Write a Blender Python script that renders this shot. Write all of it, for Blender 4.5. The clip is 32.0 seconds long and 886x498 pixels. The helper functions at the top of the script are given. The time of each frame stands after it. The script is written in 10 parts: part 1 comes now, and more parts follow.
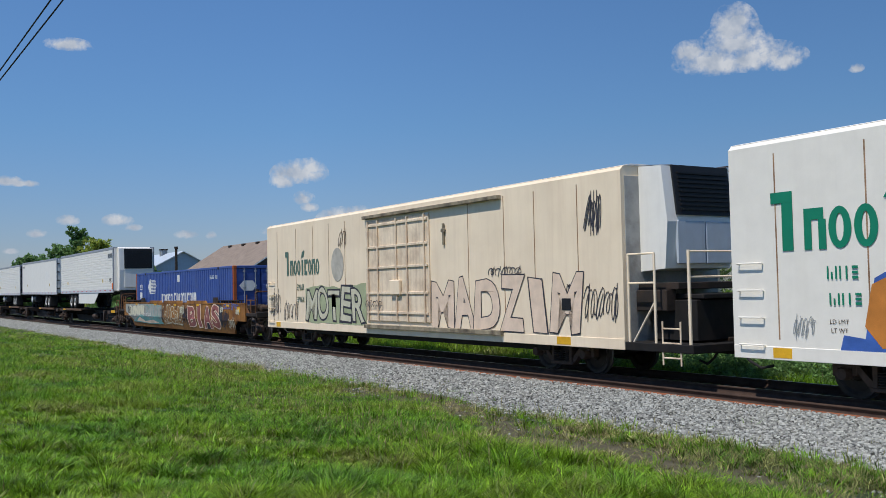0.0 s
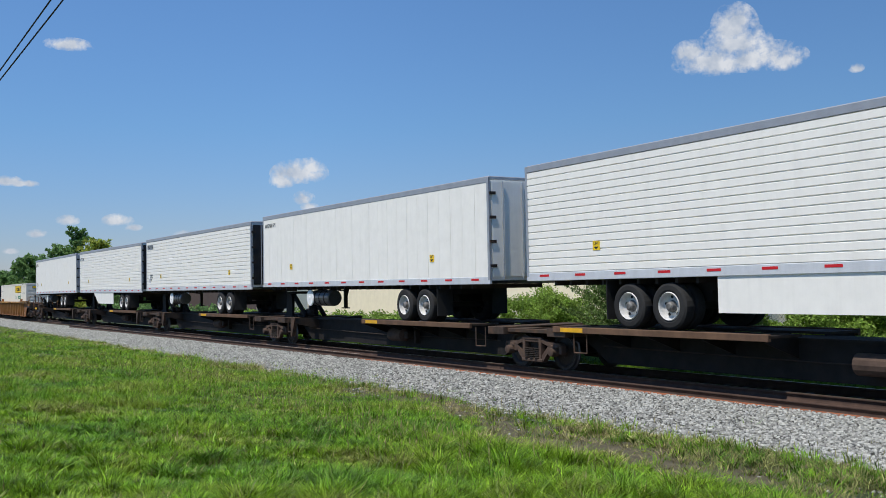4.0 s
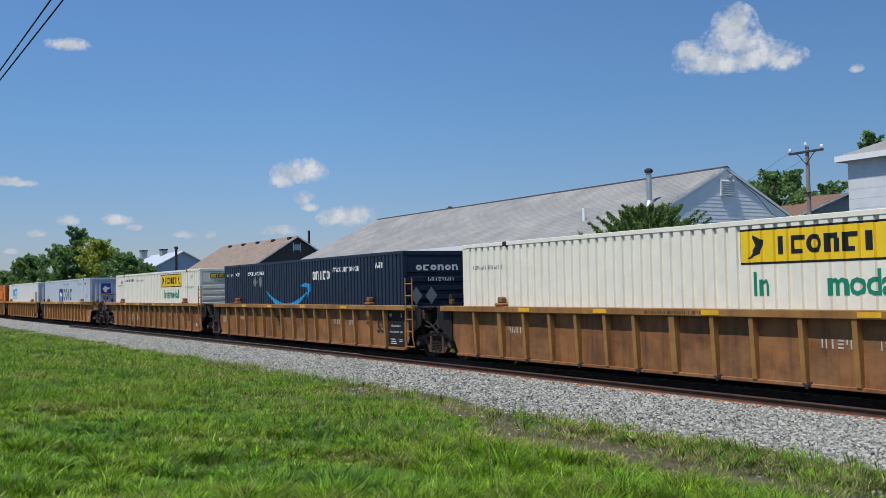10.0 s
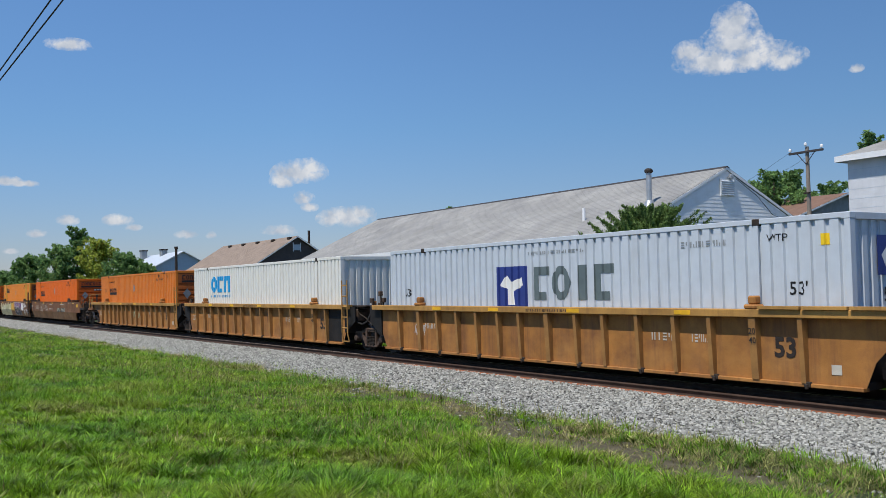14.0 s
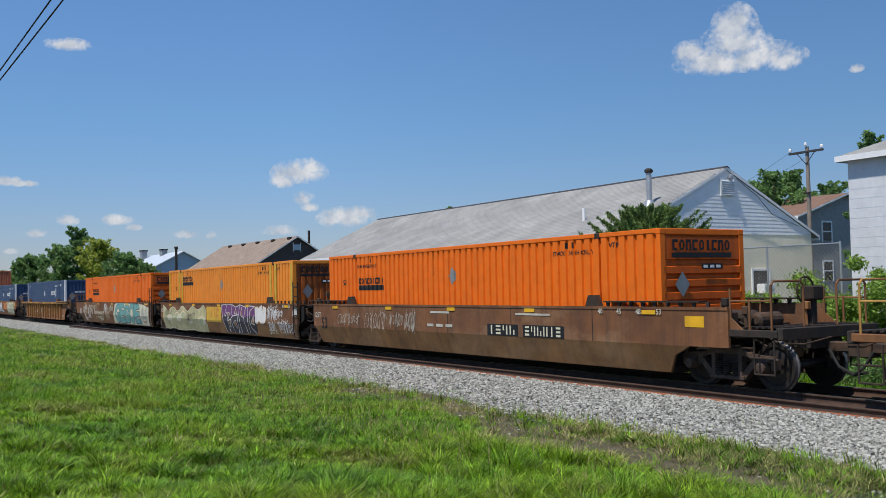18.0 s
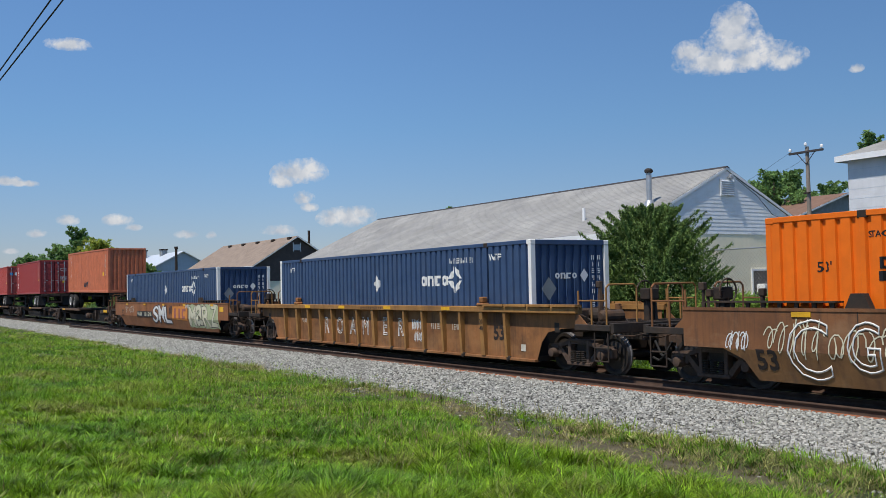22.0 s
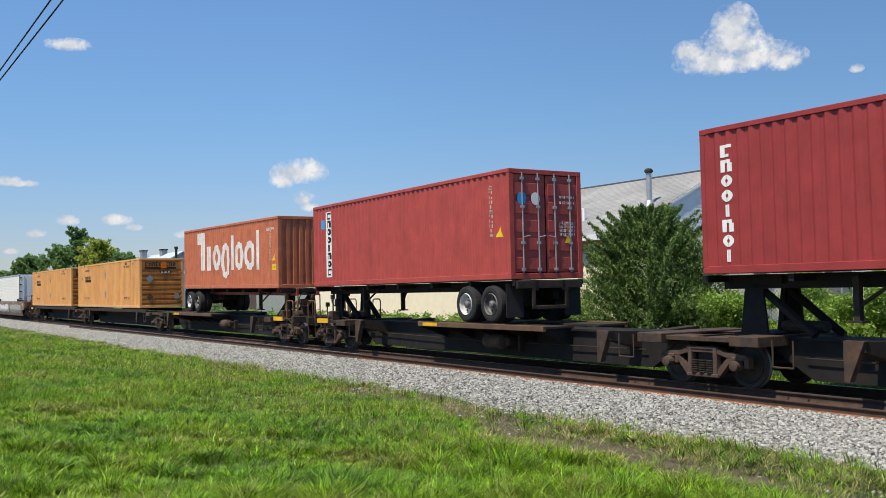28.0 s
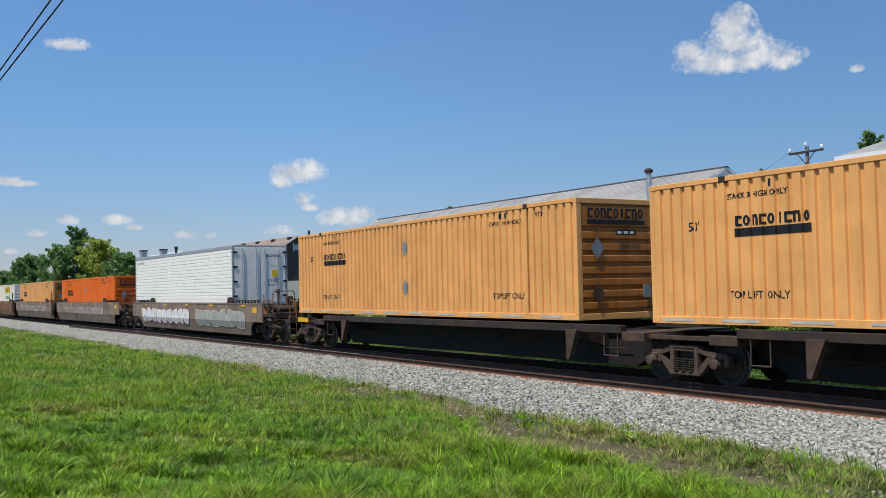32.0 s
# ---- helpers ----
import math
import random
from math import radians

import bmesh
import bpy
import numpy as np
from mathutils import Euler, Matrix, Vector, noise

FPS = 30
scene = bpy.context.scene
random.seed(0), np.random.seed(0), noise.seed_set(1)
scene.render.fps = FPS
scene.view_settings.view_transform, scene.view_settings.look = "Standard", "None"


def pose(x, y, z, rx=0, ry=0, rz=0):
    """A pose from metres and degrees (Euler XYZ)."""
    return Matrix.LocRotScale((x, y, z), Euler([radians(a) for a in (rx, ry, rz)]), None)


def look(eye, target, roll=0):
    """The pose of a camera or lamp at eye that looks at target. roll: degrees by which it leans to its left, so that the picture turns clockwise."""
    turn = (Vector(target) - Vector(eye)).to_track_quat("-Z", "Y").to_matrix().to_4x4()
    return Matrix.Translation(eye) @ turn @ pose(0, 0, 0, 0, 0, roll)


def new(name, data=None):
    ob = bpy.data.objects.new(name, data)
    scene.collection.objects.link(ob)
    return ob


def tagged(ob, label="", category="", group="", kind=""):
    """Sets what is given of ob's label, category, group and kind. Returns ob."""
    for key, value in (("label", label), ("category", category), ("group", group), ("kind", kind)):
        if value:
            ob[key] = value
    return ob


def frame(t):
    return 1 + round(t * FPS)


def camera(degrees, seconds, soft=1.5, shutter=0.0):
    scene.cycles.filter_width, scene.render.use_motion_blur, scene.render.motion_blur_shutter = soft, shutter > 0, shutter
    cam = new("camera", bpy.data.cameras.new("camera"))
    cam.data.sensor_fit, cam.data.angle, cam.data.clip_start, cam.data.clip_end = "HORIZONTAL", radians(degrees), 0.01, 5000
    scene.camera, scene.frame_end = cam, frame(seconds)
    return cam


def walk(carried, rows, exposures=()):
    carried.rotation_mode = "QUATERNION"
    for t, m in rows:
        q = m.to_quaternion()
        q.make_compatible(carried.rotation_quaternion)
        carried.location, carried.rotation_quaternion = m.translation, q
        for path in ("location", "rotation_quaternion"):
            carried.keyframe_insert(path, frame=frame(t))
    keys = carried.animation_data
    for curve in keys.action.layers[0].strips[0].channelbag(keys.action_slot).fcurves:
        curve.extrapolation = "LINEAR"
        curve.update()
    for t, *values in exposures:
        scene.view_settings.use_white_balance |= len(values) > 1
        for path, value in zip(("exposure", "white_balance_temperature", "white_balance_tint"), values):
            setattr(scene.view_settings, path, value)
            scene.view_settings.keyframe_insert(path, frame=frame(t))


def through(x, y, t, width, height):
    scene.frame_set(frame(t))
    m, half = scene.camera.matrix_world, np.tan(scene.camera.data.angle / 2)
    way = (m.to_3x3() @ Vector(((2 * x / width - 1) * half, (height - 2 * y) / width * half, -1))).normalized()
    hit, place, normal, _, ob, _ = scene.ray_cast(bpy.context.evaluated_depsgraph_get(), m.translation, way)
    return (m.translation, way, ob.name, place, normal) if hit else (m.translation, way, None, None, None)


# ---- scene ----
cam = camera(50.18, 32.0, 0.55)
EYE = (0.0, 0.0, 2.11)
YAW, PITCH, LEAN = radians(-57.746), radians(2.2875), -1.235
AIM = (EYE[0] + math.sin(YAW) * math.cos(PITCH), EYE[1] + math.cos(YAW) * math.cos(PITCH), EYE[2] + math.sin(PITCH))
EXPOSURES = [(0, -0.35, 6250, 10), (1, -0.36, 6250, 10), (3, -0.05, 6350, 10), (6, -0.25, 6350, 10), (9, -0.28, 6350, 10), (11, -0.1, 6450, 10), (21, -0.12, 6550, 10),
             (23.5, -0.06, 6850, 10), (25.2, 0.06, 6900, 10), (28, 0.17, 6900, 10), (30.5, 0.17, 6900, 10), (31.2, 0.14, 6800, 10), (32, 0.0, 6600, 10)]
STILL = look(EYE, AIM, LEAN)
walk(cam, [(0.0, STILL), (32.0, STILL)], EXPOSURES)

# ---- light ----
SUN_AZ, SUN_EL = radians(168.0), radians(63.0)   # azimuth from +y, turning towards +x
to_sun = Vector((math.sin(SUN_AZ) * math.cos(SUN_EL), math.cos(SUN_AZ) * math.cos(SUN_EL), math.sin(SUN_EL)))
sun = new("sun", bpy.data.lights.new("sun", "SUN"))
sun.data.energy, sun.data.angle, sun.data.color = 5.0, radians(0.55), (1.0, 0.95, 0.87)
sun.matrix_world = look((0, 0, 60), Vector((0, 0, 60)) - to_sun)
SKY_TINT, HAZE_TINT = (0.775, 0.97, 1.13, 1), (0.93, 0.905, 1.13, 1)

world = bpy.data.worlds.new("sky")
scene.world = world
world.use_nodes = True
WN, WL = world.node_tree.nodes, world.node_tree.links
WN.clear()


def wnode(kind, **kw):
    n = WN.new(kind)
    for k, v in kw.items():
        n.inputs[k].default_value = v
    return n


def wmath(op, a, b=None, clamp=False):
    n = WN.new("ShaderNodeMath")
    n.operation, n.use_clamp = op, clamp
    for i, v in enumerate((a, b)):
        if v is None:
            continue
        if isinstance(v, (int, float)):
            n.inputs[i].default_value = v
        else:
            WL.new(v, n.inputs[i])
    return n.outputs[0]


sky = WN.new("ShaderNodeTexSky")
sky.sky_type, sky.sun_disc = "NISHITA", False
sky.sun_elevation, sky.sun_rotation = SUN_EL, SUN_AZ
sky.altitude, sky.air_density, sky.dust_density, sky.ozone_density = 0.0, 1.0, 0.1, 5.0
way = WN.new("ShaderNodeTexCoord").outputs["Generated"]


def sky_way(az, el):
    a, e = radians(az), radians(el)
    return Vector((math.sin(a) * math.cos(e), math.cos(a) * math.cos(e), math.sin(e)))


# clouds: azimuth, elevation, half width, half height in degrees
CLOUD_ROWS = [
    (-40.19, 14.46, 1.08, 1.15), (-40.23, 13.52, 1.69, 1.01), (-39.16, 12.57, 2.36, 0.88), (-41.27, 12.54, 2.02, 0.88), (-37.63, 12.27, 0.94, 0.61),
    (-42.72, 13.17, 0.88, 0.67), (-66.31, 6.94, 1.42, 0.74), (-65.7, 7.2, 0.84, 0.57), (-67.32, 6.47, 0.67, 0.47),
    (-66.06, 5.45, 0.54, 0.47), (-65.74, 4.91, 0.47, 0.3), (-63.58, 4.21, 1.48, 0.64), (-62.63, 4.46, 0.74, 0.47), (-64.33, 4.08, 0.74, 0.47),
    (-67.53, 3.51, 0.94, 0.34), (-76.73, 4.15, 0.74, 0.37), (-75.9, 3.76, 0.47, 0.2), (-72.92, 3.32, 0.61, 0.27),
    (-71.54, 3.31, 0.27, 0.24), (-79.3, 13.9, 1.1, 0.37), (-82.42, 6.29, 0.61, 0.3), (-81.71, 6.18, 0.74, 0.2), (-79.4, 4.15, 0.54, 0.3),
    (-81.0, 3.41, 0.47, 0.24), (-82.38, 2.44, 0.4, 0.17), (-33.8, 11.5, 0.36, 0.26),
]
warp = WN.new("ShaderNodeTexNoise")
warp.inputs["Scale"].default_value, warp.inputs["Detail"].default_value, warp.inputs["Roughness"].default_value = 70.0, 7.0, 0.6
WL.new(way, warp.inputs["Vector"])
puff = WN.new("ShaderNodeTexNoise")
puff.inputs["Scale"].default_value, puff.inputs["Detail"].default_value = 60.0, 5.0
WL.new(way, puff.inputs["Vector"])
cover = None
for az, el, hw, hh in CLOUD_ROWS:
    c = sky_way(az, el)
    r, u = Vector((math.cos(radians(az)), -math.sin(radians(az)), 0)), None
    u = r.cross(c)

    def axis(v, half):
        n = WN.new("ShaderNodeVectorMath")
        n.operation = "DOT_PRODUCT"
        WL.new(way, n.inputs[0])
        n.inputs[1].default_value = v
        d = wmath("SUBTRACT", n.outputs["Value"], v.dot(c))
        d = wmath("DIVIDE", d, math.sin(radians(half)))
        return d
    dx, dy = axis(r, hw), axis(u, hh)
    low = wmath("MULTIPLY", wmath("MINIMUM", dy, 0.0), 0.5)
    dy = wmath("ADD", dy, low)
    d = wmath("SQRT", wmath("ADD", wmath("MULTIPLY", dx, dx), wmath("MULTIPLY", dy, dy)))
    ahead = WN.new("ShaderNodeVectorMath")
    ahead.operation = "DOT_PRODUCT"
    WL.new(way, ahead.inputs[0])
    ahead.inputs[1].default_value = c
    dens = wmath("MULTIPLY", wmath("SUBTRACT", 1.25, d), wmath("GREATER_THAN", ahead.outputs["Value"], 0.9))
    cover = dens if cover is None else wmath("MAXIMUM", cover, dens)
fluff = WN.new("ShaderNodeTexNoise")
fluff.inputs["Scale"].default_value, fluff.inputs["Detail"].default_value, fluff.inputs["Roughness"].default_value = 190.0, 6.0, 0.6
WL.new(way, fluff.inputs["Vector"])
rough_edge = wmath("ADD", wmath("MULTIPLY", wmath("SUBTRACT", warp.outputs["Fac"], 0.5), 2.1), wmath("MULTIPLY", wmath("SUBTRACT", fluff.outputs["Fac"], 0.46), 1.2))
mask = wmath("MULTIPLY", wmath("ADD", cover, rough_edge), 1.15, True)
mask = wmath("MULTIPLY", mask, wmath("MULTIPLY", wmath("GREATER_THAN", cover, 0.0), 0.92))
shade = WN.new("ShaderNodeMix")
shade.data_type = "RGBA"
shade.inputs["A"].default_value, shade.inputs["B"].default_value = (5.2, 5.9, 7.0, 1), (9.0, 9.1, 9.3, 1)
WL.new(wmath("MULTIPLY", wmath("SUBTRACT", puff.outputs["Fac"], 0.32), 3.0, True), shade.inputs["Factor"])
blend = WN.new("ShaderNodeMix")
blend.data_type = "RGBA"
WL.new(mask, blend.inputs["Factor"])
deep = WN.new("ShaderNodeMix")
deep.data_type, deep.blend_type = "RGBA", "MULTIPLY"
deep.inputs["Factor"].default_value = 1.0
tint = WN.new("ShaderNodeMix")
tint.data_type = "RGBA"
tint.inputs["A"].default_value, tint.inputs["B"].default_value = HAZE_TINT, SKY_TINT
WL.new(tint.outputs["Result"], deep.inputs["B"])
up = WN.new("ShaderNodeSeparateXYZ")
WL.new(way, up.inputs[0])
height = wmath("MINIMUM", wmath("MAXIMUM", up.outputs["Z"], 0.0), 0.5)
lift = wmath("ADD", wmath("MULTIPLY", wmath("SUBTRACT", 1.0, wmath("POWER", wmath("SUBTRACT", 1.0, wmath("MULTIPLY", height, 2.0)), 2.2)), 0.62), 0.88)
# the sky deepens away from the sun
anti = WN.new("ShaderNodeVectorMath")
anti.operation = "DOT_PRODUCT"
WL.new(way, anti.inputs[0])
anti.inputs[1].default_value = sky_way(-10.0, 0.0)
lift = wmath("MULTIPLY", lift, wmath("SUBTRACT", 1.0, wmath("MULTIPLY", wmath("MULTIPLY", wmath("SUBTRACT", anti.outputs["Value"], 0.55), 2.7, True), 0.2)))
brighter = WN.new("ShaderNodeVectorMath")
brighter.operation = "SCALE"
WL.new(wmath("MULTIPLY", height, 6.0, True), tint.inputs["Factor"])
WL.new(sky.outputs["Color"], brighter.inputs[0])
WL.new(lift, brighter.inputs["Scale"])
WL.new(brighter.outputs[0], deep.inputs["A"])
WL.new(deep.outputs["Result"], blend.inputs["A"])
WL.new(shade.outputs["Result"], blend.inputs["B"])
bg = wnode("ShaderNodeBackground", Strength=0.088)
WL.new(blend.outputs["Result"], bg.inputs["Color"])
WL.new(bg.outputs[0], WN.new("ShaderNodeOutputWorld").inputs[0])

# ---- materials ----


def material(name, rgb, rough=0.6, metal=0.0, vary=0.12, scale=3.0, dirt=0.0, dirt_rgb=(0.08, 0.055, 0.035), streak=0.0,
             bump=0.15, grain=60.0, island=0.0, rnd=0.0, spec=0.3, glow_through=0.0, fade=0.0, fade_rgb=(0.36, 0.24, 0.14)):
    m = bpy.data.materials.new(name)
    m.use_nodes = True
    n, l = m.node_tree.nodes, m.node_tree.links
    b = n["Principled BSDF"]
    b.inputs["Roughness"].default_value, b.inputs["Metallic"].default_value = rough, metal
    b.inputs["Specular IOR Level"].default_value = spec
    co = n.new("ShaderNodeTexCoord").outputs["Object"]

    def noise_of(s, detail=5.0, stretch=None, ro=0.55):
        t = n.new("ShaderNodeTexNoise")
        t.inputs["Scale"].default_value, t.inputs["Detail"].default_value, t.inputs["Roughness"].default_value = s, detail, ro
        if stretch:
            mp = n.new("ShaderNodeMapping")
            mp.inputs["Scale"].default_value = stretch
            l.new(co, mp.inputs["Vector"])
            l.new(mp.outputs[0], t.inputs["Vector"])
        else:
            l.new(co, t.inputs["Vector"])
        return t.outputs["Fac"]

    def ramp(f, lo, hi):
        r = n.new("ShaderNodeMapRange")
        r.inputs["From Min"].default_value, r.inputs["From Max"].default_value = lo, hi
        l.new(f, r.inputs["Value"])
        return r.outputs[0]

    def mix(f, a, c, mode="MIX"):
        x = n.new("ShaderNodeMix")
        x.data_type, x.blend_type = "RGBA", mode
        for sock, v in (("Factor", f), ("A", a), ("B", c)):
            s = [i for i in x.inputs if i.name == sock and i.enabled][0]
            if isinstance(v, (int, float)):
                s.default_value = v
            elif isinstance(v, tuple):
                s.default_value = (*v, 1) if len(v) == 3 else v
            else:
                l.new(v, s)
        return x.outputs["Result"]

    lo, hi = tuple(c * (1 - vary) for c in rgb), tuple(min(1, c * (1 + vary)) for c in rgb)
    col = mix(ramp(noise_of(scale), 0.3, 0.7), lo, hi)
    fine = mix(ramp(noise_of(grain, 3.0), 0.3, 0.7), (1 - vary * 0.6,) * 3, (1, 1, 1))
    col = mix(1.0, col, fine, "MULTIPLY")
    if island or rnd:
        src = n.new("ShaderNodeNewGeometry").outputs["Random Per Island"] if island else n.new("ShaderNodeObjectInfo").outputs["Random"]
        k = island or rnd
        r = n.new("ShaderNodeMapRange")
        r.inputs["To Min"].default_value, r.inputs["To Max"].default_value = 1 - k, 1 + k
        l.new(src, r.inputs["Value"])
        cc = n.new("ShaderNodeCombineXYZ")
        for i in range(3):
            l.new(r.outputs[0], cc.inputs[i])
        col = mix(1.0, col, cc.outputs[0], "MULTIPLY")
    if dirt:
        col = mix(wm(n, l, ramp(noise_of(scale * 0.5 + 0.3, 8.0, None, 0.68), 0.46, 0.68), dirt), col, dirt_rgb)
    if streak:
        col = mix(wm(n, l, ramp(noise_of(1.0, 6.0, (5.0, 5.0, 0.35), 0.66), 0.48, 0.7), streak), col, dirt_rgb)
    if fade:
        col = mix(wm(n, l, ramp(noise_of(0.45, 7.0, (1.0, 1.0, 1.7), 0.7), 0.5, 0.72), fade), col, fade_rgb)
    l.new(col, b.inputs["Base Color"])
    if glow_through:
        tr = n.new("ShaderNodeBsdfTranslucent")
        l.new(col, tr.inputs["Color"])
        ms = n.new("ShaderNodeMixShader")
        ms.inputs[0].default_value = glow_through
        l.new(b.outputs[0], ms.inputs[1])
        l.new(tr.outputs[0], ms.inputs[2])
        l.new(ms.outputs[0], n["Material Output"].inputs["Surface"])
    if bump:
        bp = n.new("ShaderNodeBump")
        bp.inputs["Strength"].default_value, bp.inputs["Distance"].default_value = bump, 0.02
        l.new(noise_of(grain, 4.0), bp.inputs["Height"])
        l.new(bp.outputs[0], b.inputs["Normal"])
    return m


def wm(n, l, f, k):
    x = n.new("ShaderNodeMath")
    x.operation = "MULTIPLY"
    x.inputs[1].default_value = k
    l.new(f, x.inputs[0])
    return x.outputs[0]


M = {}


def mats(**kw):
    for k, v in kw.items():
        rgb = v[0]
        opts = v[1] if len(v) > 1 else {}
        M[k] = material(k, rgb, **opts)


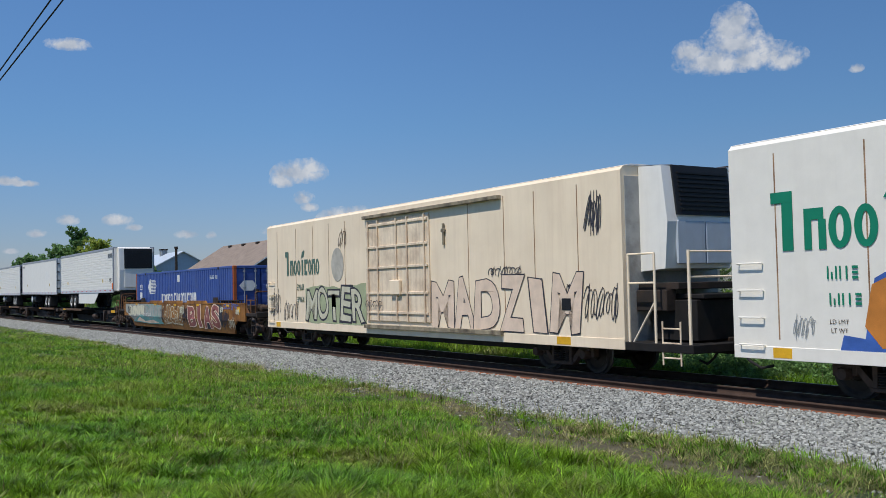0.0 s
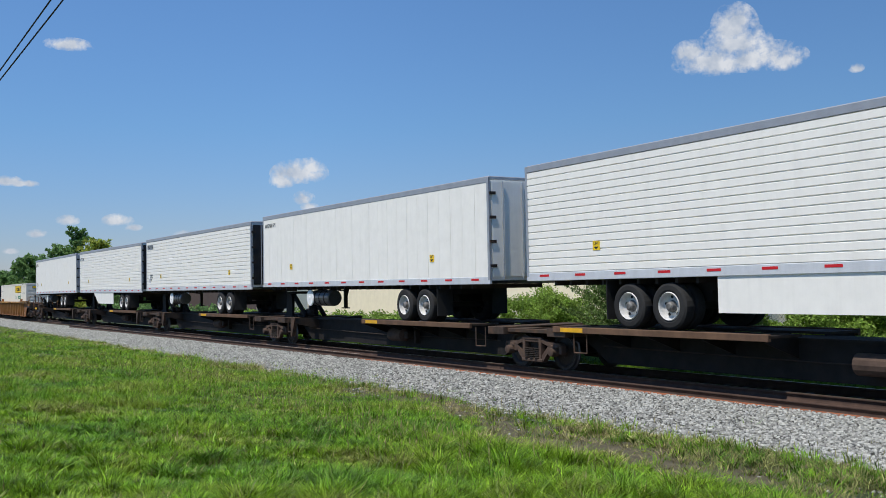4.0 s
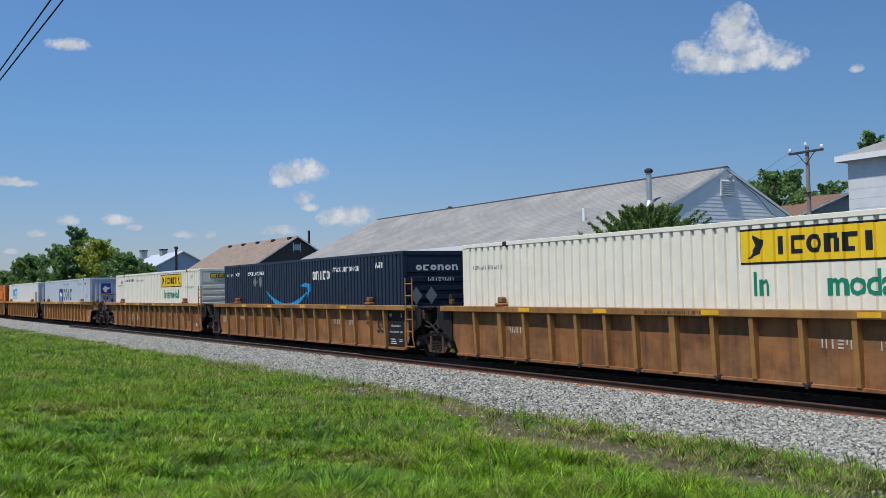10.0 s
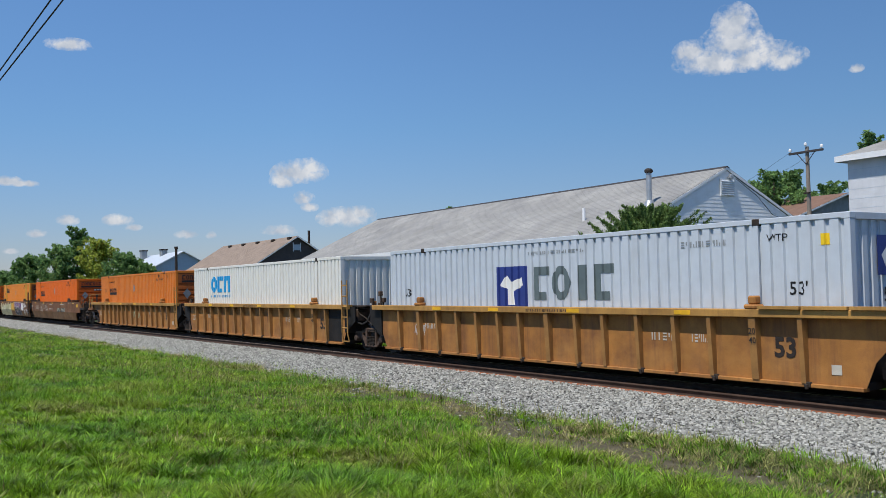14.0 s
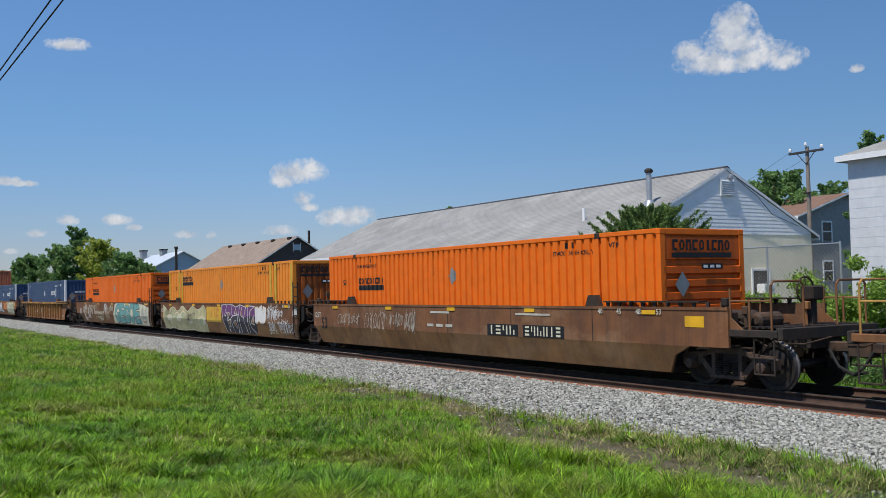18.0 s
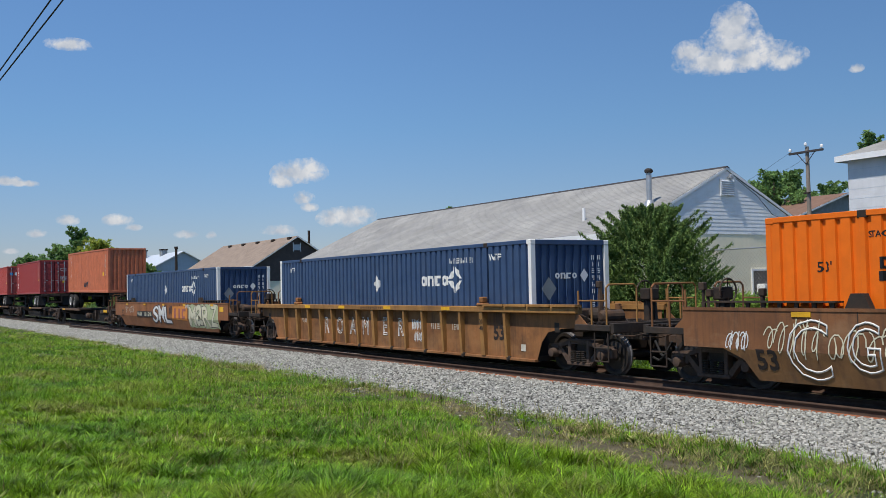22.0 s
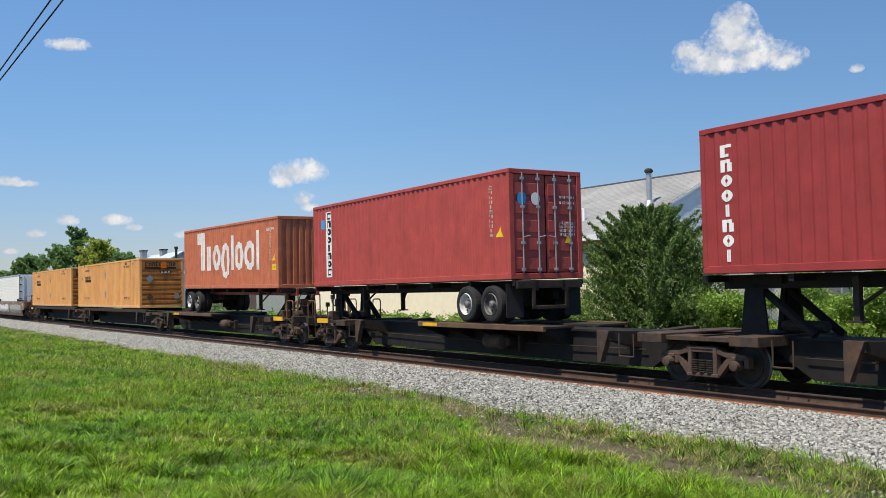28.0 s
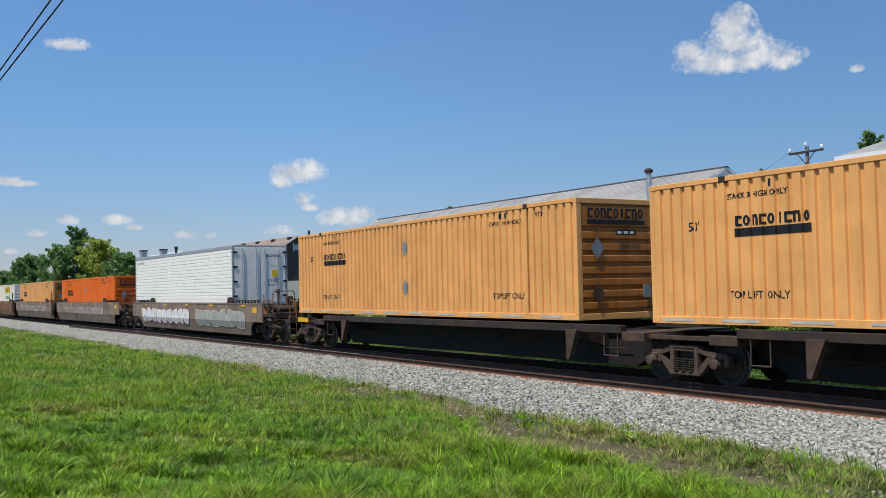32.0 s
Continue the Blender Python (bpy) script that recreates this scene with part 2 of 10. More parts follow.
mats(
    box_white=((0.8, 0.755, 0.63), dict(rough=0.5, vary=0.04, dirt=0.1, streak=0.12, bump=0.05, dirt_rgb=(0.42, 0.36, 0.27))),
    trailer_white=((0.86, 0.825, 0.745), dict(rough=0.45, vary=0.03, dirt=0.06, streak=0.1, bump=0.03, dirt_rgb=(0.45, 0.42, 0.36))),
    trailer_grey=((0.36, 0.37, 0.39), dict(rough=0.4, metal=0.3, vary=0.08)),
    reefer_cream=((0.93, 0.76, 0.54), dict(rough=0.55, vary=0.05, scale=0.8, dirt=0.1, streak=0.13, bump=0.06, dirt_rgb=(0.5, 0.3, 0.16))),
    reefer_door=((0.86, 0.7, 0.5), dict(rough=0.6, vary=0.1, scale=2.2, dirt=0.4, streak=0.4, bump=0.08, dirt_rgb=(0.26, 0.12, 0.055))),
    joint_rust=((0.3, 0.16, 0.08), dict(rough=0.8, vary=0.3, dirt=0.7, dirt_rgb=(0.6, 0.45, 0.28))),
    reefer_white=((0.88, 0.82, 0.71), dict(rough=0.5, vary=0.03, dirt=0.05, streak=0.05, bump=0.05, dirt_rgb=(0.5, 0.42, 0.3))),
    orange=((0.8, 0.155, 0.006), dict(rough=0.55, vary=0.08, dirt=0.1, streak=0.15, bump=0.05, dirt_rgb=(0.4, 0.1, 0.02))),
    amber=((0.8, 0.255, 0.022), dict(rough=0.5, vary=0.07, dirt=0.12, streak=0.15, bump=0.05, dirt_rgb=(0.42, 0.17, 0.03))),
    # Darker copy of yellow_box for box ends: their shade is in the colour.
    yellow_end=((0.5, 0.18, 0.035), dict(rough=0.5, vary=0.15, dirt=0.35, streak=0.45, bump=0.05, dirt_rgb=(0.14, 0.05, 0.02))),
    yellow_box=((0.8, 0.39, 0.125), dict(rough=0.55, vary=0.1, scale=1.2, dirt=0.28, streak=0.3, bump=0.05, dirt_rgb=(0.42, 0.2, 0.06))),
    warm_amber=((0.68, 0.19, 0.02), dict(rough=0.5, vary=0.08, dirt=0.12, streak=0.15, bump=0.05, dirt_rgb=(0.42, 0.15, 0.04))),
    navy=((0.036, 0.07, 0.15), dict(rough=0.42, vary=0.12, dirt=0.12, streak=0.15, bump=0.05, dirt_rgb=(0.08, 0.1, 0.14))),
    deep_navy=((0.012, 0.022, 0.045), dict(rough=0.4, vary=0.1, dirt=0.08, streak=0.1, bump=0.05, dirt_rgb=(0.06, 0.07, 0.09))),
    royal_blue=((0.052, 0.1, 0.33), dict(rough=0.45, vary=0.12, dirt=0.15, streak=0.2, bump=0.05, dirt_rgb=(0.08, 0.09, 0.16))),
    pale_grey=((0.52, 0.57, 0.62), dict(rough=0.45, vary=0.05, dirt=0.1, streak=0.15, bump=0.05, dirt_rgb=(0.35, 0.33, 0.3))),
    chalk_white=((0.74, 0.73, 0.67), dict(rough=0.5, vary=0.04, dirt=0.1, streak=0.15, bump=0.05, dirt_rgb=(0.45, 0.38, 0.28))),
    dark_red=((0.33, 0.043, 0.04), dict(rough=0.45, vary=0.12, dirt=0.2, streak=0.25, bump=0.06, dirt_rgb=(0.15, 0.03, 0.025))),
    brick_red=((0.44, 0.07, 0.056), dict(rough=0.48, vary=0.12, dirt=0.2, streak=0.25, bump=0.06, dirt_rgb=(0.16, 0.03, 0.02))),
    tan_red=((0.56, 0.165, 0.078), dict(rough=0.55, vary=0.12, dirt=0.25, streak=0.3, bump=0.06, dirt_rgb=(0.16, 0.045, 0.025))),
    well_rust=((0.27, 0.115, 0.04), dict(rough=0.75, fade=0.4, fade_rgb=(0.42, 0.23, 0.1), vary=0.25, scale=1.2, dirt=0.7, streak=0.75, dirt_rgb=(0.06, 0.032, 0.02))),
    well_tan=((0.34, 0.17, 0.05), dict(rough=0.72, vary=0.22, scale=1.5, dirt=0.5, streak=0.45, dirt_rgb=(0.12, 0.06, 0.03))),
    well_brown=((0.2, 0.085, 0.035), dict(rough=0.75, fade=0.5, vary=0.3, scale=1.0, dirt=0.55, streak=0.75, dirt_rgb=(0.07, 0.038, 0.025))),
    well_worn=((0.23, 0.1, 0.038), dict(rough=0.72, vary=0.25, scale=1.3, dirt=0.6, streak=0.5, dirt_rgb=(0.1, 0.05, 0.028))),
    well_gold=((0.43, 0.23, 0.06), dict(rough=0.7, vary=0.2, scale=1.5, dirt=0.35, streak=0.4, dirt_rgb=(0.16, 0.08, 0.035))),
    well_ochre=((0.37, 0.16, 0.04), dict(rough=0.72, fade=0.4, fade_rgb=(0.5, 0.26, 0.08), vary=0.25, scale=1.4, dirt=0.65, streak=0.65, dirt_rgb=(0.14, 0.06, 0.032))),
    well_grey=((0.25, 0.185, 0.135), dict(rough=0.75, fade=0.5, fade_rgb=(0.4, 0.33, 0.26), vary=0.25, scale=1.2, dirt=0.6, streak=0.7, dirt_rgb=(0.1, 0.065, 0.045))),
    deck_rust=((0.15, 0.085, 0.048), dict(rough=0.75, vary=0.3, scale=1.5, dirt=0.6, streak=0.4, dirt_rgb=(0.06, 0.036, 0.026))),
    well_brick=((0.28, 0.11, 0.042), dict(rough=0.7, fade=0.3, fade_rgb=(0.36, 0.19, 0.09), vary=0.22, scale=1.2, dirt=0.4, streak=0.3, dirt_rgb=(0.12, 0.05, 0.03))),
    truck_rust=((0.09, 0.058, 0.042), dict(rough=0.8, vary=0.3, scale=6, dirt=0.5, dirt_rgb=(0.07, 0.045, 0.03))),
    # Lighter, yellower copy of well_brown: light on the lower sheets as colour.
    well_lower=((0.25, 0.125, 0.045), dict(rough=0.75, fade=0.4, vary=0.3, scale=1.0, dirt=0.5, streak=0.6, dirt_rgb=(0.085, 0.045, 0.028))),
    # Darker copies of the ambers and orange: shade of the box ends in colour.
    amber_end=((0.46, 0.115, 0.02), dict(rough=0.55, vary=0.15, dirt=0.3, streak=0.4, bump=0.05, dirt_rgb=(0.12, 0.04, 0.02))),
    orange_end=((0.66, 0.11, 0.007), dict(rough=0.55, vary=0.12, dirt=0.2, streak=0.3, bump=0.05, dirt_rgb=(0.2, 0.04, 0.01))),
    # Trailer doors coloured near black for the shade of the narrow gap.
    door_black=((0.02, 0.02, 0.022), dict(rough=0.4, vary=0.2)),
    well_mustard=((0.34, 0.145, 0.03), dict(rough=0.72, fade=0.5, fade_rgb=(0.42, 0.24, 0.08), vary=0.3, scale=1.6, dirt=0.75, streak=0.7, dirt_rgb=(0.1, 0.04, 0.02))),
    black_steel=((0.016, 0.0145, 0.0135), dict(rough=0.75, spec=0.25, vary=0.3, dirt=0.35, dirt_rgb=(0.04, 0.028, 0.02))),
    grimy_steel=((0.035, 0.028, 0.023), dict(rough=0.75, vary=0.3, dirt=0.5, spec=0.25, dirt_rgb=(0.09, 0.05, 0.03))),
    truck_steel=((0.058, 0.04, 0.029), dict(rough=0.7, vary=0.3, scale=6, dirt=0.5, dirt_rgb=(0.16, 0.08, 0.04))),
    wheel_steel=((0.045, 0.037, 0.032), dict(rough=0.5, metal=0.4, vary=0.25, scale=8)),
    tread=((0.16, 0.15, 0.145), dict(rough=0.5, metal=0.7, vary=0.1)),
    rail_rust=((0.07, 0.04, 0.027), dict(rough=0.8, vary=0.3, scale=4)),
    # Paler than the rail's rust: light on its top face, put into the colour.
    rail_worn=((0.27, 0.235, 0.2), dict(rough=0.6, vary=0.2, scale=4)),
    rail_foot=((0.3, 0.1, 0.045), dict(rough=0.9, vary=0.25, scale=5)),
    rail_top=((0.42, 0.4, 0.38), dict(rough=0.28, metal=0.9, vary=0.08)),
    tie=((0.07, 0.05, 0.035), dict(rough=0.9, vary=0.3, scale=5, rnd=0.25)),
    bed=((0.06, 0.044, 0.034), dict(rough=0.95, vary=0.35, scale=8, grain=25, bump=0.8)),
    # Near-black base: the shade in the gaps between loose stones, as colour.
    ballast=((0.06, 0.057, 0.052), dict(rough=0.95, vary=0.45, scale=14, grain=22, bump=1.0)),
    stone=((0.315, 0.315, 0.285), dict(rough=0.9, vary=0.22, scale=9, island=0.55, grain=40, bump=0.3)),
    safety_yellow=((0.78, 0.42, 0.02), dict(rough=0.5, vary=0.12, dirt=0.25)),
    white_paint=((0.8, 0.79, 0.75), dict(rough=0.5, vary=0.05, dirt=0.1)),
    black_paint=((0.015, 0.015, 0.016), dict(rough=0.5, vary=0.1)),
    slate_paint=((0.12, 0.155, 0.16), dict(rough=0.5, vary=0.12)),
    # Grey siding taken darker, with the wall's shade in the base colour.
    siding_grey=((0.3, 0.3, 0.29), dict(rough=0.7, vary=0.12)),
    grey_paint=((0.26, 0.28, 0.29), dict(rough=0.5, vary=0.1)),
    green_paint=((0.012, 0.22, 0.12), dict(rough=0.5, vary=0.08)),
    dull_green=((0.1, 0.17, 0.13), dict(rough=0.6, vary=0.1)),
    cyan_paint=((0.02, 0.33, 0.65), dict(rough=0.45, vary=0.06)),
    blue_paint=((0.03, 0.05, 0.22), dict(rough=0.45, vary=0.08)),
    red_paint=((0.55, 0.02, 0.025), dict(rough=0.4, vary=0.1)),
    tyre=((0.025, 0.024, 0.023), dict(rough=0.85, vary=0.2)),
    rim_white=((0.6, 0.59, 0.56), dict(rough=0.5, vary=0.1, scale=8, dirt=0.5)),
    rim_dark=((0.1, 0.095, 0.09), dict(rough=0.5, vary=0.2, scale=8, dirt=0.6, dirt_rgb=(0.3, 0.28, 0.25))),
    shingle=((0.3, 0.295, 0.275), dict(rough=0.95, vary=0.2, scale=0.7, dirt=0.5, streak=0.5, dirt_rgb=(0.2, 0.2, 0.205), grain=11, bump=0.4)),
    shingle_tan=((0.27, 0.21, 0.165), dict(rough=0.95, vary=0.16, scale=1.5, grain=16, bump=0.5)),
    shingle_brown=((0.2, 0.12, 0.085), dict(rough=0.95, vary=0.16, scale=1.5, grain=16, bump=0.5)),
    stucco_cream=((0.9, 0.81, 0.6), dict(rough=0.9, vary=0.04, dirt=0.06, streak=0.05, dirt_rgb=(0.4, 0.33, 0.22))),
    siding_white=((0.8, 0.81, 0.81), dict(rough=0.55, vary=0.04, dirt=0.06)),
    siding_brown=((0.095, 0.07, 0.06), dict(rough=0.7, vary=0.12)),
    block_white=((0.62, 0.63, 0.65), dict(rough=0.85, vary=0.06, streak=0.15, dirt_rgb=(0.45, 0.45, 0.44))),
    trim_white=((0.78, 0.78, 0.77), dict(rough=0.5, vary=0.04)),
    glass_dark=((0.03, 0.035, 0.04), dict(rough=0.12, vary=0.1, bump=0)),
    pale_metal=((0.62, 0.63, 0.64), dict(rough=0.5, metal=0.15, vary=0.08, streak=0.15, dirt_rgb=(0.35, 0.34, 0.32))),
    dark_metal=((0.09, 0.09, 0.092), dict(rough=0.35, metal=0.5, vary=0.15)),
    galvanised=((0.48, 0.49, 0.5), dict(rough=0.42, metal=0.6, vary=0.12)),
    weathered_wood=((0.26, 0.22, 0.18), dict(rough=0.9, vary=0.2, streak=0.3)),
    bark=((0.12, 0.085, 0.06), dict(rough=0.95, vary=0.3, scale=8)),
    leaf=((0.185, 0.31, 0.1), dict(rough=0.6, vary=0.2, island=0.45, bump=0, spec=0.2, glow_through=0.45)),
    leaf_yellow=((0.38, 0.44, 0.08), dict(rough=0.6, vary=0.2, island=0.4, bump=0, spec=0.2, glow_through=0.45)),
    leaf_bright=((0.27, 0.4, 0.075), dict(rough=0.6, vary=0.2, island=0.45, bump=0, spec=0.2, glow_through=0.45)),
    cedar=((0.15, 0.235, 0.065), dict(rough=0.7, vary=0.25, island=0.5, bump=0, spec=0.2, glow_through=0.3)),
    soil=((0.1, 0.086, 0.05), dict(rough=0.98, vary=0.3, scale=5, grain=30, bump=0.6)),
    cable=((0.012, 0.012, 0.013), dict(rough=0.6, vary=0.05, bump=0)),
    dark_timber=((0.05, 0.047, 0.05), dict(rough=0.85, vary=0.2)),
    copper_red=((0.4, 0.1, 0.03), dict(rough=0.6, vary=0.2)),
)

# ---- mesh helpers ----


def mesh_of(bm, name):
    me = bpy.data.meshes.new(name)
    bm.normal_update()
    bm.to_mesh(me)
    bm.free()
    return me


def part(name, bm, mat, parent, label=""):
    """One mesh object under a thing or under a part. bm: a bmesh, or a mesh to share."""
    me = bm if isinstance(bm, bpy.types.Mesh) else mesh_of(bm, name)
    ms = mat if isinstance(mat, (list, tuple)) else [mat]
    if not me.materials:
        for m in ms:
            me.materials.append(M[m])
    ob = new(name, me)
    if parent:
        ob.parent = parent
    if label:
        ob["label"] = label
    return ob


def thing(name, label, category, group="", kind=""):
    return tagged(new(name), label, category, group, kind)


CORNERS = [(0, 0, 0), (1, 0, 0), (1, 1, 0), (0, 1, 0), (0, 0, 1), (1, 0, 1), (1, 1, 1), (0, 1, 1)]
SIDES = [(0, 3, 2, 1), (4, 5, 6, 7), (0, 1, 5, 4), (1, 2, 6, 5), (2, 3, 7, 6), (3, 0, 4, 7)]


def boxes(rows, bevel=0.0, bm=None):
    bm = bm or bmesh.new()
    made = set()
    for x0, x1, y0, y1, z0, z1 in rows:
        vs = [bm.verts.new((x0 + (x1 - x0) * a, y0 + (y1 - y0) * b, z0 + (z1 - z0) * c)) for a, b, c in CORNERS]
        for s in SIDES:
            made.update(bm.faces.new([vs[i] for i in s]).edges)
    if bevel:
        bmesh.ops.bevel(bm, geom=list(made), offset=bevel, segments=1, affect="EDGES")
    return bm


def prism(pts, y0, y1, axis="y", bm=None):
    """A polygon in x, z (axis y), y, z (axis x) or x, y (axis z), drawn out between two planes."""
    bm = bm or bmesh.new()

    def at(p, q):
        return {"y": (p[0], q, p[1]), "x": (q, p[0], p[1]), "z": (p[0], p[1], q)}[axis]
    a = [bm.verts.new(at(p, y0)) for p in pts]
    b = [bm.verts.new(at(p, y1)) for p in pts]
    n = len(pts)
    bm.faces.new(a), bm.faces.new(b[::-1])
    for i in range(n):
        bm.faces.new((a[i], b[i], b[(i + 1) % n], a[(i + 1) % n]))
    bmesh.ops.recalc_face_normals(bm, faces=bm.faces)
    return bm


def rod(p, q, r, seg=8, bm=None, r2=None):
    bm = bm or bmesh.new()
    p, q = Vector(p), Vector(q)
    d = (q - p)
    m = Matrix.Translation((p + q) / 2) @ d.to_track_quat("Z", "Y").to_matrix().to_4x4()
    bmesh.ops.create_cone(bm, cap_ends=True, segments=seg, radius1=r, radius2=r if r2 is None else r2, depth=d.length, matrix=m)
    return bm


def pipe_run(pts, r=0.024, bm=None, seg=6):
    bm = bm or bmesh.new()
    for p, q in zip(pts, pts[1:]):
        rod(p, q, r, seg, bm)
    return bm


def lathe(profile, seg=24, axis="y", bm=None, at=(0, 0, 0), capped=True):
    """Turn a profile of (radius, along) round an axis."""
    bm = bm or bmesh.new()
    rings = []
    for r, h in profile:
        ring = []
        for k in range(seg):
            a = 2 * math.pi * k / seg
            c, s = math.cos(a) * r, math.sin(a) * r
            v = {"y": (c, h, s), "x": (h, c, s), "z": (c, s, h)}[axis]
            ring.append(bm.verts.new((v[0] + at[0], v[1] + at[1], v[2] + at[2])))
        rings.append(ring)
    for a, b in zip(rings, rings[1:]):
        for k in range(seg):
            bm.faces.new((a[k], a[(k + 1) % seg], b[(k + 1) % seg], b[k]))
    if capped:
        bm.faces.new(rings[0])
    bm.faces.new(rings[-1][::-1])
    bmesh.ops.recalc_face_normals(bm, faces=bm.faces)
    return bm


def from_arrays(name, verts, faces):
    me = bpy.data.meshes.new(name)
    verts, faces = np.asarray(verts, np.float32), np.asarray(faces, np.int32)
    k = faces.shape[1]
    me.vertices.add(len(verts))
    me.vertices.foreach_set("co", verts.ravel())
    me.loops.add(faces.size)
    me.loops.foreach_set("vertex_index", faces.ravel())
    me.polygons.add(len(faces))
    me.polygons.foreach_set("loop_start", np.arange(0, faces.size, k, dtype=np.int32))
    me.polygons.foreach_set("loop_total", np.full(len(faces), k, np.int32))
    me.update(calc_edges=True)
    return me


def text_mesh(word, size, bold=0.0, squeeze=1.0, fine=2):
    """The built-in font as a flat mesh in x, z, facing -y, centred."""
    cu = bpy.data.curves.new("text", "FONT")
    cu.body, cu.size, cu.align_x, cu.align_y, cu.offset = word, size, "CENTER", "CENTER", bold
    cu.resolution_u = fine
    ob = bpy.data.objects.new("text", cu)
    me = bpy.data.meshes.new_from_object(ob)
    me.transform(Matrix.Diagonal((squeeze, 1, 1, 1)))
    me.transform(Matrix.Rotation(radians(90), 4, "X"))
    bpy.data.objects.remove(ob)
    bpy.data.curves.remove(cu)
    return me


def sign(name, word, size, mat, parent, x, y, z, face="near", bold=0.0, squeeze=1.0, label="", turn=0):
    me = text_mesh(word, size, bold, squeeze)
    ob = part(name, me, mat, parent, label)
    ob.matrix_basis = pose(x, y, z, 0, turn, {"near": 0, "front": 90, "back": -90}[face])
    return ob


def bars(name, rows, mat, parent, y, label=""):
    """Flat marks on the near side: rows of x0, x1, z0, z1."""
    return part(name, boxes([(a, b, y - 0.003, y, c, d) for a, b, c, d in rows]), mat, parent, label)


# ---- the track's line ----
K0, K1, K2 = 3.8247e-4, 3.40778e-5, 7.7505e-7
TRACK_Y = 15.73


def track_y(s):
    e = min(-8.0, max(-104.0, s))
    y = K0 * e * e / 2 + K1 * e ** 3 / 6 + K2 * e ** 4 / 24
    return TRACK_Y + y + (s - e) * (K0 * e + K1 * e * e / 2 + K2 * e ** 3 / 6)


def advance(t):
    return 14.5473 * (t - 16) - 0.0157888 * (t - 16) ** 2 / 2


def on_track(s, half=8.6, lift=0.0, pitch=0.0, side=0.0):
    a, b = Vector((s - half, track_y(s - half), 0)), Vector((s + half, track_y(s + half), 0))
    m = (a + b) / 2
    return pose(m.x, m.y + side, lift, 0, math.degrees(pitch), math.degrees(math.atan2(b.y - a.y, b.x - a.x)))


MOVERS = []


def rides(ob, at, half=8.6, lift=0.0, pitch=0.0):
    """The thing rides with the train; at: its middle along the track half way through."""
    ob.matrix_basis = on_track(at, half, lift, pitch)
    MOVERS.append((ob, at, half, lift, pitch))
    return ob



# ---- ground, track ----


def ground_z(x, y):
    base = 0.45 if y < 0 else 0.45 - 0.87 * min(1.0, y / 11.3)
    if y > 19.5:
        base = -0.42 + 0.35 * min(1.0, (y - 19.5) / 6.0)
    return base


def build_ground():
    xs = [-2500, -1200, -600, -350, -220, -160] + [x for x in range(-130, 21, 3)] + [40, 80, 160, 400, 1000, 2500]
    ys = [-2500, -1000, -300, -80, -20, -6, -2] + [0.5 * k for k in range(0, 42)] + [22, 24, 26, 30, 40, 60, 120, 300, 900, 2500]
    vs, fs = [], []
    for x in xs:
        for y in ys:
            wob = 0.05 * noise.noise((x * 0.35, y * 0.35, 1.7)) if -4 < y < 11 else 0
            vs.append((x, y, ground_z(x, y) + wob))
    n = len(ys)
    for i in range(len(xs) - 1):
        for j in range(n - 1):
            fs.append((i * n + j, (i + 1) * n + j, (i + 1) * n + j + 1, i * n + j + 1))
    m = bpy.data.materials.new("grass_ground")
    m.use_nodes = True
    nd, l = m.node_tree.nodes, m.node_tree.links
    b = nd["Principled BSDF"]
    b.inputs["Roughness"].default_value = 0.95
    co = nd.new("ShaderNodeTexCoord").outputs["Object"]
    pats = []
    for s, d in ((0.45, 5.0), (6.0, 5.0)):
        t = nd.new("ShaderNodeTexNoise")
        t.inputs["Scale"].default_value, t.inputs["Detail"].default_value = s, d
        l.new(co, t.inputs["Vector"])
        pats.append(t.outputs["Fac"])
    r1 = nd.new("ShaderNodeValToRGB")
    r1.color_ramp.elements[0].position, r1.color_ramp.elements[0].color = 0.35, (0.036, 0.06, 0.013, 1)
    r1.color_ramp.elements[1].position, r1.color_ramp.elements[1].color = 0.68, (0.08, 0.1, 0.027, 1)
    l.new(pats[0], r1.inputs[0])
    mx = nd.new("ShaderNodeMix")
    mx.data_type = "RGBA"
    mx.blend_type = "MULTIPLY"
    mx.inputs["Factor"].default_value = 0.8
    l.new(r1.outputs[0], mx.inputs["A"])
    l.new(pats[1], mx.inputs["B"])
    l.new(mx.outputs["Result"], b.inputs["Base Color"])
    bp = nd.new("ShaderNodeBump")
    bp.inputs["Strength"].default_value, bp.inputs["Distance"].default_value = 1.0, 0.06
    l.new(pats[1], bp.inputs["Height"])
    l.new(bp.outputs[0], b.inputs["Normal"])
    M["grass_ground"] = m
    me = from_arrays("ground", vs, fs)
    me.shade_smooth()
    return tagged(part("ground", me, "grass_ground", None), "grassy ground with bare patches beside the railway", "ground", kind="structure")


build_ground()

STATIONS = [-400, -250, -180, -140] + list(range(-120, 31, 4)) + [60, 120, 300]


def along_track(name, profile, mat, stations=STATIONS, closed=True, drift=0.0):
    """Draw a profile of (offset from the track's middle, z) out along the track; drift: metres sideways for each metre back from the first."""
    vs, fs, n = [], [], len(profile)
    for s in stations:
        vs += [(s, track_y(s) + o + drift * (stations[-1] - s), z) for o, z in profile]
    for i in range(len(stations) - 1):
        for j in range(n if closed else n - 1):
            k = (j + 1) % n
            fs.append((i * n + j, i * n + k, (i + 1) * n + k, (i + 1) * n + j))
    me = from_arrays(name, vs, fs)
    bm = bmesh.new()
    bm.from_mesh(me)
    bmesh.ops.recalc_face_normals(bm, faces=bm.faces)
    bm.to_mesh(me)
    bm.free()
    return part(name, me, mat, None)


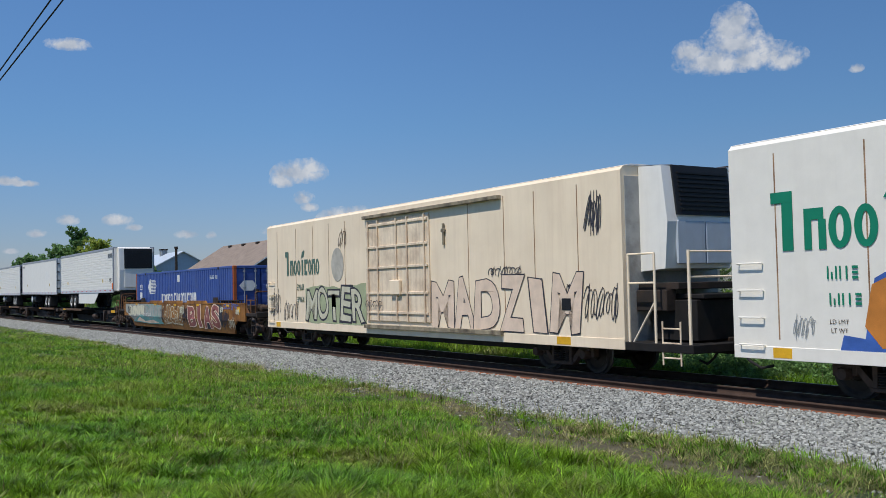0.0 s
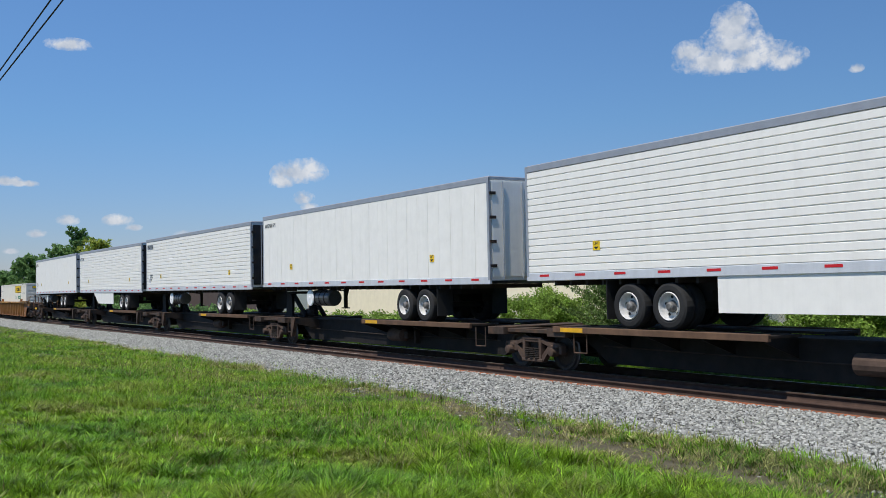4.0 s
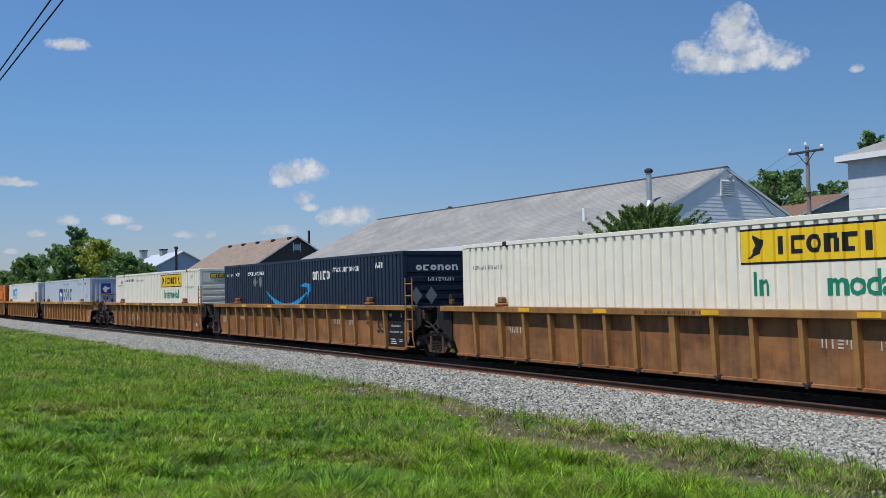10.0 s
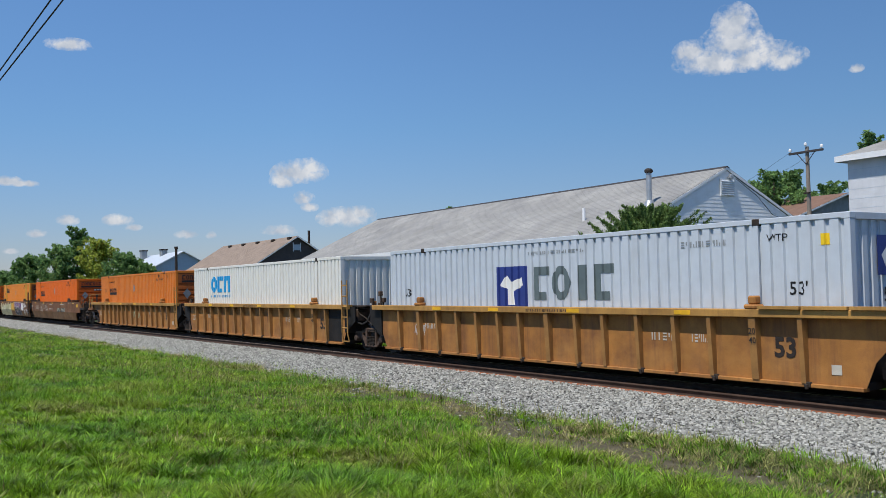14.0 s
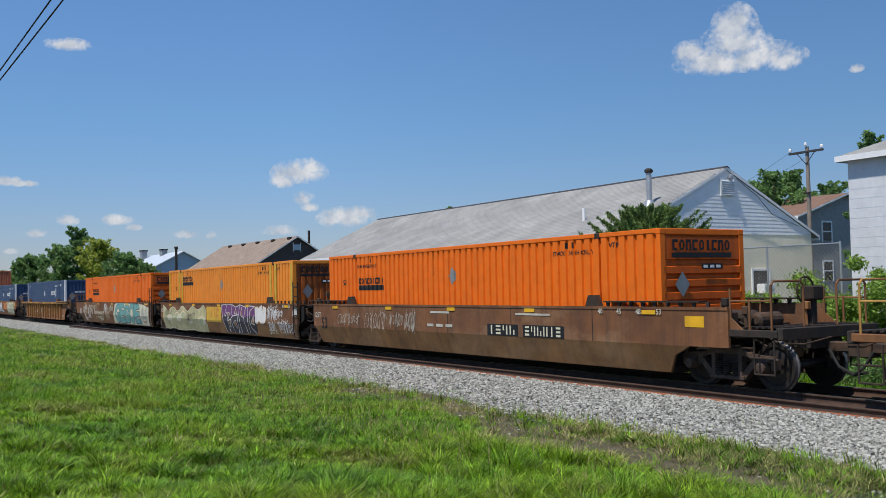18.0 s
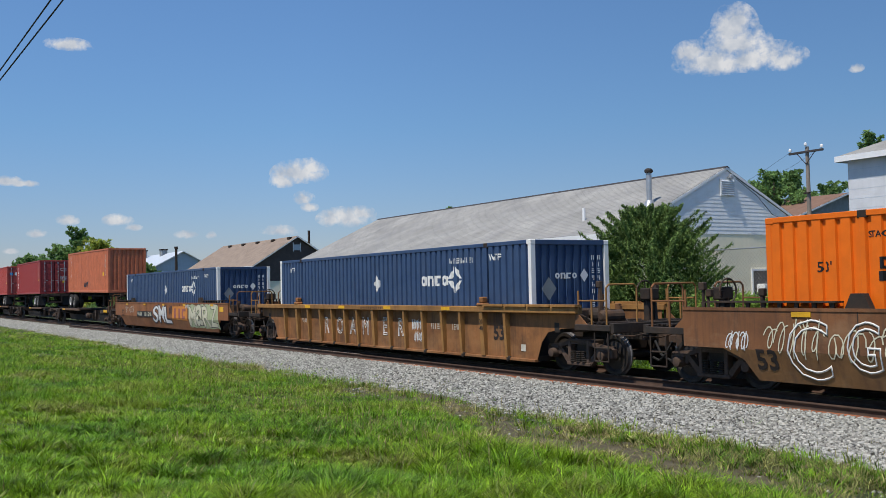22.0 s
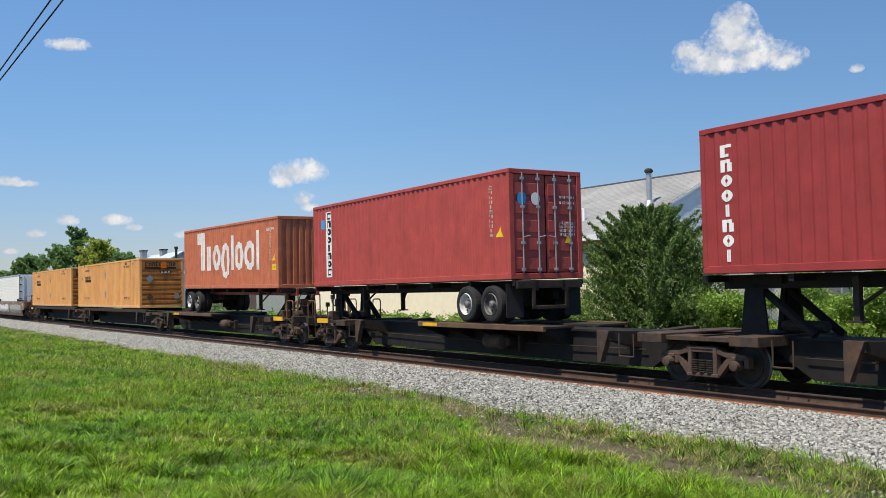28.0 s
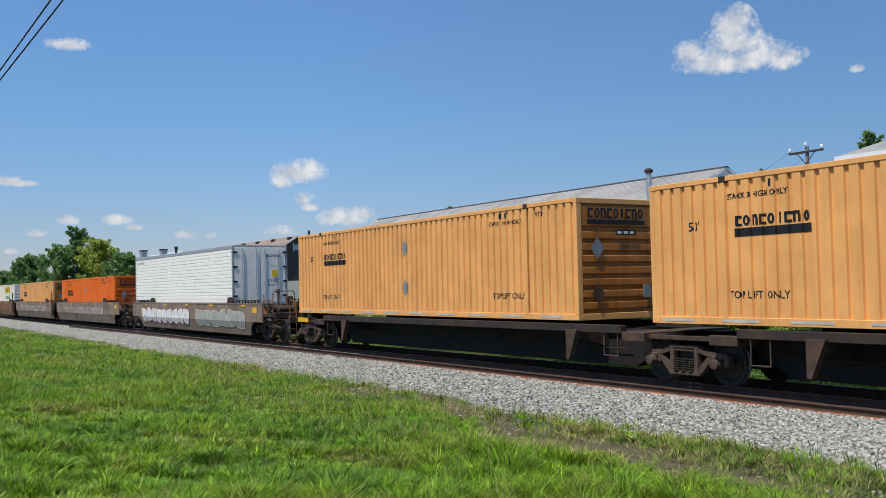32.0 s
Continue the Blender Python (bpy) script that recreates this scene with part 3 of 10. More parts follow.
# The bed's dark colour stands in for shade between the pale stones on it.
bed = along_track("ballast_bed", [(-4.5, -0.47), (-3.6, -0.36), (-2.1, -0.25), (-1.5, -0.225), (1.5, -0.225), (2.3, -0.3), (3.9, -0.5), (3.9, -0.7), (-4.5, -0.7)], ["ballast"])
tagged(bed, "crushed stone bed under the track, coloured dark for the shade between its stones", "ballast", kind="structure")
soil = along_track("track_soil", [(-1.28, -0.23), (-1.2, -0.2), (1.2, -0.2), (1.3, -0.23)], "bed", closed=False)
tagged(soil, "rust-stained dark crushed stone between the sleepers", "ballast", kind="structure")

RAIL = [(-0.076, -0.172), (-0.076, -0.16), (-0.012, -0.13), (-0.011, -0.05), (-0.036, -0.035), (-0.037, -0.004), (-0.03, 0.0),
        (0.03, 0.0), (0.037, -0.004), (0.036, -0.035), (0.011, -0.05), (0.012, -0.13), (0.076, -0.16), (0.076, -0.172)]


def rail(name, offset, lift, label, stations=STATIONS, top="rail_top", foot="rail_rust", drift=0.0):
    ob = along_track(name, [(o + offset, z + lift) for o, z in RAIL], ["rail_rust", top, foot], stations, True, drift)
    n = len(RAIL)
    idx = np.array([{6: 1, 0: 2, 1: 2, 13: 2}.get(i % n, 0) for i in range(len(ob.data.polygons))], np.int32)
    ob.data.polygons.foreach_set("material_index", idx)
    return tagged(ob, label, "rail", kind="structure")


rail("rail_near", -0.755, 0.0, "running rail with a polished head on the sleepers")
rail("rail_far", 0.755, 0.0, "running rail with a polished head on the sleepers")
# Far length: the top face is coloured light grey as if lit.
rail("spare_rail", -1.4, -0.05, "dull brown spare rail lying on the ballast shoulder beside the track", list(range(-72, -27, 4)), "rail_worn", "rail_rust", -0.011)
rail("spare_rail", -1.4, -0.06, "rust-brown spare rail lying on the ballast shoulder beside the track",
     [s for s in range(-28, 31, 4)] + [60, 120], "rail_rust", "rail_foot")

tie_mesh = mesh_of(boxes([(-0.115, 0.115, -1.3, 1.3, -0.36, -0.185)], 0.012), "sleeper")
tie_mesh.materials.append(M["tie"])
track = thing("sleepers", "weathered dark timber sleepers under the rails", "sleepers", kind="structure")
for k in range(232):
    s = -116 + 0.53 * k
    ob = new("sleeper", tie_mesh)
    ob.parent = track
    ob.matrix_basis = pose(s, track_y(s) + 0.03 * math.sin(k * 2.3), 0.004 * math.sin(k * 5.1), 0, 0, 1.2 * math.sin(k * 3.7))

# ---- buildings ----


def clapboard(x, y0, y1, z0, zt, pitch=0.2, bm=None, face=1):
    """Lapped boards on a wall across x; zt(y) gives the top at y. Boards are cut to the gable's slope."""
    bm = bm or bmesh.new()
    z = z0
    while True:
        top = z + pitch
        ys = [y for y in np.linspace(y0, y1, 161) if zt(y) > z + 0.02]
        if len(ys) < 2:
            break
        a, b = ys[0], ys[-1]
        ys2 = [y for y in ys if zt(y) > top] or ys
        a2, b2 = ys2[0], ys2[-1]
        pts = [(x + 0.0145 * face, a, z), (x + 0.0145 * face, b, z), (x + 0.006 * face, b2, top), (x + 0.006 * face, a2, top), (x, a, z), (x, b, z)]
        v = [bm.verts.new(p) for p in pts]
        bm.faces.new((v[0], v[1], v[2], v[3]))
        bm.faces.new((v[0], v[4], v[5], v[1]))
        z = top
    bmesh.ops.recalc_face_normals(bm, faces=bm.faces)
    return bm


def gable_roof(parent, x0, x1, y0, y1, ze, za, mat, over=0.35, thick=0.12, rake=0.25, courses=True):
    ym = (y0 + y1) / 2
    slope = (za - ze) / (ym - y0)
    for side, yy in ((-1, y0), (1, y1)):
        ye, zl = yy + side * over, ze - over * slope
        bm = prism([(ye, zl), (ym, za), (ym, za - thick), (ye, zl - thick)], x0 - rake, x1 + rake, "x")
        if courses:
            n, stair = 36, []
            for k in range(n):
                f0, f1 = k / n, (k + 1) / n
                stair += [(ye + (ym - ye) * f0, zl + (za - zl) * f0 + 0.01), (ye + (ym - ye) * f1, zl + (za - zl) * f1 + 0.004)]
            bm.free()
            bm = prism([(ye, zl - thick)] + stair + [(ym, za - thick)], x0 - rake, x1 + rake, "x")
        part("roof_slope", bm, mat, parent)
        part("fascia", boxes([(x0 - rake - 0.02, x1 + rake + 0.02, min(ye, ye + side * 0.03), max(ye, ye + side * 0.03), zl - thick - 0.1, zl - 0.01)]), "trim_white", parent, "white painted fascia board")
    for xx in (x0 - rake, x1 + rake):
        for side, yy in ((-1, y0), (1, y1)):
            ye, zl = yy + side * over, ze - over * slope
            part("rake_board", prism([(ye, zl - 0.02), (ym, za - 0.02), (ym, za - 0.13), (ye, zl - 0.13)], xx - 0.02, xx + 0.02, "x"), "trim_white", parent)


def gable_wall(parent, x, y0, y1, z0, ze, za, mat, thick=0.2):
    ym = (y0 + y1) / 2
    return part("gable_wall", prism([(y0, z0), (y1, z0), (y1, ze), (ym, za - 0.1), (y0, ze)], x - thick, x, "x"), mat, parent)


def shop():
    x0, x1, y0, y1, z0, ze, za = -56.0, -26.3, 25.0, 35.6, -0.6, 4.25, 6.75
    b = thing("workshop_building", "long cream-walled workshop with a weathered grey shingle roof", "building")
    b.location = (0, 0, 0)
    part("front_wall", boxes([(x0, x1, y0, y0 + 0.2, z0, ze)]), "stucco_cream", b, "cream painted wall")
    part("back_wall", boxes([(x0, x1, y1 - 0.2, y1, z0, ze)]), "stucco_cream", b)
    gable_wall(b, x1, y0 + 0.2, y1 - 0.2, z0, ze, za, "stucco_cream")
    gable_wall(b, x0 + 0.2, y0 + 0.2, y1 - 0.2, z0, ze, za, "siding_white")
    ym = (y0 + y1) / 2

    def top(y):
        return za - 0.12 - abs(y - ym) * (za - ze) / (ym - y0)
    part("gable_siding", clapboard(x1, y0 + 0.05, y1 - 0.05, 4.0, top, 0.155), "siding_white", b, "white lapped board siding")
    gable_roof(b, x0, x1, y0, y1, ze, za, "shingle", 0.45, 0.14, 0.055)
    part("ridge_cap", prism([(ym - 0.16, za - 0.06), (ym, za + 0.03), (ym + 0.16, za - 0.06), (ym, za + 0.0)], x0 - 0.09, x1 + 0.09, "x"), "dark_timber", b, "dark ridge cap")
    part("service_wire", pipe_run([(x1 + 0.25, ym + 0.3, za - 0.5), (x1 + 0.2, ym + 1.6, za - 1.15), (x1 + 0.15, ym + 2.6, za - 1.9), (x1 + 0.1, ym + 4.3, za - 2.35)], 0.012), "cable", b)
    part("flood_lamp", lathe([(0.03, 0.0), (0.09, 0.05), (0.11, 0.16), (0.1, 0.17)], 12, "x", None, (x1 + 0.05, ym + 0.12, za - 0.42)), "galvanised", b, "small metal flood lamp")
    vent = part("gable_vent", boxes([(x1 + 0.03, x1 + 0.07, ym - 0.42, ym + 0.42, 5.55, 6.25)]), "trim_white", b, "louvred white vent")
    for k in range(7):
        part("louvre", prism([(x1 + 0.07, 5.6 + 0.09 * k), (x1 + 0.11, 5.58 + 0.09 * k), (x1 + 0.11, 5.6 + 0.09 * k), (x1 + 0.07, 5.65 + 0.09 * k)], ym - 0.38, ym + 0.38), "pale_grey", vent)
    # flue and vent pipe on the front slope
    fx, fy = -27.35, 27.02
    fz = ze + (fy - y0) * (za - ze) / (ym - y0)
    fl = part("flue", lathe([(0.11, fz - 0.2), (0.11, 6.45), (0.115, 6.46)], 16, "z", None, (fx, fy, 0)), "galvanised", b, "galvanised metal flue pipe")
    part("flue_cap", lathe([(0.12, 6.46), (0.17, 6.5), (0.17, 6.58), (0.1, 6.64)], 16, "z", None, (fx, fy, 0)), "grimy_steel", fl)
    part("flashing", lathe([(0.26, fz - 0.1), (0.15, fz + 0.16)], 16, "z", None, (fx, fy, 0)), "galvanised", fl)
    vx, vy = -30.2, 26.05
    vz = ze + (vy - y0) * (za - ze) / (ym - y0)
    part("vent_pipe", lathe([(0.07, vz - 0.1), (0.06, vz + 0.52), (0.05, vz + 0.53)], 12, "z", None, (vx, vy, 0)), "trim_white", b, "white plastic vent pipe")
    for wx in (-35.93, -43.0):
        w = part("window", boxes([(wx - 0.2, wx + 0.2, y0 - 0.04, y0 + 0.02, 2.62, 3.06)]), "glass_dark", b, "small dark window")
        part("window_frame", boxes([(wx - 0.25, wx - 0.2, y0 - 0.06, y0 + 0.02, 2.57, 3.11), (wx + 0.2, wx + 0.25, y0 - 0.06, y0 + 0.02, 2.57, 3.11), (wx - 0.2, wx + 0.2, y0 - 0.06, y0 + 0.02, 3.06, 3.11), (wx - 0.2, wx + 0.2, y0 - 0.06, y0 + 0.02, 2.57, 2.62)]), "stucco_cream", w)
    wy = 32.2
    w = part("window", boxes([(x1 - 0.02, x1 + 0.04, wy - 0.5, wy + 0.5, 1.5, 2.5)]), "glass_dark", b, "small dark window")
    part("window_frame", boxes([(x1 - 0.02, x1 + 0.06, wy - 0.58, wy - 0.5, 1.42, 2.58), (x1 - 0.02, x1 + 0.06, wy + 0.5, wy + 0.58, 1.42, 2.58), (x1 - 0.02, x1 + 0.06, wy - 0.5, wy + 0.5, 2.5, 2.58), (x1 - 0.02, x1 + 0.06, wy - 0.5, wy + 0.5, 1.42, 1.5)]), "trim_white", w)
    ac = part("air_conditioner", boxes([(x1 + 0.04, x1 + 0.45, wy - 0.32, wy + 0.32, 1.55, 1.95)], 0.02), "trim_white", b)
    part("grille", boxes([(x1 + 0.45, x1 + 0.46, wy - 0.26, wy + 0.26, 1.6 + 0.05 * k, 1.62 + 0.05 * k) for k in range(6)]), "grey_paint", ac)


shop()


def brown_shed():
    x0, x1, y0, y1, z0, ze, za = -105.5, -84.8, 32.6, 41.0, -0.6, 4.72, 7.33
    b = thing("brown_shed", "dark brown sided shed with a faded tan shingle roof", "building")
    part("front_wall", boxes([(x0, x1, y0, y0 + 0.2, z0, ze)]), "siding_brown", b)
    part("back_wall", boxes([(x0, x1, y1 - 0.2, y1, z0, ze)]), "siding_brown", b)
    gable_wall(b, x1, y0 + 0.2, y1 - 0.2, z0, ze, za, "siding_brown")
    gable_wall(b, x0 + 0.2, y0 + 0.2, y1 - 0.2, z0, ze, za, "siding_brown")
    ym = (y0 + y1) / 2
    part("gable_siding", clapboard(x1, y0 + 0.05, y1 - 0.05, 3.0, lambda y: za - 0.12 - abs(y - ym) * (za - ze) / (ym - y0), 0.2), "siding_brown", b, "dark brown lapped siding")
    part("lower_wall", boxes([(x1, x1 + 0.05, y0 + 0.05, y1 - 0.05, z0, 3.0)]), "stucco_cream", b, "pale lower wall")
    gable_roof(b, x0, x1, y0, y1, ze, za, "shingle_tan", 0.4, 0.12, 0.3)
    w = part("gable_window", boxes([(x1 + 0.03, x1 + 0.06, ym - 0.33, ym + 0.33, 5.95, 6.5)]), "pale_grey", b, "small pale gable vent")
    for side in (-0.37, 0.37):
        part("window_frame", boxes([(x1 + 0.03, x1 + 0.08, ym + side - 0.04, ym + side + 0.04, 5.82, 6.68)]), "trim_white", w)
    for k in range(5):
        rx = x0 + 3 + 4.2 * k
        part("ridge_vent", boxes([(rx, rx + 0.55, ym - 0.62, ym - 0.3, za - 0.32, za - 0.08)], 0.03), "grimy_steel", b)
    part("flue", lathe([(0.12, 6.3), (0.12, 8.0)], 10, "z", None, (-86.8, 39.0, 0)), "grimy_steel", b)


brown_shed()


def white_house():
    x0, x1, y0, y1, z0, ze, za = -140.0, -122.0, 33.0, 41.0, -0.6, 5.4, 7.5
    b = thing("white_house", "distant house with a pale grey roof and chimneys", "house")
    part("front_wall", boxes([(x0, x1, y0, y0 + 0.2, z0, ze)]), "siding_white", b)
    part("back_wall", boxes([(x0, x1, y1 - 0.2, y1, z0, ze)]), "siding_white", b)
    gable_wall(b, x1, y0 + 0.2, y1 - 0.2, z0, ze, za, "pale_grey")
    gable_wall(b, x0 + 0.2, y0 + 0.2, y1 - 0.2, z0, ze, za, "siding_white")
    gable_roof(b, x0, x1, y0, y1, ze, za, "pale_grey", 0.4, 0.12, 0.3, False)
    for cx, cy, h in ((-137.5, 36.0, 8.1), (-129.5, 36.6, 7.9)):
        c = part("chimney", boxes([(cx - 0.5, cx + 0.5, cy - 0.4, cy + 0.4, ze - 0.5, h)]), "grey_paint", b, "grey block chimney")
        part("chimney_cap", boxes([(cx - 0.58, cx + 0.58, cy - 0.48, cy + 0.48, h, h + 0.15)]), "grimy_steel", c)
    part("flue", lathe([(0.14, -0.5), (0.14, 7.0), (0.2, 7.05), (0.2, 7.3)], 10, "z", None, (-106.4, 31.5, 0)), "grimy_steel", b)


white_house()


def block_house():
    x0, x1, y0, y1, z0, ze = -24.6, -14.0, 35.9, 46.0, -0.6, 7.25
    b = thing("block_building", "tall white-painted block building with a grey shingle roof", "building")
    part("front_wall", boxes([(x0, x1, y0, y0 + 0.25, z0, ze)]), "block_white", b, "white painted concrete block wall")
    part("side_wall", boxes([(x0, x0 + 0.25, y0 + 0.25, y1, z0, ze)]), "block_white", b)
    part("end_wall", boxes([(x1 - 0.25, x1, y0 + 0.25, y1, z0, ze)]), "block_white", b)
    part("back_wall", boxes([(x0 + 0.25, x1 - 0.25, y1 - 0.25, y1, z0, ze)]), "block_white", b)
    o = 0.35
    xm, ym, za = (x0 + x1) / 2, (y0 + y1) / 2, ze + 2.4
    bm = bmesh.new()
    c = [bm.verts.new(p) for p in ((x0 - o, y0 - o, ze), (x1 + o, y0 - o, ze), (x1 + o, y1 + o, ze), (x0 - o, y1 + o, ze), (xm, ym, za))]
    bm.faces.new(c[3::-1])
    for i in range(4):
        bm.faces.new((c[i], c[(i + 1) % 4], c[4]))
    part("roof", bm, "shingle", b, "grey shingle hip roof")
    part("fascia", boxes([(x0 - o, x1 + o, y0 - o - 0.03, y0 - o, ze - 0.22, ze + 0.02), (x0 - o - 0.03, x0 - o, y0 - o, y1 + o, ze - 0.22, ze + 0.02)]), "trim_white", b)
    # block courses on the two walls in sight
    for k in range(17):
        z = 0.1 + 0.41 * k
        part("block_joint", boxes([(x0 + 0.02, x1, y0 - 0.004, y0, z, z + 0.02), (x0 - 0.004, x0, y0, y1, z, z + 0.02)]), "pale_grey", b)


block_house()


def far_house():
    x0, x1, y0, y1, z0, ze, za = -53.35, -39.35, 52.0, 61.85, -0.6, 6.32, 7.85
    b = thing("far_house", "house with grey siding darkened for shade and a faded brown shingle roof", "house")
    # The walls' grey is deepened to hold the shade on the gable side.
    part("front_wall", boxes([(x0, x1, y0, y0 + 0.2, z0, ze)]), "siding_grey", b)
    part("back_wall", boxes([(x0, x1, y1 - 0.2, y1, z0, ze)]), "siding_grey", b)
    gable_wall(b, x1, y0 + 0.2, y1 - 0.2, z0, ze, za, "siding_grey")
    gable_wall(b, x0 + 0.2, y0 + 0.2, y1 - 0.2, z0, ze, za, "siding_grey")
    gable_roof(b, x0, x1, y0, y1, ze, za, "shingle_brown", 0.4, 0.12, 0.3, False)
    for wy, wz in ((54.89, 5.22), (54.89, 2.62)):
        w = part("window", boxes([(x1 - 0.02, x1 + 0.03, wy - 0.45, wy + 0.45, wz - 0.6, wz + 0.6)]), "glass_dark", b)
        part("window_frame", boxes([(x1 - 0.02, x1 + 0.05, wy - 0.55, wy - 0.45, wz - 0.7, wz + 0.7), (x1 - 0.02, x1 + 0.05, wy + 0.45, wy + 0.55, wz - 0.7, wz + 0.7), (x1 - 0.02, x1 + 0.05, wy - 0.45, wy + 0.45, wz + 0.6, wz + 0.7), (x1 - 0.02, x1 + 0.05, wy - 0.45, wy + 0.45, wz - 0.04, wz + 0.04)]), "trim_white", w)


far_house()


def utility_pole():
    x, y = -29.6, 40.0
    b = thing("utility_pole", "weathered wooden utility pole with a crossarm", "pole")
    part("pole", rod((x, y, -0.6), (x, y, 8.62), 0.14, 10, None, 0.09), "weathered_wood", b)
    arm = part("crossarm", boxes([(x - 0.98, x + 0.98, y - 0.16, y - 0.06, 8.3, 8.41)], 0.01), "dark_timber", b, "dark timber crossarm")
    for sx in (-1, 1):
        part("brace", rod((x, y - 0.11, 7.75), (x + sx * 0.52, y - 0.11, 8.33), 0.022, 5), "dark_timber", b)
    for k, lift in ((-0.9, 0.0), (0.0, 0.2), (0.9, 0.0)):
        part("insulator", lathe([(0.02, 8.41 + lift), (0.02, 8.46 + lift), (0.075, 8.48 + lift), (0.07, 8.58 + lift), (0.03, 8.62 + lift)], 8, "z", None, (x + k, y - 0.11, 0)), "trim_white", arm, "white porcelain insulator")
    part("service_bracket", boxes([(x - 0.16, x + 0.16, y - 0.18, y - 0.07, 6.3, 6.36)]), "grimy_steel", b)
    w = thing("power_line", "thin dark power lines running from the pole", "cable")
    for k in (-0.9, 0.9):
        pts = [(x + k - 14 * s, y + 10 * s, 8.5 - 1.2 * s * (2 - s) * 0.6) for s in np.linspace(0, 2, 9)]
        bm = bmesh.new()
        for p, q in zip(pts, pts[1:]):
            rod(p, q, 0.007, 5, bm)
        part("wire", bm, "cable", w)


utility_pole()


def near_cables():
    w = thing("overhead_cable", "two black overhead service cables against the sky", "cable")
    o = Vector(EYE)
    for a, b in (((-0.946, 0.1632, 0.28), (-0.9694, 0.1219, 0.2129)), ((-0.9438, 0.1739, 0.281), (-0.9713, 0.1221, 0.2042))):
        p, q = o + Vector(a) * 17, o + Vector(b) * 21
        d = q - p
        part("wire", rod(p - d * 4, q + d * 14, 0.013, 6), "cable", w)
    for p in (p - d * 4, q + d * 14):
        part("cable_pole", rod((p.x, p.y, -1.5), (p.x, p.y, p.z + 0.4), 0.16, 10, None, 0.12), "weathered_wood", w)


near_cables()



def chain_fence():
    f = thing("chain_link_fence", "rusty chain-link fence with thin steel posts", "fence")
    y, x0, x1, z0, z1 = 23.6, -24.0, -16.5, -0.4, 3.1
    for k in range(4):
        px = x0 + (x1 - x0) * k / 3
        part("post", rod((px, y, z0), (px, y, z1 + 0.05), 0.03, 8), "galvanised", f)
    part("top_rail", rod((x0, y, z1), (x1, y, z1), 0.02, 6), "galvanised", f)
    bm, p = bmesh.new(), 0.13
    n = int((x1 - x0 + z1 - z0) / p)
    for k in range(n):
        for d in (1, -1):
            s = k * p - (z1 - z0)
            a, b = max(0, -s), min(z1 - z0, x1 - x0 - s)
            if b <= a:
                continue
            X = (lambda q: x0 + s + q) if d > 0 else (lambda q: x1 - s - q)
            rod((X(a), y + 0.004 * d, z0 + a), (X(b), y + 0.004 * d, z0 + b), 0.004, 3, bm)
    part("wire_mesh", bm, "weathered_wood", f, "thin rusty wire mesh")


chain_fence()

# ---- plants ----


def leaf_cloud(centres, size, rng, flat=0.0, droop=0.0, wide=0.42):
    """Small folded diamond leaves at the centres."""
    n = len(centres)
    a = rng.normal(size=(n, 3))
    a[:, 2] *= 1 - flat
    a /= np.linalg.norm(a, axis=1)[:, None] + 1e-9
    b = np.cross(a, rng.normal(size=(n, 3)))
    b /= np.linalg.norm(b, axis=1)[:, None] + 1e-9
    a[:, 2] -= droop
    s = size * rng.uniform(0.6, 1.35, (n, 1))
    c = np.asarray(centres)
    v = np.stack([c - a * s, c + b * s * wide, c + a * s, c - b * s * wide], 1).reshape(-1, 3)
    f = np.arange(4 * n).reshape(n, 4)
    return v, f


def crown_points(rng, clumps, per, spread):
    pts = []
    for c, r in clumps:
        d = rng.normal(size=(per, 3))
        d /= np.linalg.norm(d, axis=1)[:, None]
        rad = r * rng.uniform(0.45, 1.0, (per, 1)) ** 0.5
        rad *= 1 + spread * rng.normal(size=(per, 1))
        pts.append(np.asarray(c) + d * rad * np.array([1, 1, 0.8]))
    return np.concatenate(pts)


def spray_points(rng, root, tip, r, per):
    """Leaves along an outward and upward spray, thick in its middle and thin at its tip."""
    s = rng.uniform(0.25, 1.08, (per, 1))
    d = rng.normal(size=(per, 3))
    d /= np.linalg.norm(d, axis=1)[:, None]
    fat = r * np.sin(np.pi * np.clip(s, 0, 1.08) / 1.16) ** 0.8 * rng.uniform(0.35, 1.05, (per, 1))
    return root + (tip - root) * s + d * fat * np.array([1, 1, 0.75])


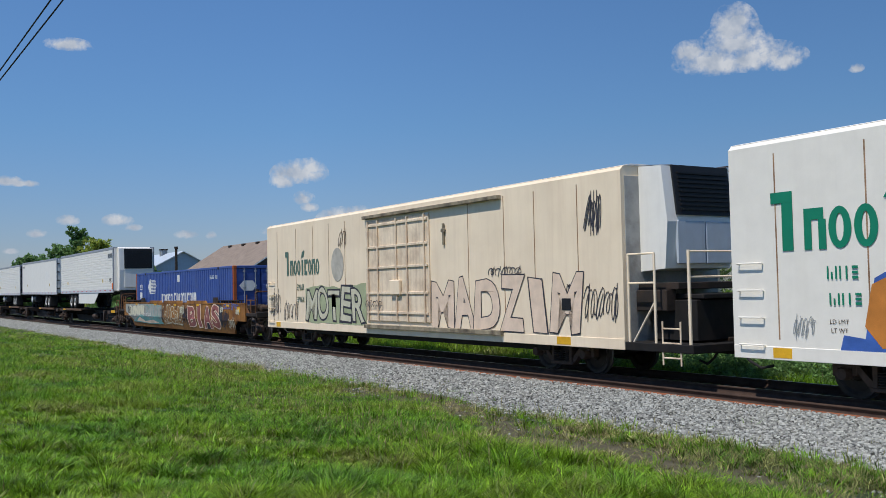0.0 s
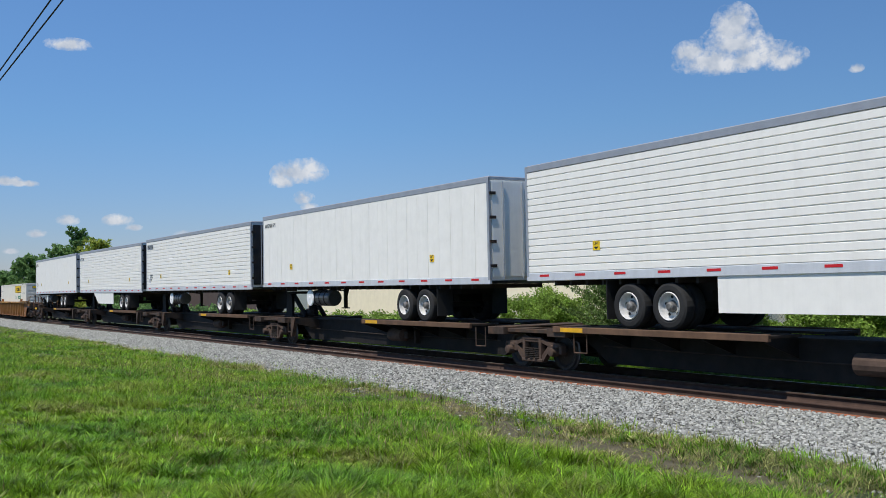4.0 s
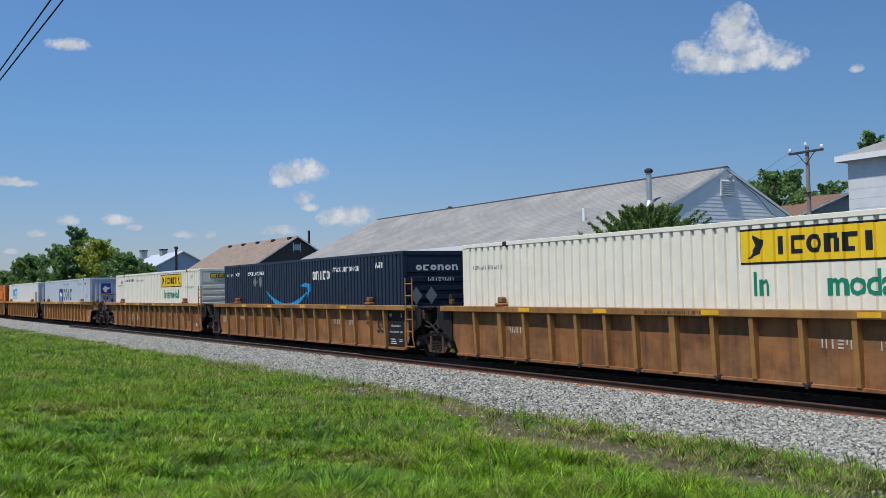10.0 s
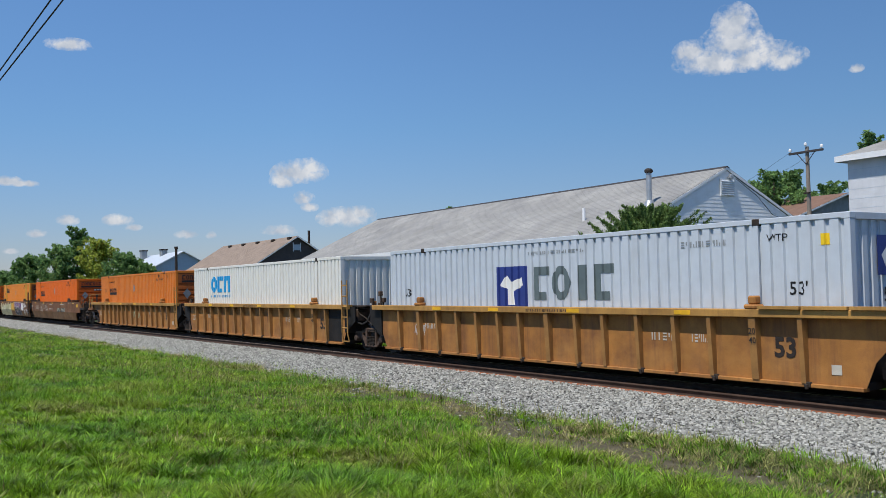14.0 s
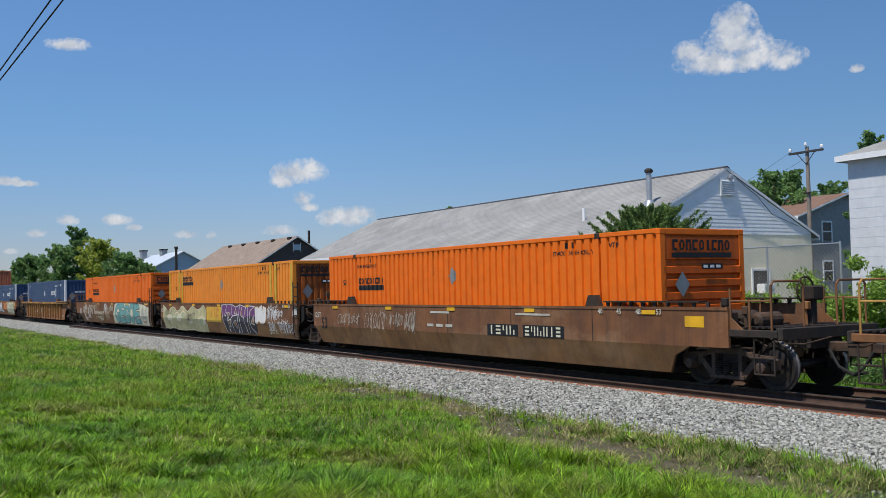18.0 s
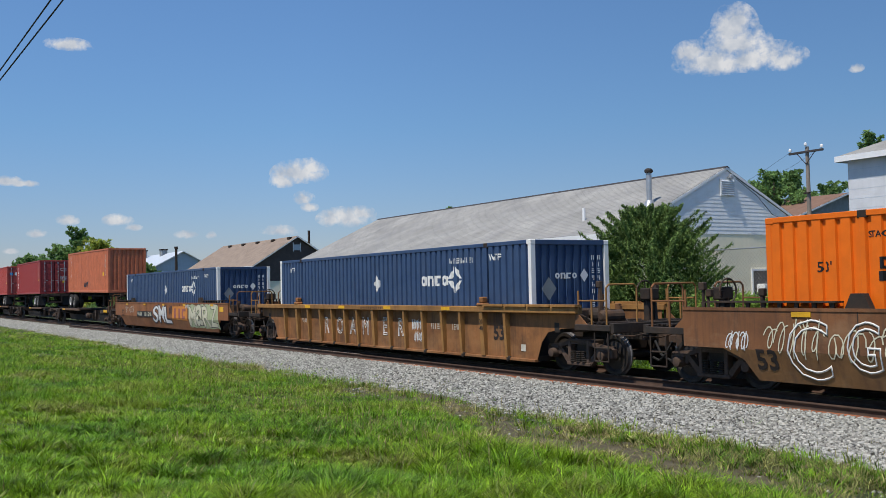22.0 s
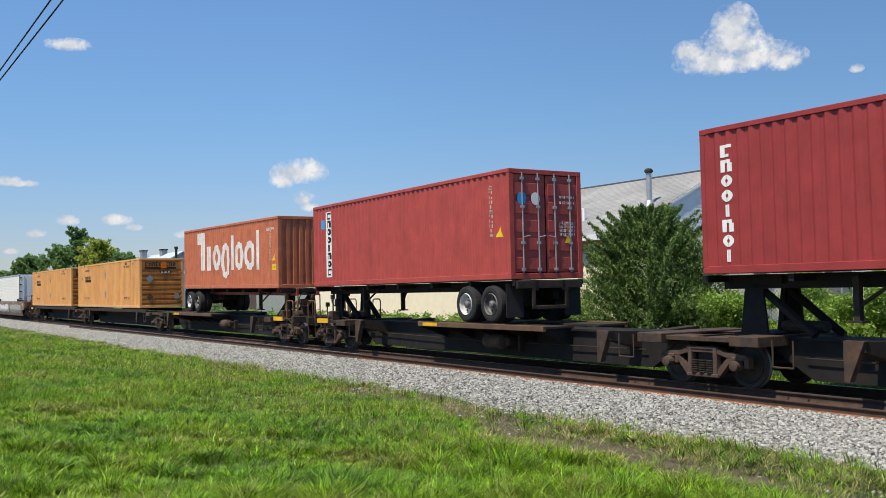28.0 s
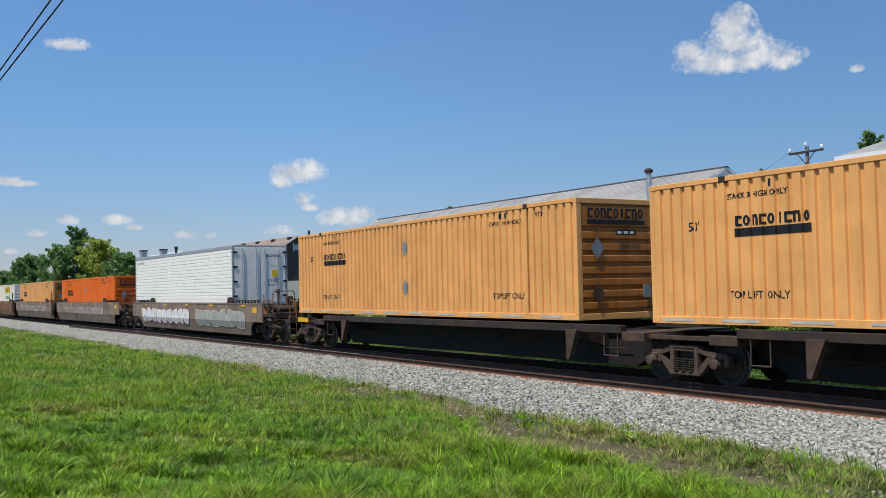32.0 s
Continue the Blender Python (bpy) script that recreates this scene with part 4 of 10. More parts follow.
def broad_tree(name, label, x, y, h, w, mat, seed, leaf=0.16, per=230, clumps=26, z0=-0.4, low=0.3):
    rng = np.random.default_rng(seed)
    t = thing(name, label, "tree")
    bm = rod((x, y, z0), (x + 0.1, y, z0 + h * 0.5), 0.035 * h * 0.5, 8, None, 0.02 * h * 0.5)
    rod((x + 0.1, y, z0 + h * 0.5), (x, y, z0 + h * 0.88), 0.02 * h * 0.5, 6, bm, 0.005 * h)
    pts = []
    for k in range(clumps):
        a = rng.uniform(0, 2 * math.pi)
        f = low + (0.96 - low) * (k + rng.uniform()) / clumps
        prof = math.sqrt(max(0.03, 1 - ((f - 0.42) / 0.6) ** 2))
        rr = w * 0.5 * prof * math.sqrt(rng.uniform(0.05, 1.0)) * rng.uniform(0.75, 1.12)
        tip = np.array([x + rr * math.cos(a), y + rr * math.sin(a), z0 + h * f])
        reach = min(w, h) * rng.uniform(0.2, 0.34)
        root = tip - np.array([math.cos(a) * reach * 0.75, math.sin(a) * reach * 0.75, reach * rng.uniform(0.25, 0.9)])
        if k % 3 == 0:
            rod((x + 0.05, y, z0 + h * max(0.1, f - 0.3)), root, 0.006 * h, 5, bm, 0.003 * h)
        pts.append(spray_points(rng, root, tip, reach * rng.uniform(0.28, 0.42), per))
    part("trunk", bm, "bark", t)
    v, f = leaf_cloud(np.concatenate(pts), leaf, rng)
    part("crown", from_arrays("crown", v, f), mat, t)
    return t


def cedar_tree():
    rng = np.random.default_rng(11)
    x, y, z0 = -22.2, 21.9, -0.35
    t = thing("cedar_tree", "dense dark green cedar with feathery sprays", "tree")
    bm = rod((x, y, z0), (x, y, 4.2), 0.16, 8, None, 0.03)
    pts = []
    for k in range(420):
        f = rng.uniform(0.02, 1.0) ** 0.85
        z = z0 + 4.55 * f
        reach = (2.2 * (1 - f ** 2.4) + 0.5) * rng.uniform(0.55, 1.12)
        a = rng.uniform(0, 2 * math.pi)
        rise = 0.4 + 0.9 * f
        tip = np.array([x + reach * math.cos(a), y + reach * math.sin(a), min(4.85 - 0.12 * reach, z + rise * reach * 0.6)])
        root = np.array([x, y, z - 0.2 * reach])
        if k % 4 == 0:
            rod(root, tip, 0.02, 4, bm, 0.006)
        n = int(90 + 110 * reach)
        s = rng.uniform(0.4, 1.03, (n, 1))
        q = root + (tip - root) * s + rng.normal(size=(n, 3)) * (0.018 + 0.1 * (1.03 - s)) * np.array([1, 1, 0.8])
        pts.append(q)
    n = 21000
    f = rng.uniform(0.0, 0.86, n)
    a = rng.uniform(0, 2 * math.pi, n)
    rr = (2.1 * (1 - f ** 2.4) + 0.4) * (0.85 + 0.18 * np.sin(5 * a + 9 * f) + rng.normal(size=n) * 0.07)
    pts.append(np.stack([x + rr * np.cos(a), y + rr * np.sin(a), z0 + 0.15 + 4.9 * f], 1))
    part("trunk", bm, "bark", t)
    v, f = leaf_cloud(np.concatenate(pts), 0.052, rng, 0.0, -0.5, 0.32)
    part("crown", from_arrays("crown", v, f), "cedar", t)


cedar_tree()


def bush(name, label, x0, x1, y, h, mat, seed, n=9000, leaf=0.085, deep=1.2, z0=-0.4):
    rng = np.random.default_rng(seed)
    t = thing(name, label, "bush")
    w = x1 - x0
    cl = []
    for k in range(int(14 + w * 14)):
        u = rng.uniform(0, 1)
        top = h * (0.65 + 0.35 * noise.noise((u * w * 0.9, seed, 0.3)) + 0.25)
        z = z0 + top * rng.uniform(0.1, 0.95)
        cl.append(((x0 + u * w, y + rng.normal() * deep * 0.4, z), rng.uniform(0.2, 0.42)))
    for c, r in cl[::6]:
        part("stem", rod((c[0], c[1], z0), c, 0.015, 4, None, 0.006), "bark", t)
    v, f = leaf_cloud(crown_points(rng, cl, max(20, n // len(cl)), 0.3), leaf, rng)
    part("foliage", from_arrays("foliage", v, f), mat, t)


bush("roadside_bush", "bright green leafy bushes along the far side of the track", -22.0, -8.0, 22.6, 2.5, "leaf_bright", 5, 130000, 0.056)
bush("tall_weeds", "tall leafy weeds in front of the chain fence", -16.0, -7.5, 24.0, 3.6, "leaf_bright", 15, 66000, 0.052, 0.9)
bush("low_bush", "low bright green bush beside the cream wall", -32.0, -27.0, 23.2, 2.35, "leaf_bright", 6, 50000, 0.05)
bush("trackside_weeds", "low leafy weeds beside the far rail", -24.0, -4.0, 19.9, 0.62, "leaf", 16, 36000, 0.055, 1.1, -0.45)
bush("hedge", "rough green growth along the far side of the track", -60.0, -32.0, 22.0, 1.3, "leaf_bright", 7, 42000, 0.08)
bush("hedge", "rough green growth along the far side of the track", -110.0, -60.0, 23.0, 1.5, "leaf", 8, 16000, 0.13)



def tree_toward(az, top, dist, width, mat, seed, label, leaf=0.22, per=240, n=40, low=0.1):
    """A tree dist metres off in the direction az, its top at the elevation given."""
    a = radians(az)
    h = EYE[2] + dist * math.tan(radians(top)) + 0.4
    broad_tree("leafy_tree", label, dist * math.sin(a), dist * math.cos(a), h, width, mat, seed, leaf * 0.72, int(per * 0.62), int(n * 3.0), -0.4, low)


FAR = "leafy green tree beyond the railway"
tree_toward(-78.9, 4.0, 128, 4.6, "leaf", 21, FAR, 0.24, 230, 30)
tree_toward(-79.9, 3.0, 126, 6.0, "leaf", 31, FAR, 0.24, 230, 36)
tree_toward(-77.7, 3.3, 118, 7.0, "leaf_yellow", 22, "broad yellow-green tree beyond the railway", 0.24, 260, 40)
tree_toward(-76.4, 2.5, 112, 6.0, "leaf", 23, FAR, 0.22, 260, 36)
tree_toward(-75.4, 1.9, 110, 4.6, "leaf", 32, FAR, 0.2, 240, 30)
tree_toward(-81.2, 2.4, 140, 7.0, "leaf", 24, FAR, 0.3, 240, 36)
tree_toward(-82.6, 1.45, 150, 8.0, "leaf", 25, FAR, 0.3, 240, 36)
tree_toward(-84.4, 1.3, 170, 12.0, "leaf", 26, FAR, 0.35, 240, 36)
tree_toward(-38.4, 6.6, 70, 5.4, "leaf", 27, "green tree behind the roofs", 0.2, 260, 34)
tree_toward(-37.2, 6.5, 74, 4.6, "leaf", 28, "green tree behind the roofs", 0.2, 260, 34)
tree_toward(-39.6, 5.9, 76, 5.0, "leaf", 33, "green tree behind the roofs", 0.2, 240, 30)
tree_toward(-35.4, 5.7, 80, 5.0, "leaf", 34, "green tree behind the roofs", 0.2, 240, 30)
tree_toward(-33.2, 8.4, 62, 3.6, "leaf", 29, "green tree behind the block building", 0.16, 240, 30)
tree_toward(-57.4, 5.05, 110, 5.0, "leaf", 30, "green tree behind the roofs", 0.25, 240, 26)

# ---- grass and stones ----


def turf_material(name, tones, rough, through):
    """Blades whose hue drifts in patches of a metre or two and differs from tuft to tuft."""
    m = bpy.data.materials.new(name)
    m.use_nodes = True
    n, l = m.node_tree.nodes, m.node_tree.links
    b = n["Principled BSDF"]
    b.inputs["Roughness"].default_value, b.inputs["Specular IOR Level"].default_value = rough, 0.22
    co = n.new("ShaderNodeTexCoord").outputs["Object"]
    total = None
    for scale, weight in ((0.42, 0.62), (2.6, 0.3), (17.0, 0.16)):
        t = n.new("ShaderNodeTexNoise")
        t.inputs["Scale"].default_value, t.inputs["Detail"].default_value = scale, 3.0
        l.new(co, t.inputs["Vector"])
        part_of = wm(n, l, t.outputs["Fac"], weight)
        if total is None:
            total = part_of
        else:
            add = n.new("ShaderNodeMath")
            l.new(total, add.inputs[0])
            l.new(part_of, add.inputs[1])
            total = add.outputs[0]
    ramp = n.new("ShaderNodeValToRGB")
    e = ramp.color_ramp.elements
    while len(e) < len(tones):
        e.new(0.5)
    for k, (at, rgb) in enumerate(tones):
        e[k].position, e[k].color = at, (*rgb, 1)
    l.new(total, ramp.inputs[0])
    r = n.new("ShaderNodeMapRange")
    r.inputs["To Min"].default_value, r.inputs["To Max"].default_value = 0.42, 1.6
    l.new(n.new("ShaderNodeNewGeometry").outputs["Random Per Island"], r.inputs["Value"])
    tuft = n.new("ShaderNodeTexNoise")
    tuft.inputs["Scale"].default_value, tuft.inputs["Detail"].default_value = 6.5, 2.0
    l.new(co, tuft.inputs["Vector"])
    tone = n.new("ShaderNodeMapRange")
    tone.inputs["From Min"].default_value, tone.inputs["From Max"].default_value = 0.34, 0.66
    tone.inputs["To Min"].default_value, tone.inputs["To Max"].default_value = 0.45, 1.5
    l.new(tuft.outputs["Fac"], tone.inputs["Value"])
    both = n.new("ShaderNodeMath")
    both.operation = "MULTIPLY"
    l.new(r.outputs[0], both.inputs[0])
    l.new(tone.outputs[0], both.inputs[1])
    shade = n.new("ShaderNodeVectorMath")
    shade.operation = "SCALE"
    l.new(ramp.outputs[0], shade.inputs[0])
    l.new(both.outputs[0], shade.inputs["Scale"])
    l.new(shade.outputs[0], b.inputs["Base Color"])
    tr = n.new("ShaderNodeBsdfTranslucent")
    l.new(shade.outputs[0], tr.inputs["Color"])
    ms = n.new("ShaderNodeMixShader")
    ms.inputs[0].default_value = through
    l.new(b.outputs[0], ms.inputs[1])
    l.new(tr.outputs[0], ms.inputs[2])
    l.new(ms.outputs[0], n["Material Output"].inputs["Surface"])
    M[name] = m


turf_material("grass_blade", [(0.4, (0.075, 0.165, 0.02)), (0.48, (0.12, 0.25, 0.015)), (0.56, (0.182, 0.305, 0.015)), (0.62, (0.205, 0.275, 0.032)), (0.69, (0.25, 0.245, 0.07))], 0.42, 0.28)
turf_material("dry_grass", [(0.44, (0.2, 0.215, 0.07)), (0.54, (0.28, 0.255, 0.1)), (0.64, (0.36, 0.3, 0.16))], 0.7, 0.3)


def worn_line(x):
    return 8.98 + min(1.4, 0.38 * max(0.0, -12.0 - x)) + 0.2 * noise.noise((x * 0.45, 0.5, 1.1))


def cover(x, y):
    """Share of the ground that grass hides, and how dry it is."""
    e = noise.noise((x * 0.45, y * 0.6, 4.2)) + 0.5 * noise.noise((x * 1.4, y * 1.7, 9.1))
    reach = min(1.0, max(0.0, (x + 22.0) / 4.0))
    off = y - worn_line(x)
    edge = 11.25 + 0.3 * noise.noise((x * 0.7, 2.2, 0.3))
    if y > edge:
        return 0.035 + 0.05 * max(0.0, e), 0.55
    if abs(off) < (0.72 + 0.85 * e) * reach:
        return 0.1, 0.75
    if off > 0:
        return max(0.12, 0.45 + 0.5 * e) if reach > 0.5 else 0.75 + 0.4 * e, 0.85
    return 1.0, 0.05 + 0.4 * max(0.0, 1 + off / 0.8) + 0.25 * max(0.0, e)


def swell(x, y):
    return ground_z(x, y) + 0.05 * noise.noise((x * 0.35, y * 0.35, 1.7))


def blades(p, per, rng, height, stiff=1.0):
    """Bent blades round each tuft: rows of x, y, z, distance, tallness. Two triangles a blade."""
    p = np.repeat(np.asarray(p), per, 0)
    n = len(p)
    d, tall = p[:, 3], p[:, 4]
    broad = np.repeat(rng.uniform(size=n // per) < 0.35, per)
    way_of = np.repeat(rng.uniform(0, 2 * math.pi, n // per), per)
    h = height * tall * rng.uniform(0.35, 1.45, n) * np.where(rng.uniform(size=n) < 0.02, 1.5, 1.0) * np.where(broad, 0.65, 1.0)
    near = d < 17
    w = (0.0021 + 0.00027 * d) * rng.uniform(0.5, 1.4, n) * np.where(broad, 1.6, 1.0)
    b = way_of + rng.normal(size=n) * 1.1
    a = b + rng.normal(size=n) * 0.5 + math.pi / 2
    flat = np.zeros(n)
    out = np.stack([np.cos(b), np.sin(b), flat], 1)
    side = np.stack([np.cos(a), np.sin(a), flat], 1) * w[:, None]
    spread = (0.018 + 0.0036 * d) * rng.uniform(0.05, 1.7, n)
    lean = out * (h * rng.uniform(0.25, 1.6, n) * np.where(broad, 1.5, 1.0) / stiff)[:, None]
    base = p[:, :3] + out * spread[:, None] - np.array([0, 0, 0.012])
    up = np.stack([flat, flat, h], 1)
    tip, mid = base + up + lean, base + up * 0.55 + lean * 0.3
    bent = np.stack([base, mid + side, tip, mid - side], 1)[near].reshape(-1, 3)
    plain = np.stack([base - side, base + side, tip], 1)[~near].reshape(-1, 3)
    k4, k3 = int(near.sum()), int((~near).sum())
    f = np.concatenate([(np.arange(k4)[:, None, None] * 4 + np.array([(0, 1, 3), (1, 2, 3)])).reshape(-1, 3), np.arange(3 * k3).reshape(-1, 3) + 4 * k4])
    return np.concatenate([bent, plain]), f


def grass_field():
    rng = np.random.default_rng(3)
    bins = {"grass": [], "dry_grass": []}
    left = 66000
    while left > 0:
        n = 30000
        r = 5.2 * np.exp(rng.uniform(0, math.log(95 / 5.2), n) * rng.uniform(0.5, 1.0, n) ** 0.4)
        az = np.radians(rng.uniform(-87, -28, n))
        for x, y, d, u, w in zip(r * np.sin(az), r * np.cos(az), r, rng.uniform(size=n), rng.uniform(size=n)):
            if -1.5 < y < 13.2:
                c, dry = cover(x, y)
                if u < c:
                    tall = 0.7 + 0.7 * noise.noise((x * 0.55, y * 0.55, 7.7)) + 0.95 * noise.noise((x * 2.9, y * 2.9, 2.7))
                    long = max(0.0, 1 - abs(y - 6.5) / 1.5) * min(1.0, max(0.0, (x + 14) / 5.0))
                    seedy = max(0.0, 1 - abs(y - 6.9) / 1.6) * min(1.0, max(0.0, 1 - abs(x + 17) / 8.0))
                    bins["dry_grass" if w < dry * 0.75 + 0.22 * seedy else "grass"].append((x, y, swell(x, y), d, min(1.45, max(0.3, tall)) * (1 + 0.8 * long)))
                    left -= 1
    # the lawn goes on round and behind the viewpoint
    for x, y in zip(rng.uniform(-16, 16, 20000), rng.uniform(-14, 11, 20000)):
        r = math.hypot(x, y)
        if r > 5.2 and radians(-87) < math.atan2(x, y) < radians(-28):
            continue
        c, dry = cover(x, y)
        if rng.uniform() < c:
            bins["dry_grass" if rng.uniform() < dry * 0.5 else "grass"].append((x, y, swell(x, y), max(r, 18.0), 0.8))
    for name, label in (("grass", "uneven bright green grass with darker clover patches"), ("dry_grass", "dry straw-coloured grass among the green")):
        v, f = blades(bins[name], 15, rng, 0.125)
        mat = "grass_blade" if name == "grass" else name
        tagged(part(name, from_arrays(name, v, f), mat, None), label, "grass", kind="stuff")


grass_field()


def weeds():
    """Single tall tufts and seed stalks along the stones and the worn path."""
    rng = np.random.default_rng(23)
    tufts, stalks = [], []
    for k in range(260):
        x = -5.0 - 32 * rng.uniform() ** 1.5
        y = 10.75 + rng.normal() * 0.45 if k % 3 else worn_line(x) + 0.9 + rng.normal() * 0.5
        tufts.append((x, y, swell(x, y), math.hypot(x, y), rng.uniform(0.7, 1.9)))
    for k in range(90):
        x = -6.0 - 9 * rng.uniform()
        y = 6.7 + rng.normal() * 0.6
        tufts.append((x, y, swell(x, y), math.hypot(x, y), rng.uniform(1.0, 1.7)))
    v, f = blades(tufts, 26, rng, 0.125, 1.9)
    tagged(part("weed_tufts", from_arrays("weed_tufts", v, f), "grass_blade", None), "tall tufts of weeds at the edge of the stones", "weeds", kind="stuff")
    vs, fs = [], []
    for k in range(900):
        x, y = -7.0 - 21 * rng.uniform(), 6.9 + rng.normal() * 1.1
        if k % 4 == 0:
            x, y = -5.0 - 22 * rng.uniform(), 10.4 + rng.normal() * 0.5
        h, a, lean = rng.uniform(0.14, 0.36), rng.uniform(0, 6.28), rng.uniform(0.0, 0.12)
        base = np.array([x, y, swell(x, y)])
        top = base + np.array([math.cos(a) * lean, math.sin(a) * lean, h])
        side = np.array([0.84, 0.53, 0.0])
        for lo, hi, w in ((base, top, 0.0022), (base + (top - base) * 0.8, top + (top - base) * 0.12, 0.0065)):
            i = len(vs)
            vs += [lo - side * w * 0.5, lo + side * w * 0.5, (lo + hi) / 2 + side * w, hi, (lo + hi) / 2 - side * w]
            fs += [(i, i + 1, i + 2), (i, i + 2, i + 4), (i + 4, i + 2, i + 3)]
    tagged(part("seed_stalks", from_arrays("seed_stalks", vs, fs), "dry_grass", None), "thin dry seed stalks standing in the grass", "weeds", kind="stuff")


weeds()


def far_verge():
    """Rough grass and weeds on the far side of the track."""
    rng = np.random.default_rng(17)
    n = 90000
    x = -4.0 - 62 * rng.uniform(0, 1, n) ** 1.4
    y = rng.uniform(18.6, 23.0, n)
    patch = np.array([0.8 + 0.9 * noise.noise((a * 0.8, b * 0.8, 3.1)) for a, b in zip(x, y)])
    z = np.array([ground_z(a, b) for a, b in zip(x, y)])
    h = 0.26 * np.clip(patch, 0.15, 1.9) * rng.uniform(0.3, 1.5, n)
    w = 0.012 * rng.uniform(0.7, 1.5, n)
    a, b = rng.uniform(0, 2 * math.pi, n), rng.uniform(0, 2 * math.pi, n)
    side = np.stack([np.cos(a), np.sin(a), np.zeros(n)], 1) * w[:, None]
    lean = np.stack([np.cos(b), np.sin(b), np.zeros(n)], 1) * (h * rng.uniform(0.2, 1.0, n))[:, None]
    base = np.stack([x, y, z - 0.02], 1)
    up = np.stack([np.zeros(n), np.zeros(n), h], 1)
    v = np.stack([base - side, base + side, base + up + lean], 1).reshape(-1, 3)
    tagged(part("verge_grass", from_arrays("verge_grass", v, np.arange(3 * n).reshape(n, 3)), "grass_blade", None), "rough green grass and weeds behind the track", "grass", kind="stuff")


far_verge()


def gravel():
    rng = np.random.default_rng(9)
    n = 112000
    s = -4.5 - 135 * rng.uniform(0, 1, n) ** 2.3
    o = rng.uniform(-4.75, -1.42, n)
    o = np.where(rng.uniform(size=n) < 0.05, -4.3 - rng.exponential(0.55, n), o)
    ed = np.array([noise.noise((x * 0.5, 3.3, 0.7)) for x in s]) * 0.25
    ok = (o > -4.45 + ed) | ((o < -4.3) & (rng.uniform(size=n) < 0.9))
    s, o = s[ok], o[ok]
    n = len(s)
    ty = np.array([track_y(x) for x in s])
    zz = np.interp(o, [-7.0, -5.4, -4.5, -3.6, -2.1, -1.5, -1.3], [-0.22, -0.36, -0.43, -0.36, -0.25, -0.225, -0.22])
    size = (0.014 + 0.019 * rng.uniform(0, 1, n) ** 1.5) * (1 + np.abs(s) * 0.006)
    c = np.stack([s, ty + o, zz + size * 0.3], 1)
    block = np.array([(-1, -1, -1), (1, -1, -1), (1, 1, -1), (-1, 1, -1), (-1, -1, 1), (1, -1, 1), (1, 1, 1), (-1, 1, 1)], float)
    shape = np.stack([rng.uniform(0.6, 1.25, n), rng.uniform(0.5, 0.95, n), rng.uniform(0.35, 0.75, n)], 1)
    v = block[None] * shape[:, None] * size[:, None, None] * rng.uniform(0.45, 1.15, (n, 8, 3))
    a = rng.uniform(0, 2 * math.pi, n)
    b = rng.uniform(-0.9, 0.9, n)
    ca, sa, cb, sb = np.cos(a), np.sin(a), np.cos(b), np.sin(b)
    x, y, z = v[..., 0], v[..., 1], v[..., 2]
    y, z = y * cb[:, None] - z * sb[:, None], y * sb[:, None] + z * cb[:, None]
    x, y = x * ca[:, None] - y * sa[:, None], x * sa[:, None] + y * ca[:, None]
    v = (np.stack([x, y, z], -1) + c[:, None]).reshape(-1, 3)
    tri = np.array([(4, 5, 6), (4, 6, 7), (0, 1, 5), (0, 5, 4), (1, 2, 6), (1, 6, 5), (2, 3, 7), (2, 7, 6), (3, 0, 4), (3, 4, 7)])
    f = (np.arange(n)[:, None, None] * 8 + tri[None]).reshape(-1, 3)
    tagged(part("gravel", from_arrays("gravel", v, f), "stone", None), "loose pale grey crushed stones on the ballast shoulder", "gravel", kind="stuff")


gravel()

scrap = thing("wood_scrap", "short pale piece of split wood lying on the stones", "scrap")
scrap.location = (-26.3, 11.0, -0.385)
part("board", boxes([(-0.22, 0.24, -0.04, 0.05, 0.0, 0.04)], 0.012), "stone", scrap)
part("splinter", boxes([(0.22, 0.5, -0.02, 0.03, 0.01, 0.035)], 0.008), "weathered_wood", scrap)

soil_strip = bmesh.new()


def soil_corner(i, j):
    px, py = -40 + 0.16 * i, 8.0 + 0.16 * j
    px += 0.09 * noise.noise((px * 3.1, py * 3.3, 2.2))
    py += 0.09 * noise.noise((px * 2.7, py * 3.9, 5.2))
    return px, py, ground_z(px, py) + 0.05 * noise.noise((px * 0.35, py * 0.35, 1.7)) + 0.006


for i in range(230):
    for j in range(22):
        cx, cy = -40 + 0.16 * (i + 0.5), 8.0 + 0.16 * (j + 0.5)
        if cover(cx, cy)[0] < 0.5:
            soil_strip.faces.new([soil_strip.verts.new(soil_corner(*q)) for q in ((i, j), (i + 1, j), (i + 1, j + 1), (i, j + 1))])
bmesh.ops.remove_doubles(soil_strip, verts=soil_strip.verts, dist=0.001)
tagged(part("bare_soil", soil_strip, "soil", None), "bare dark grey-brown soil worn into the grass", "soil", kind="structure")

# ---- railway kit ----
CACHE = {}


def shared(key, make, mat):
    if key not in CACHE:
        CACHE[key] = mesh_of(make(), key)
        for m in (mat if isinstance(mat, (list, tuple)) else [mat]):
            CACHE[key].materials.append(M[m])
    return CACHE[key]


WHEELSETS = []


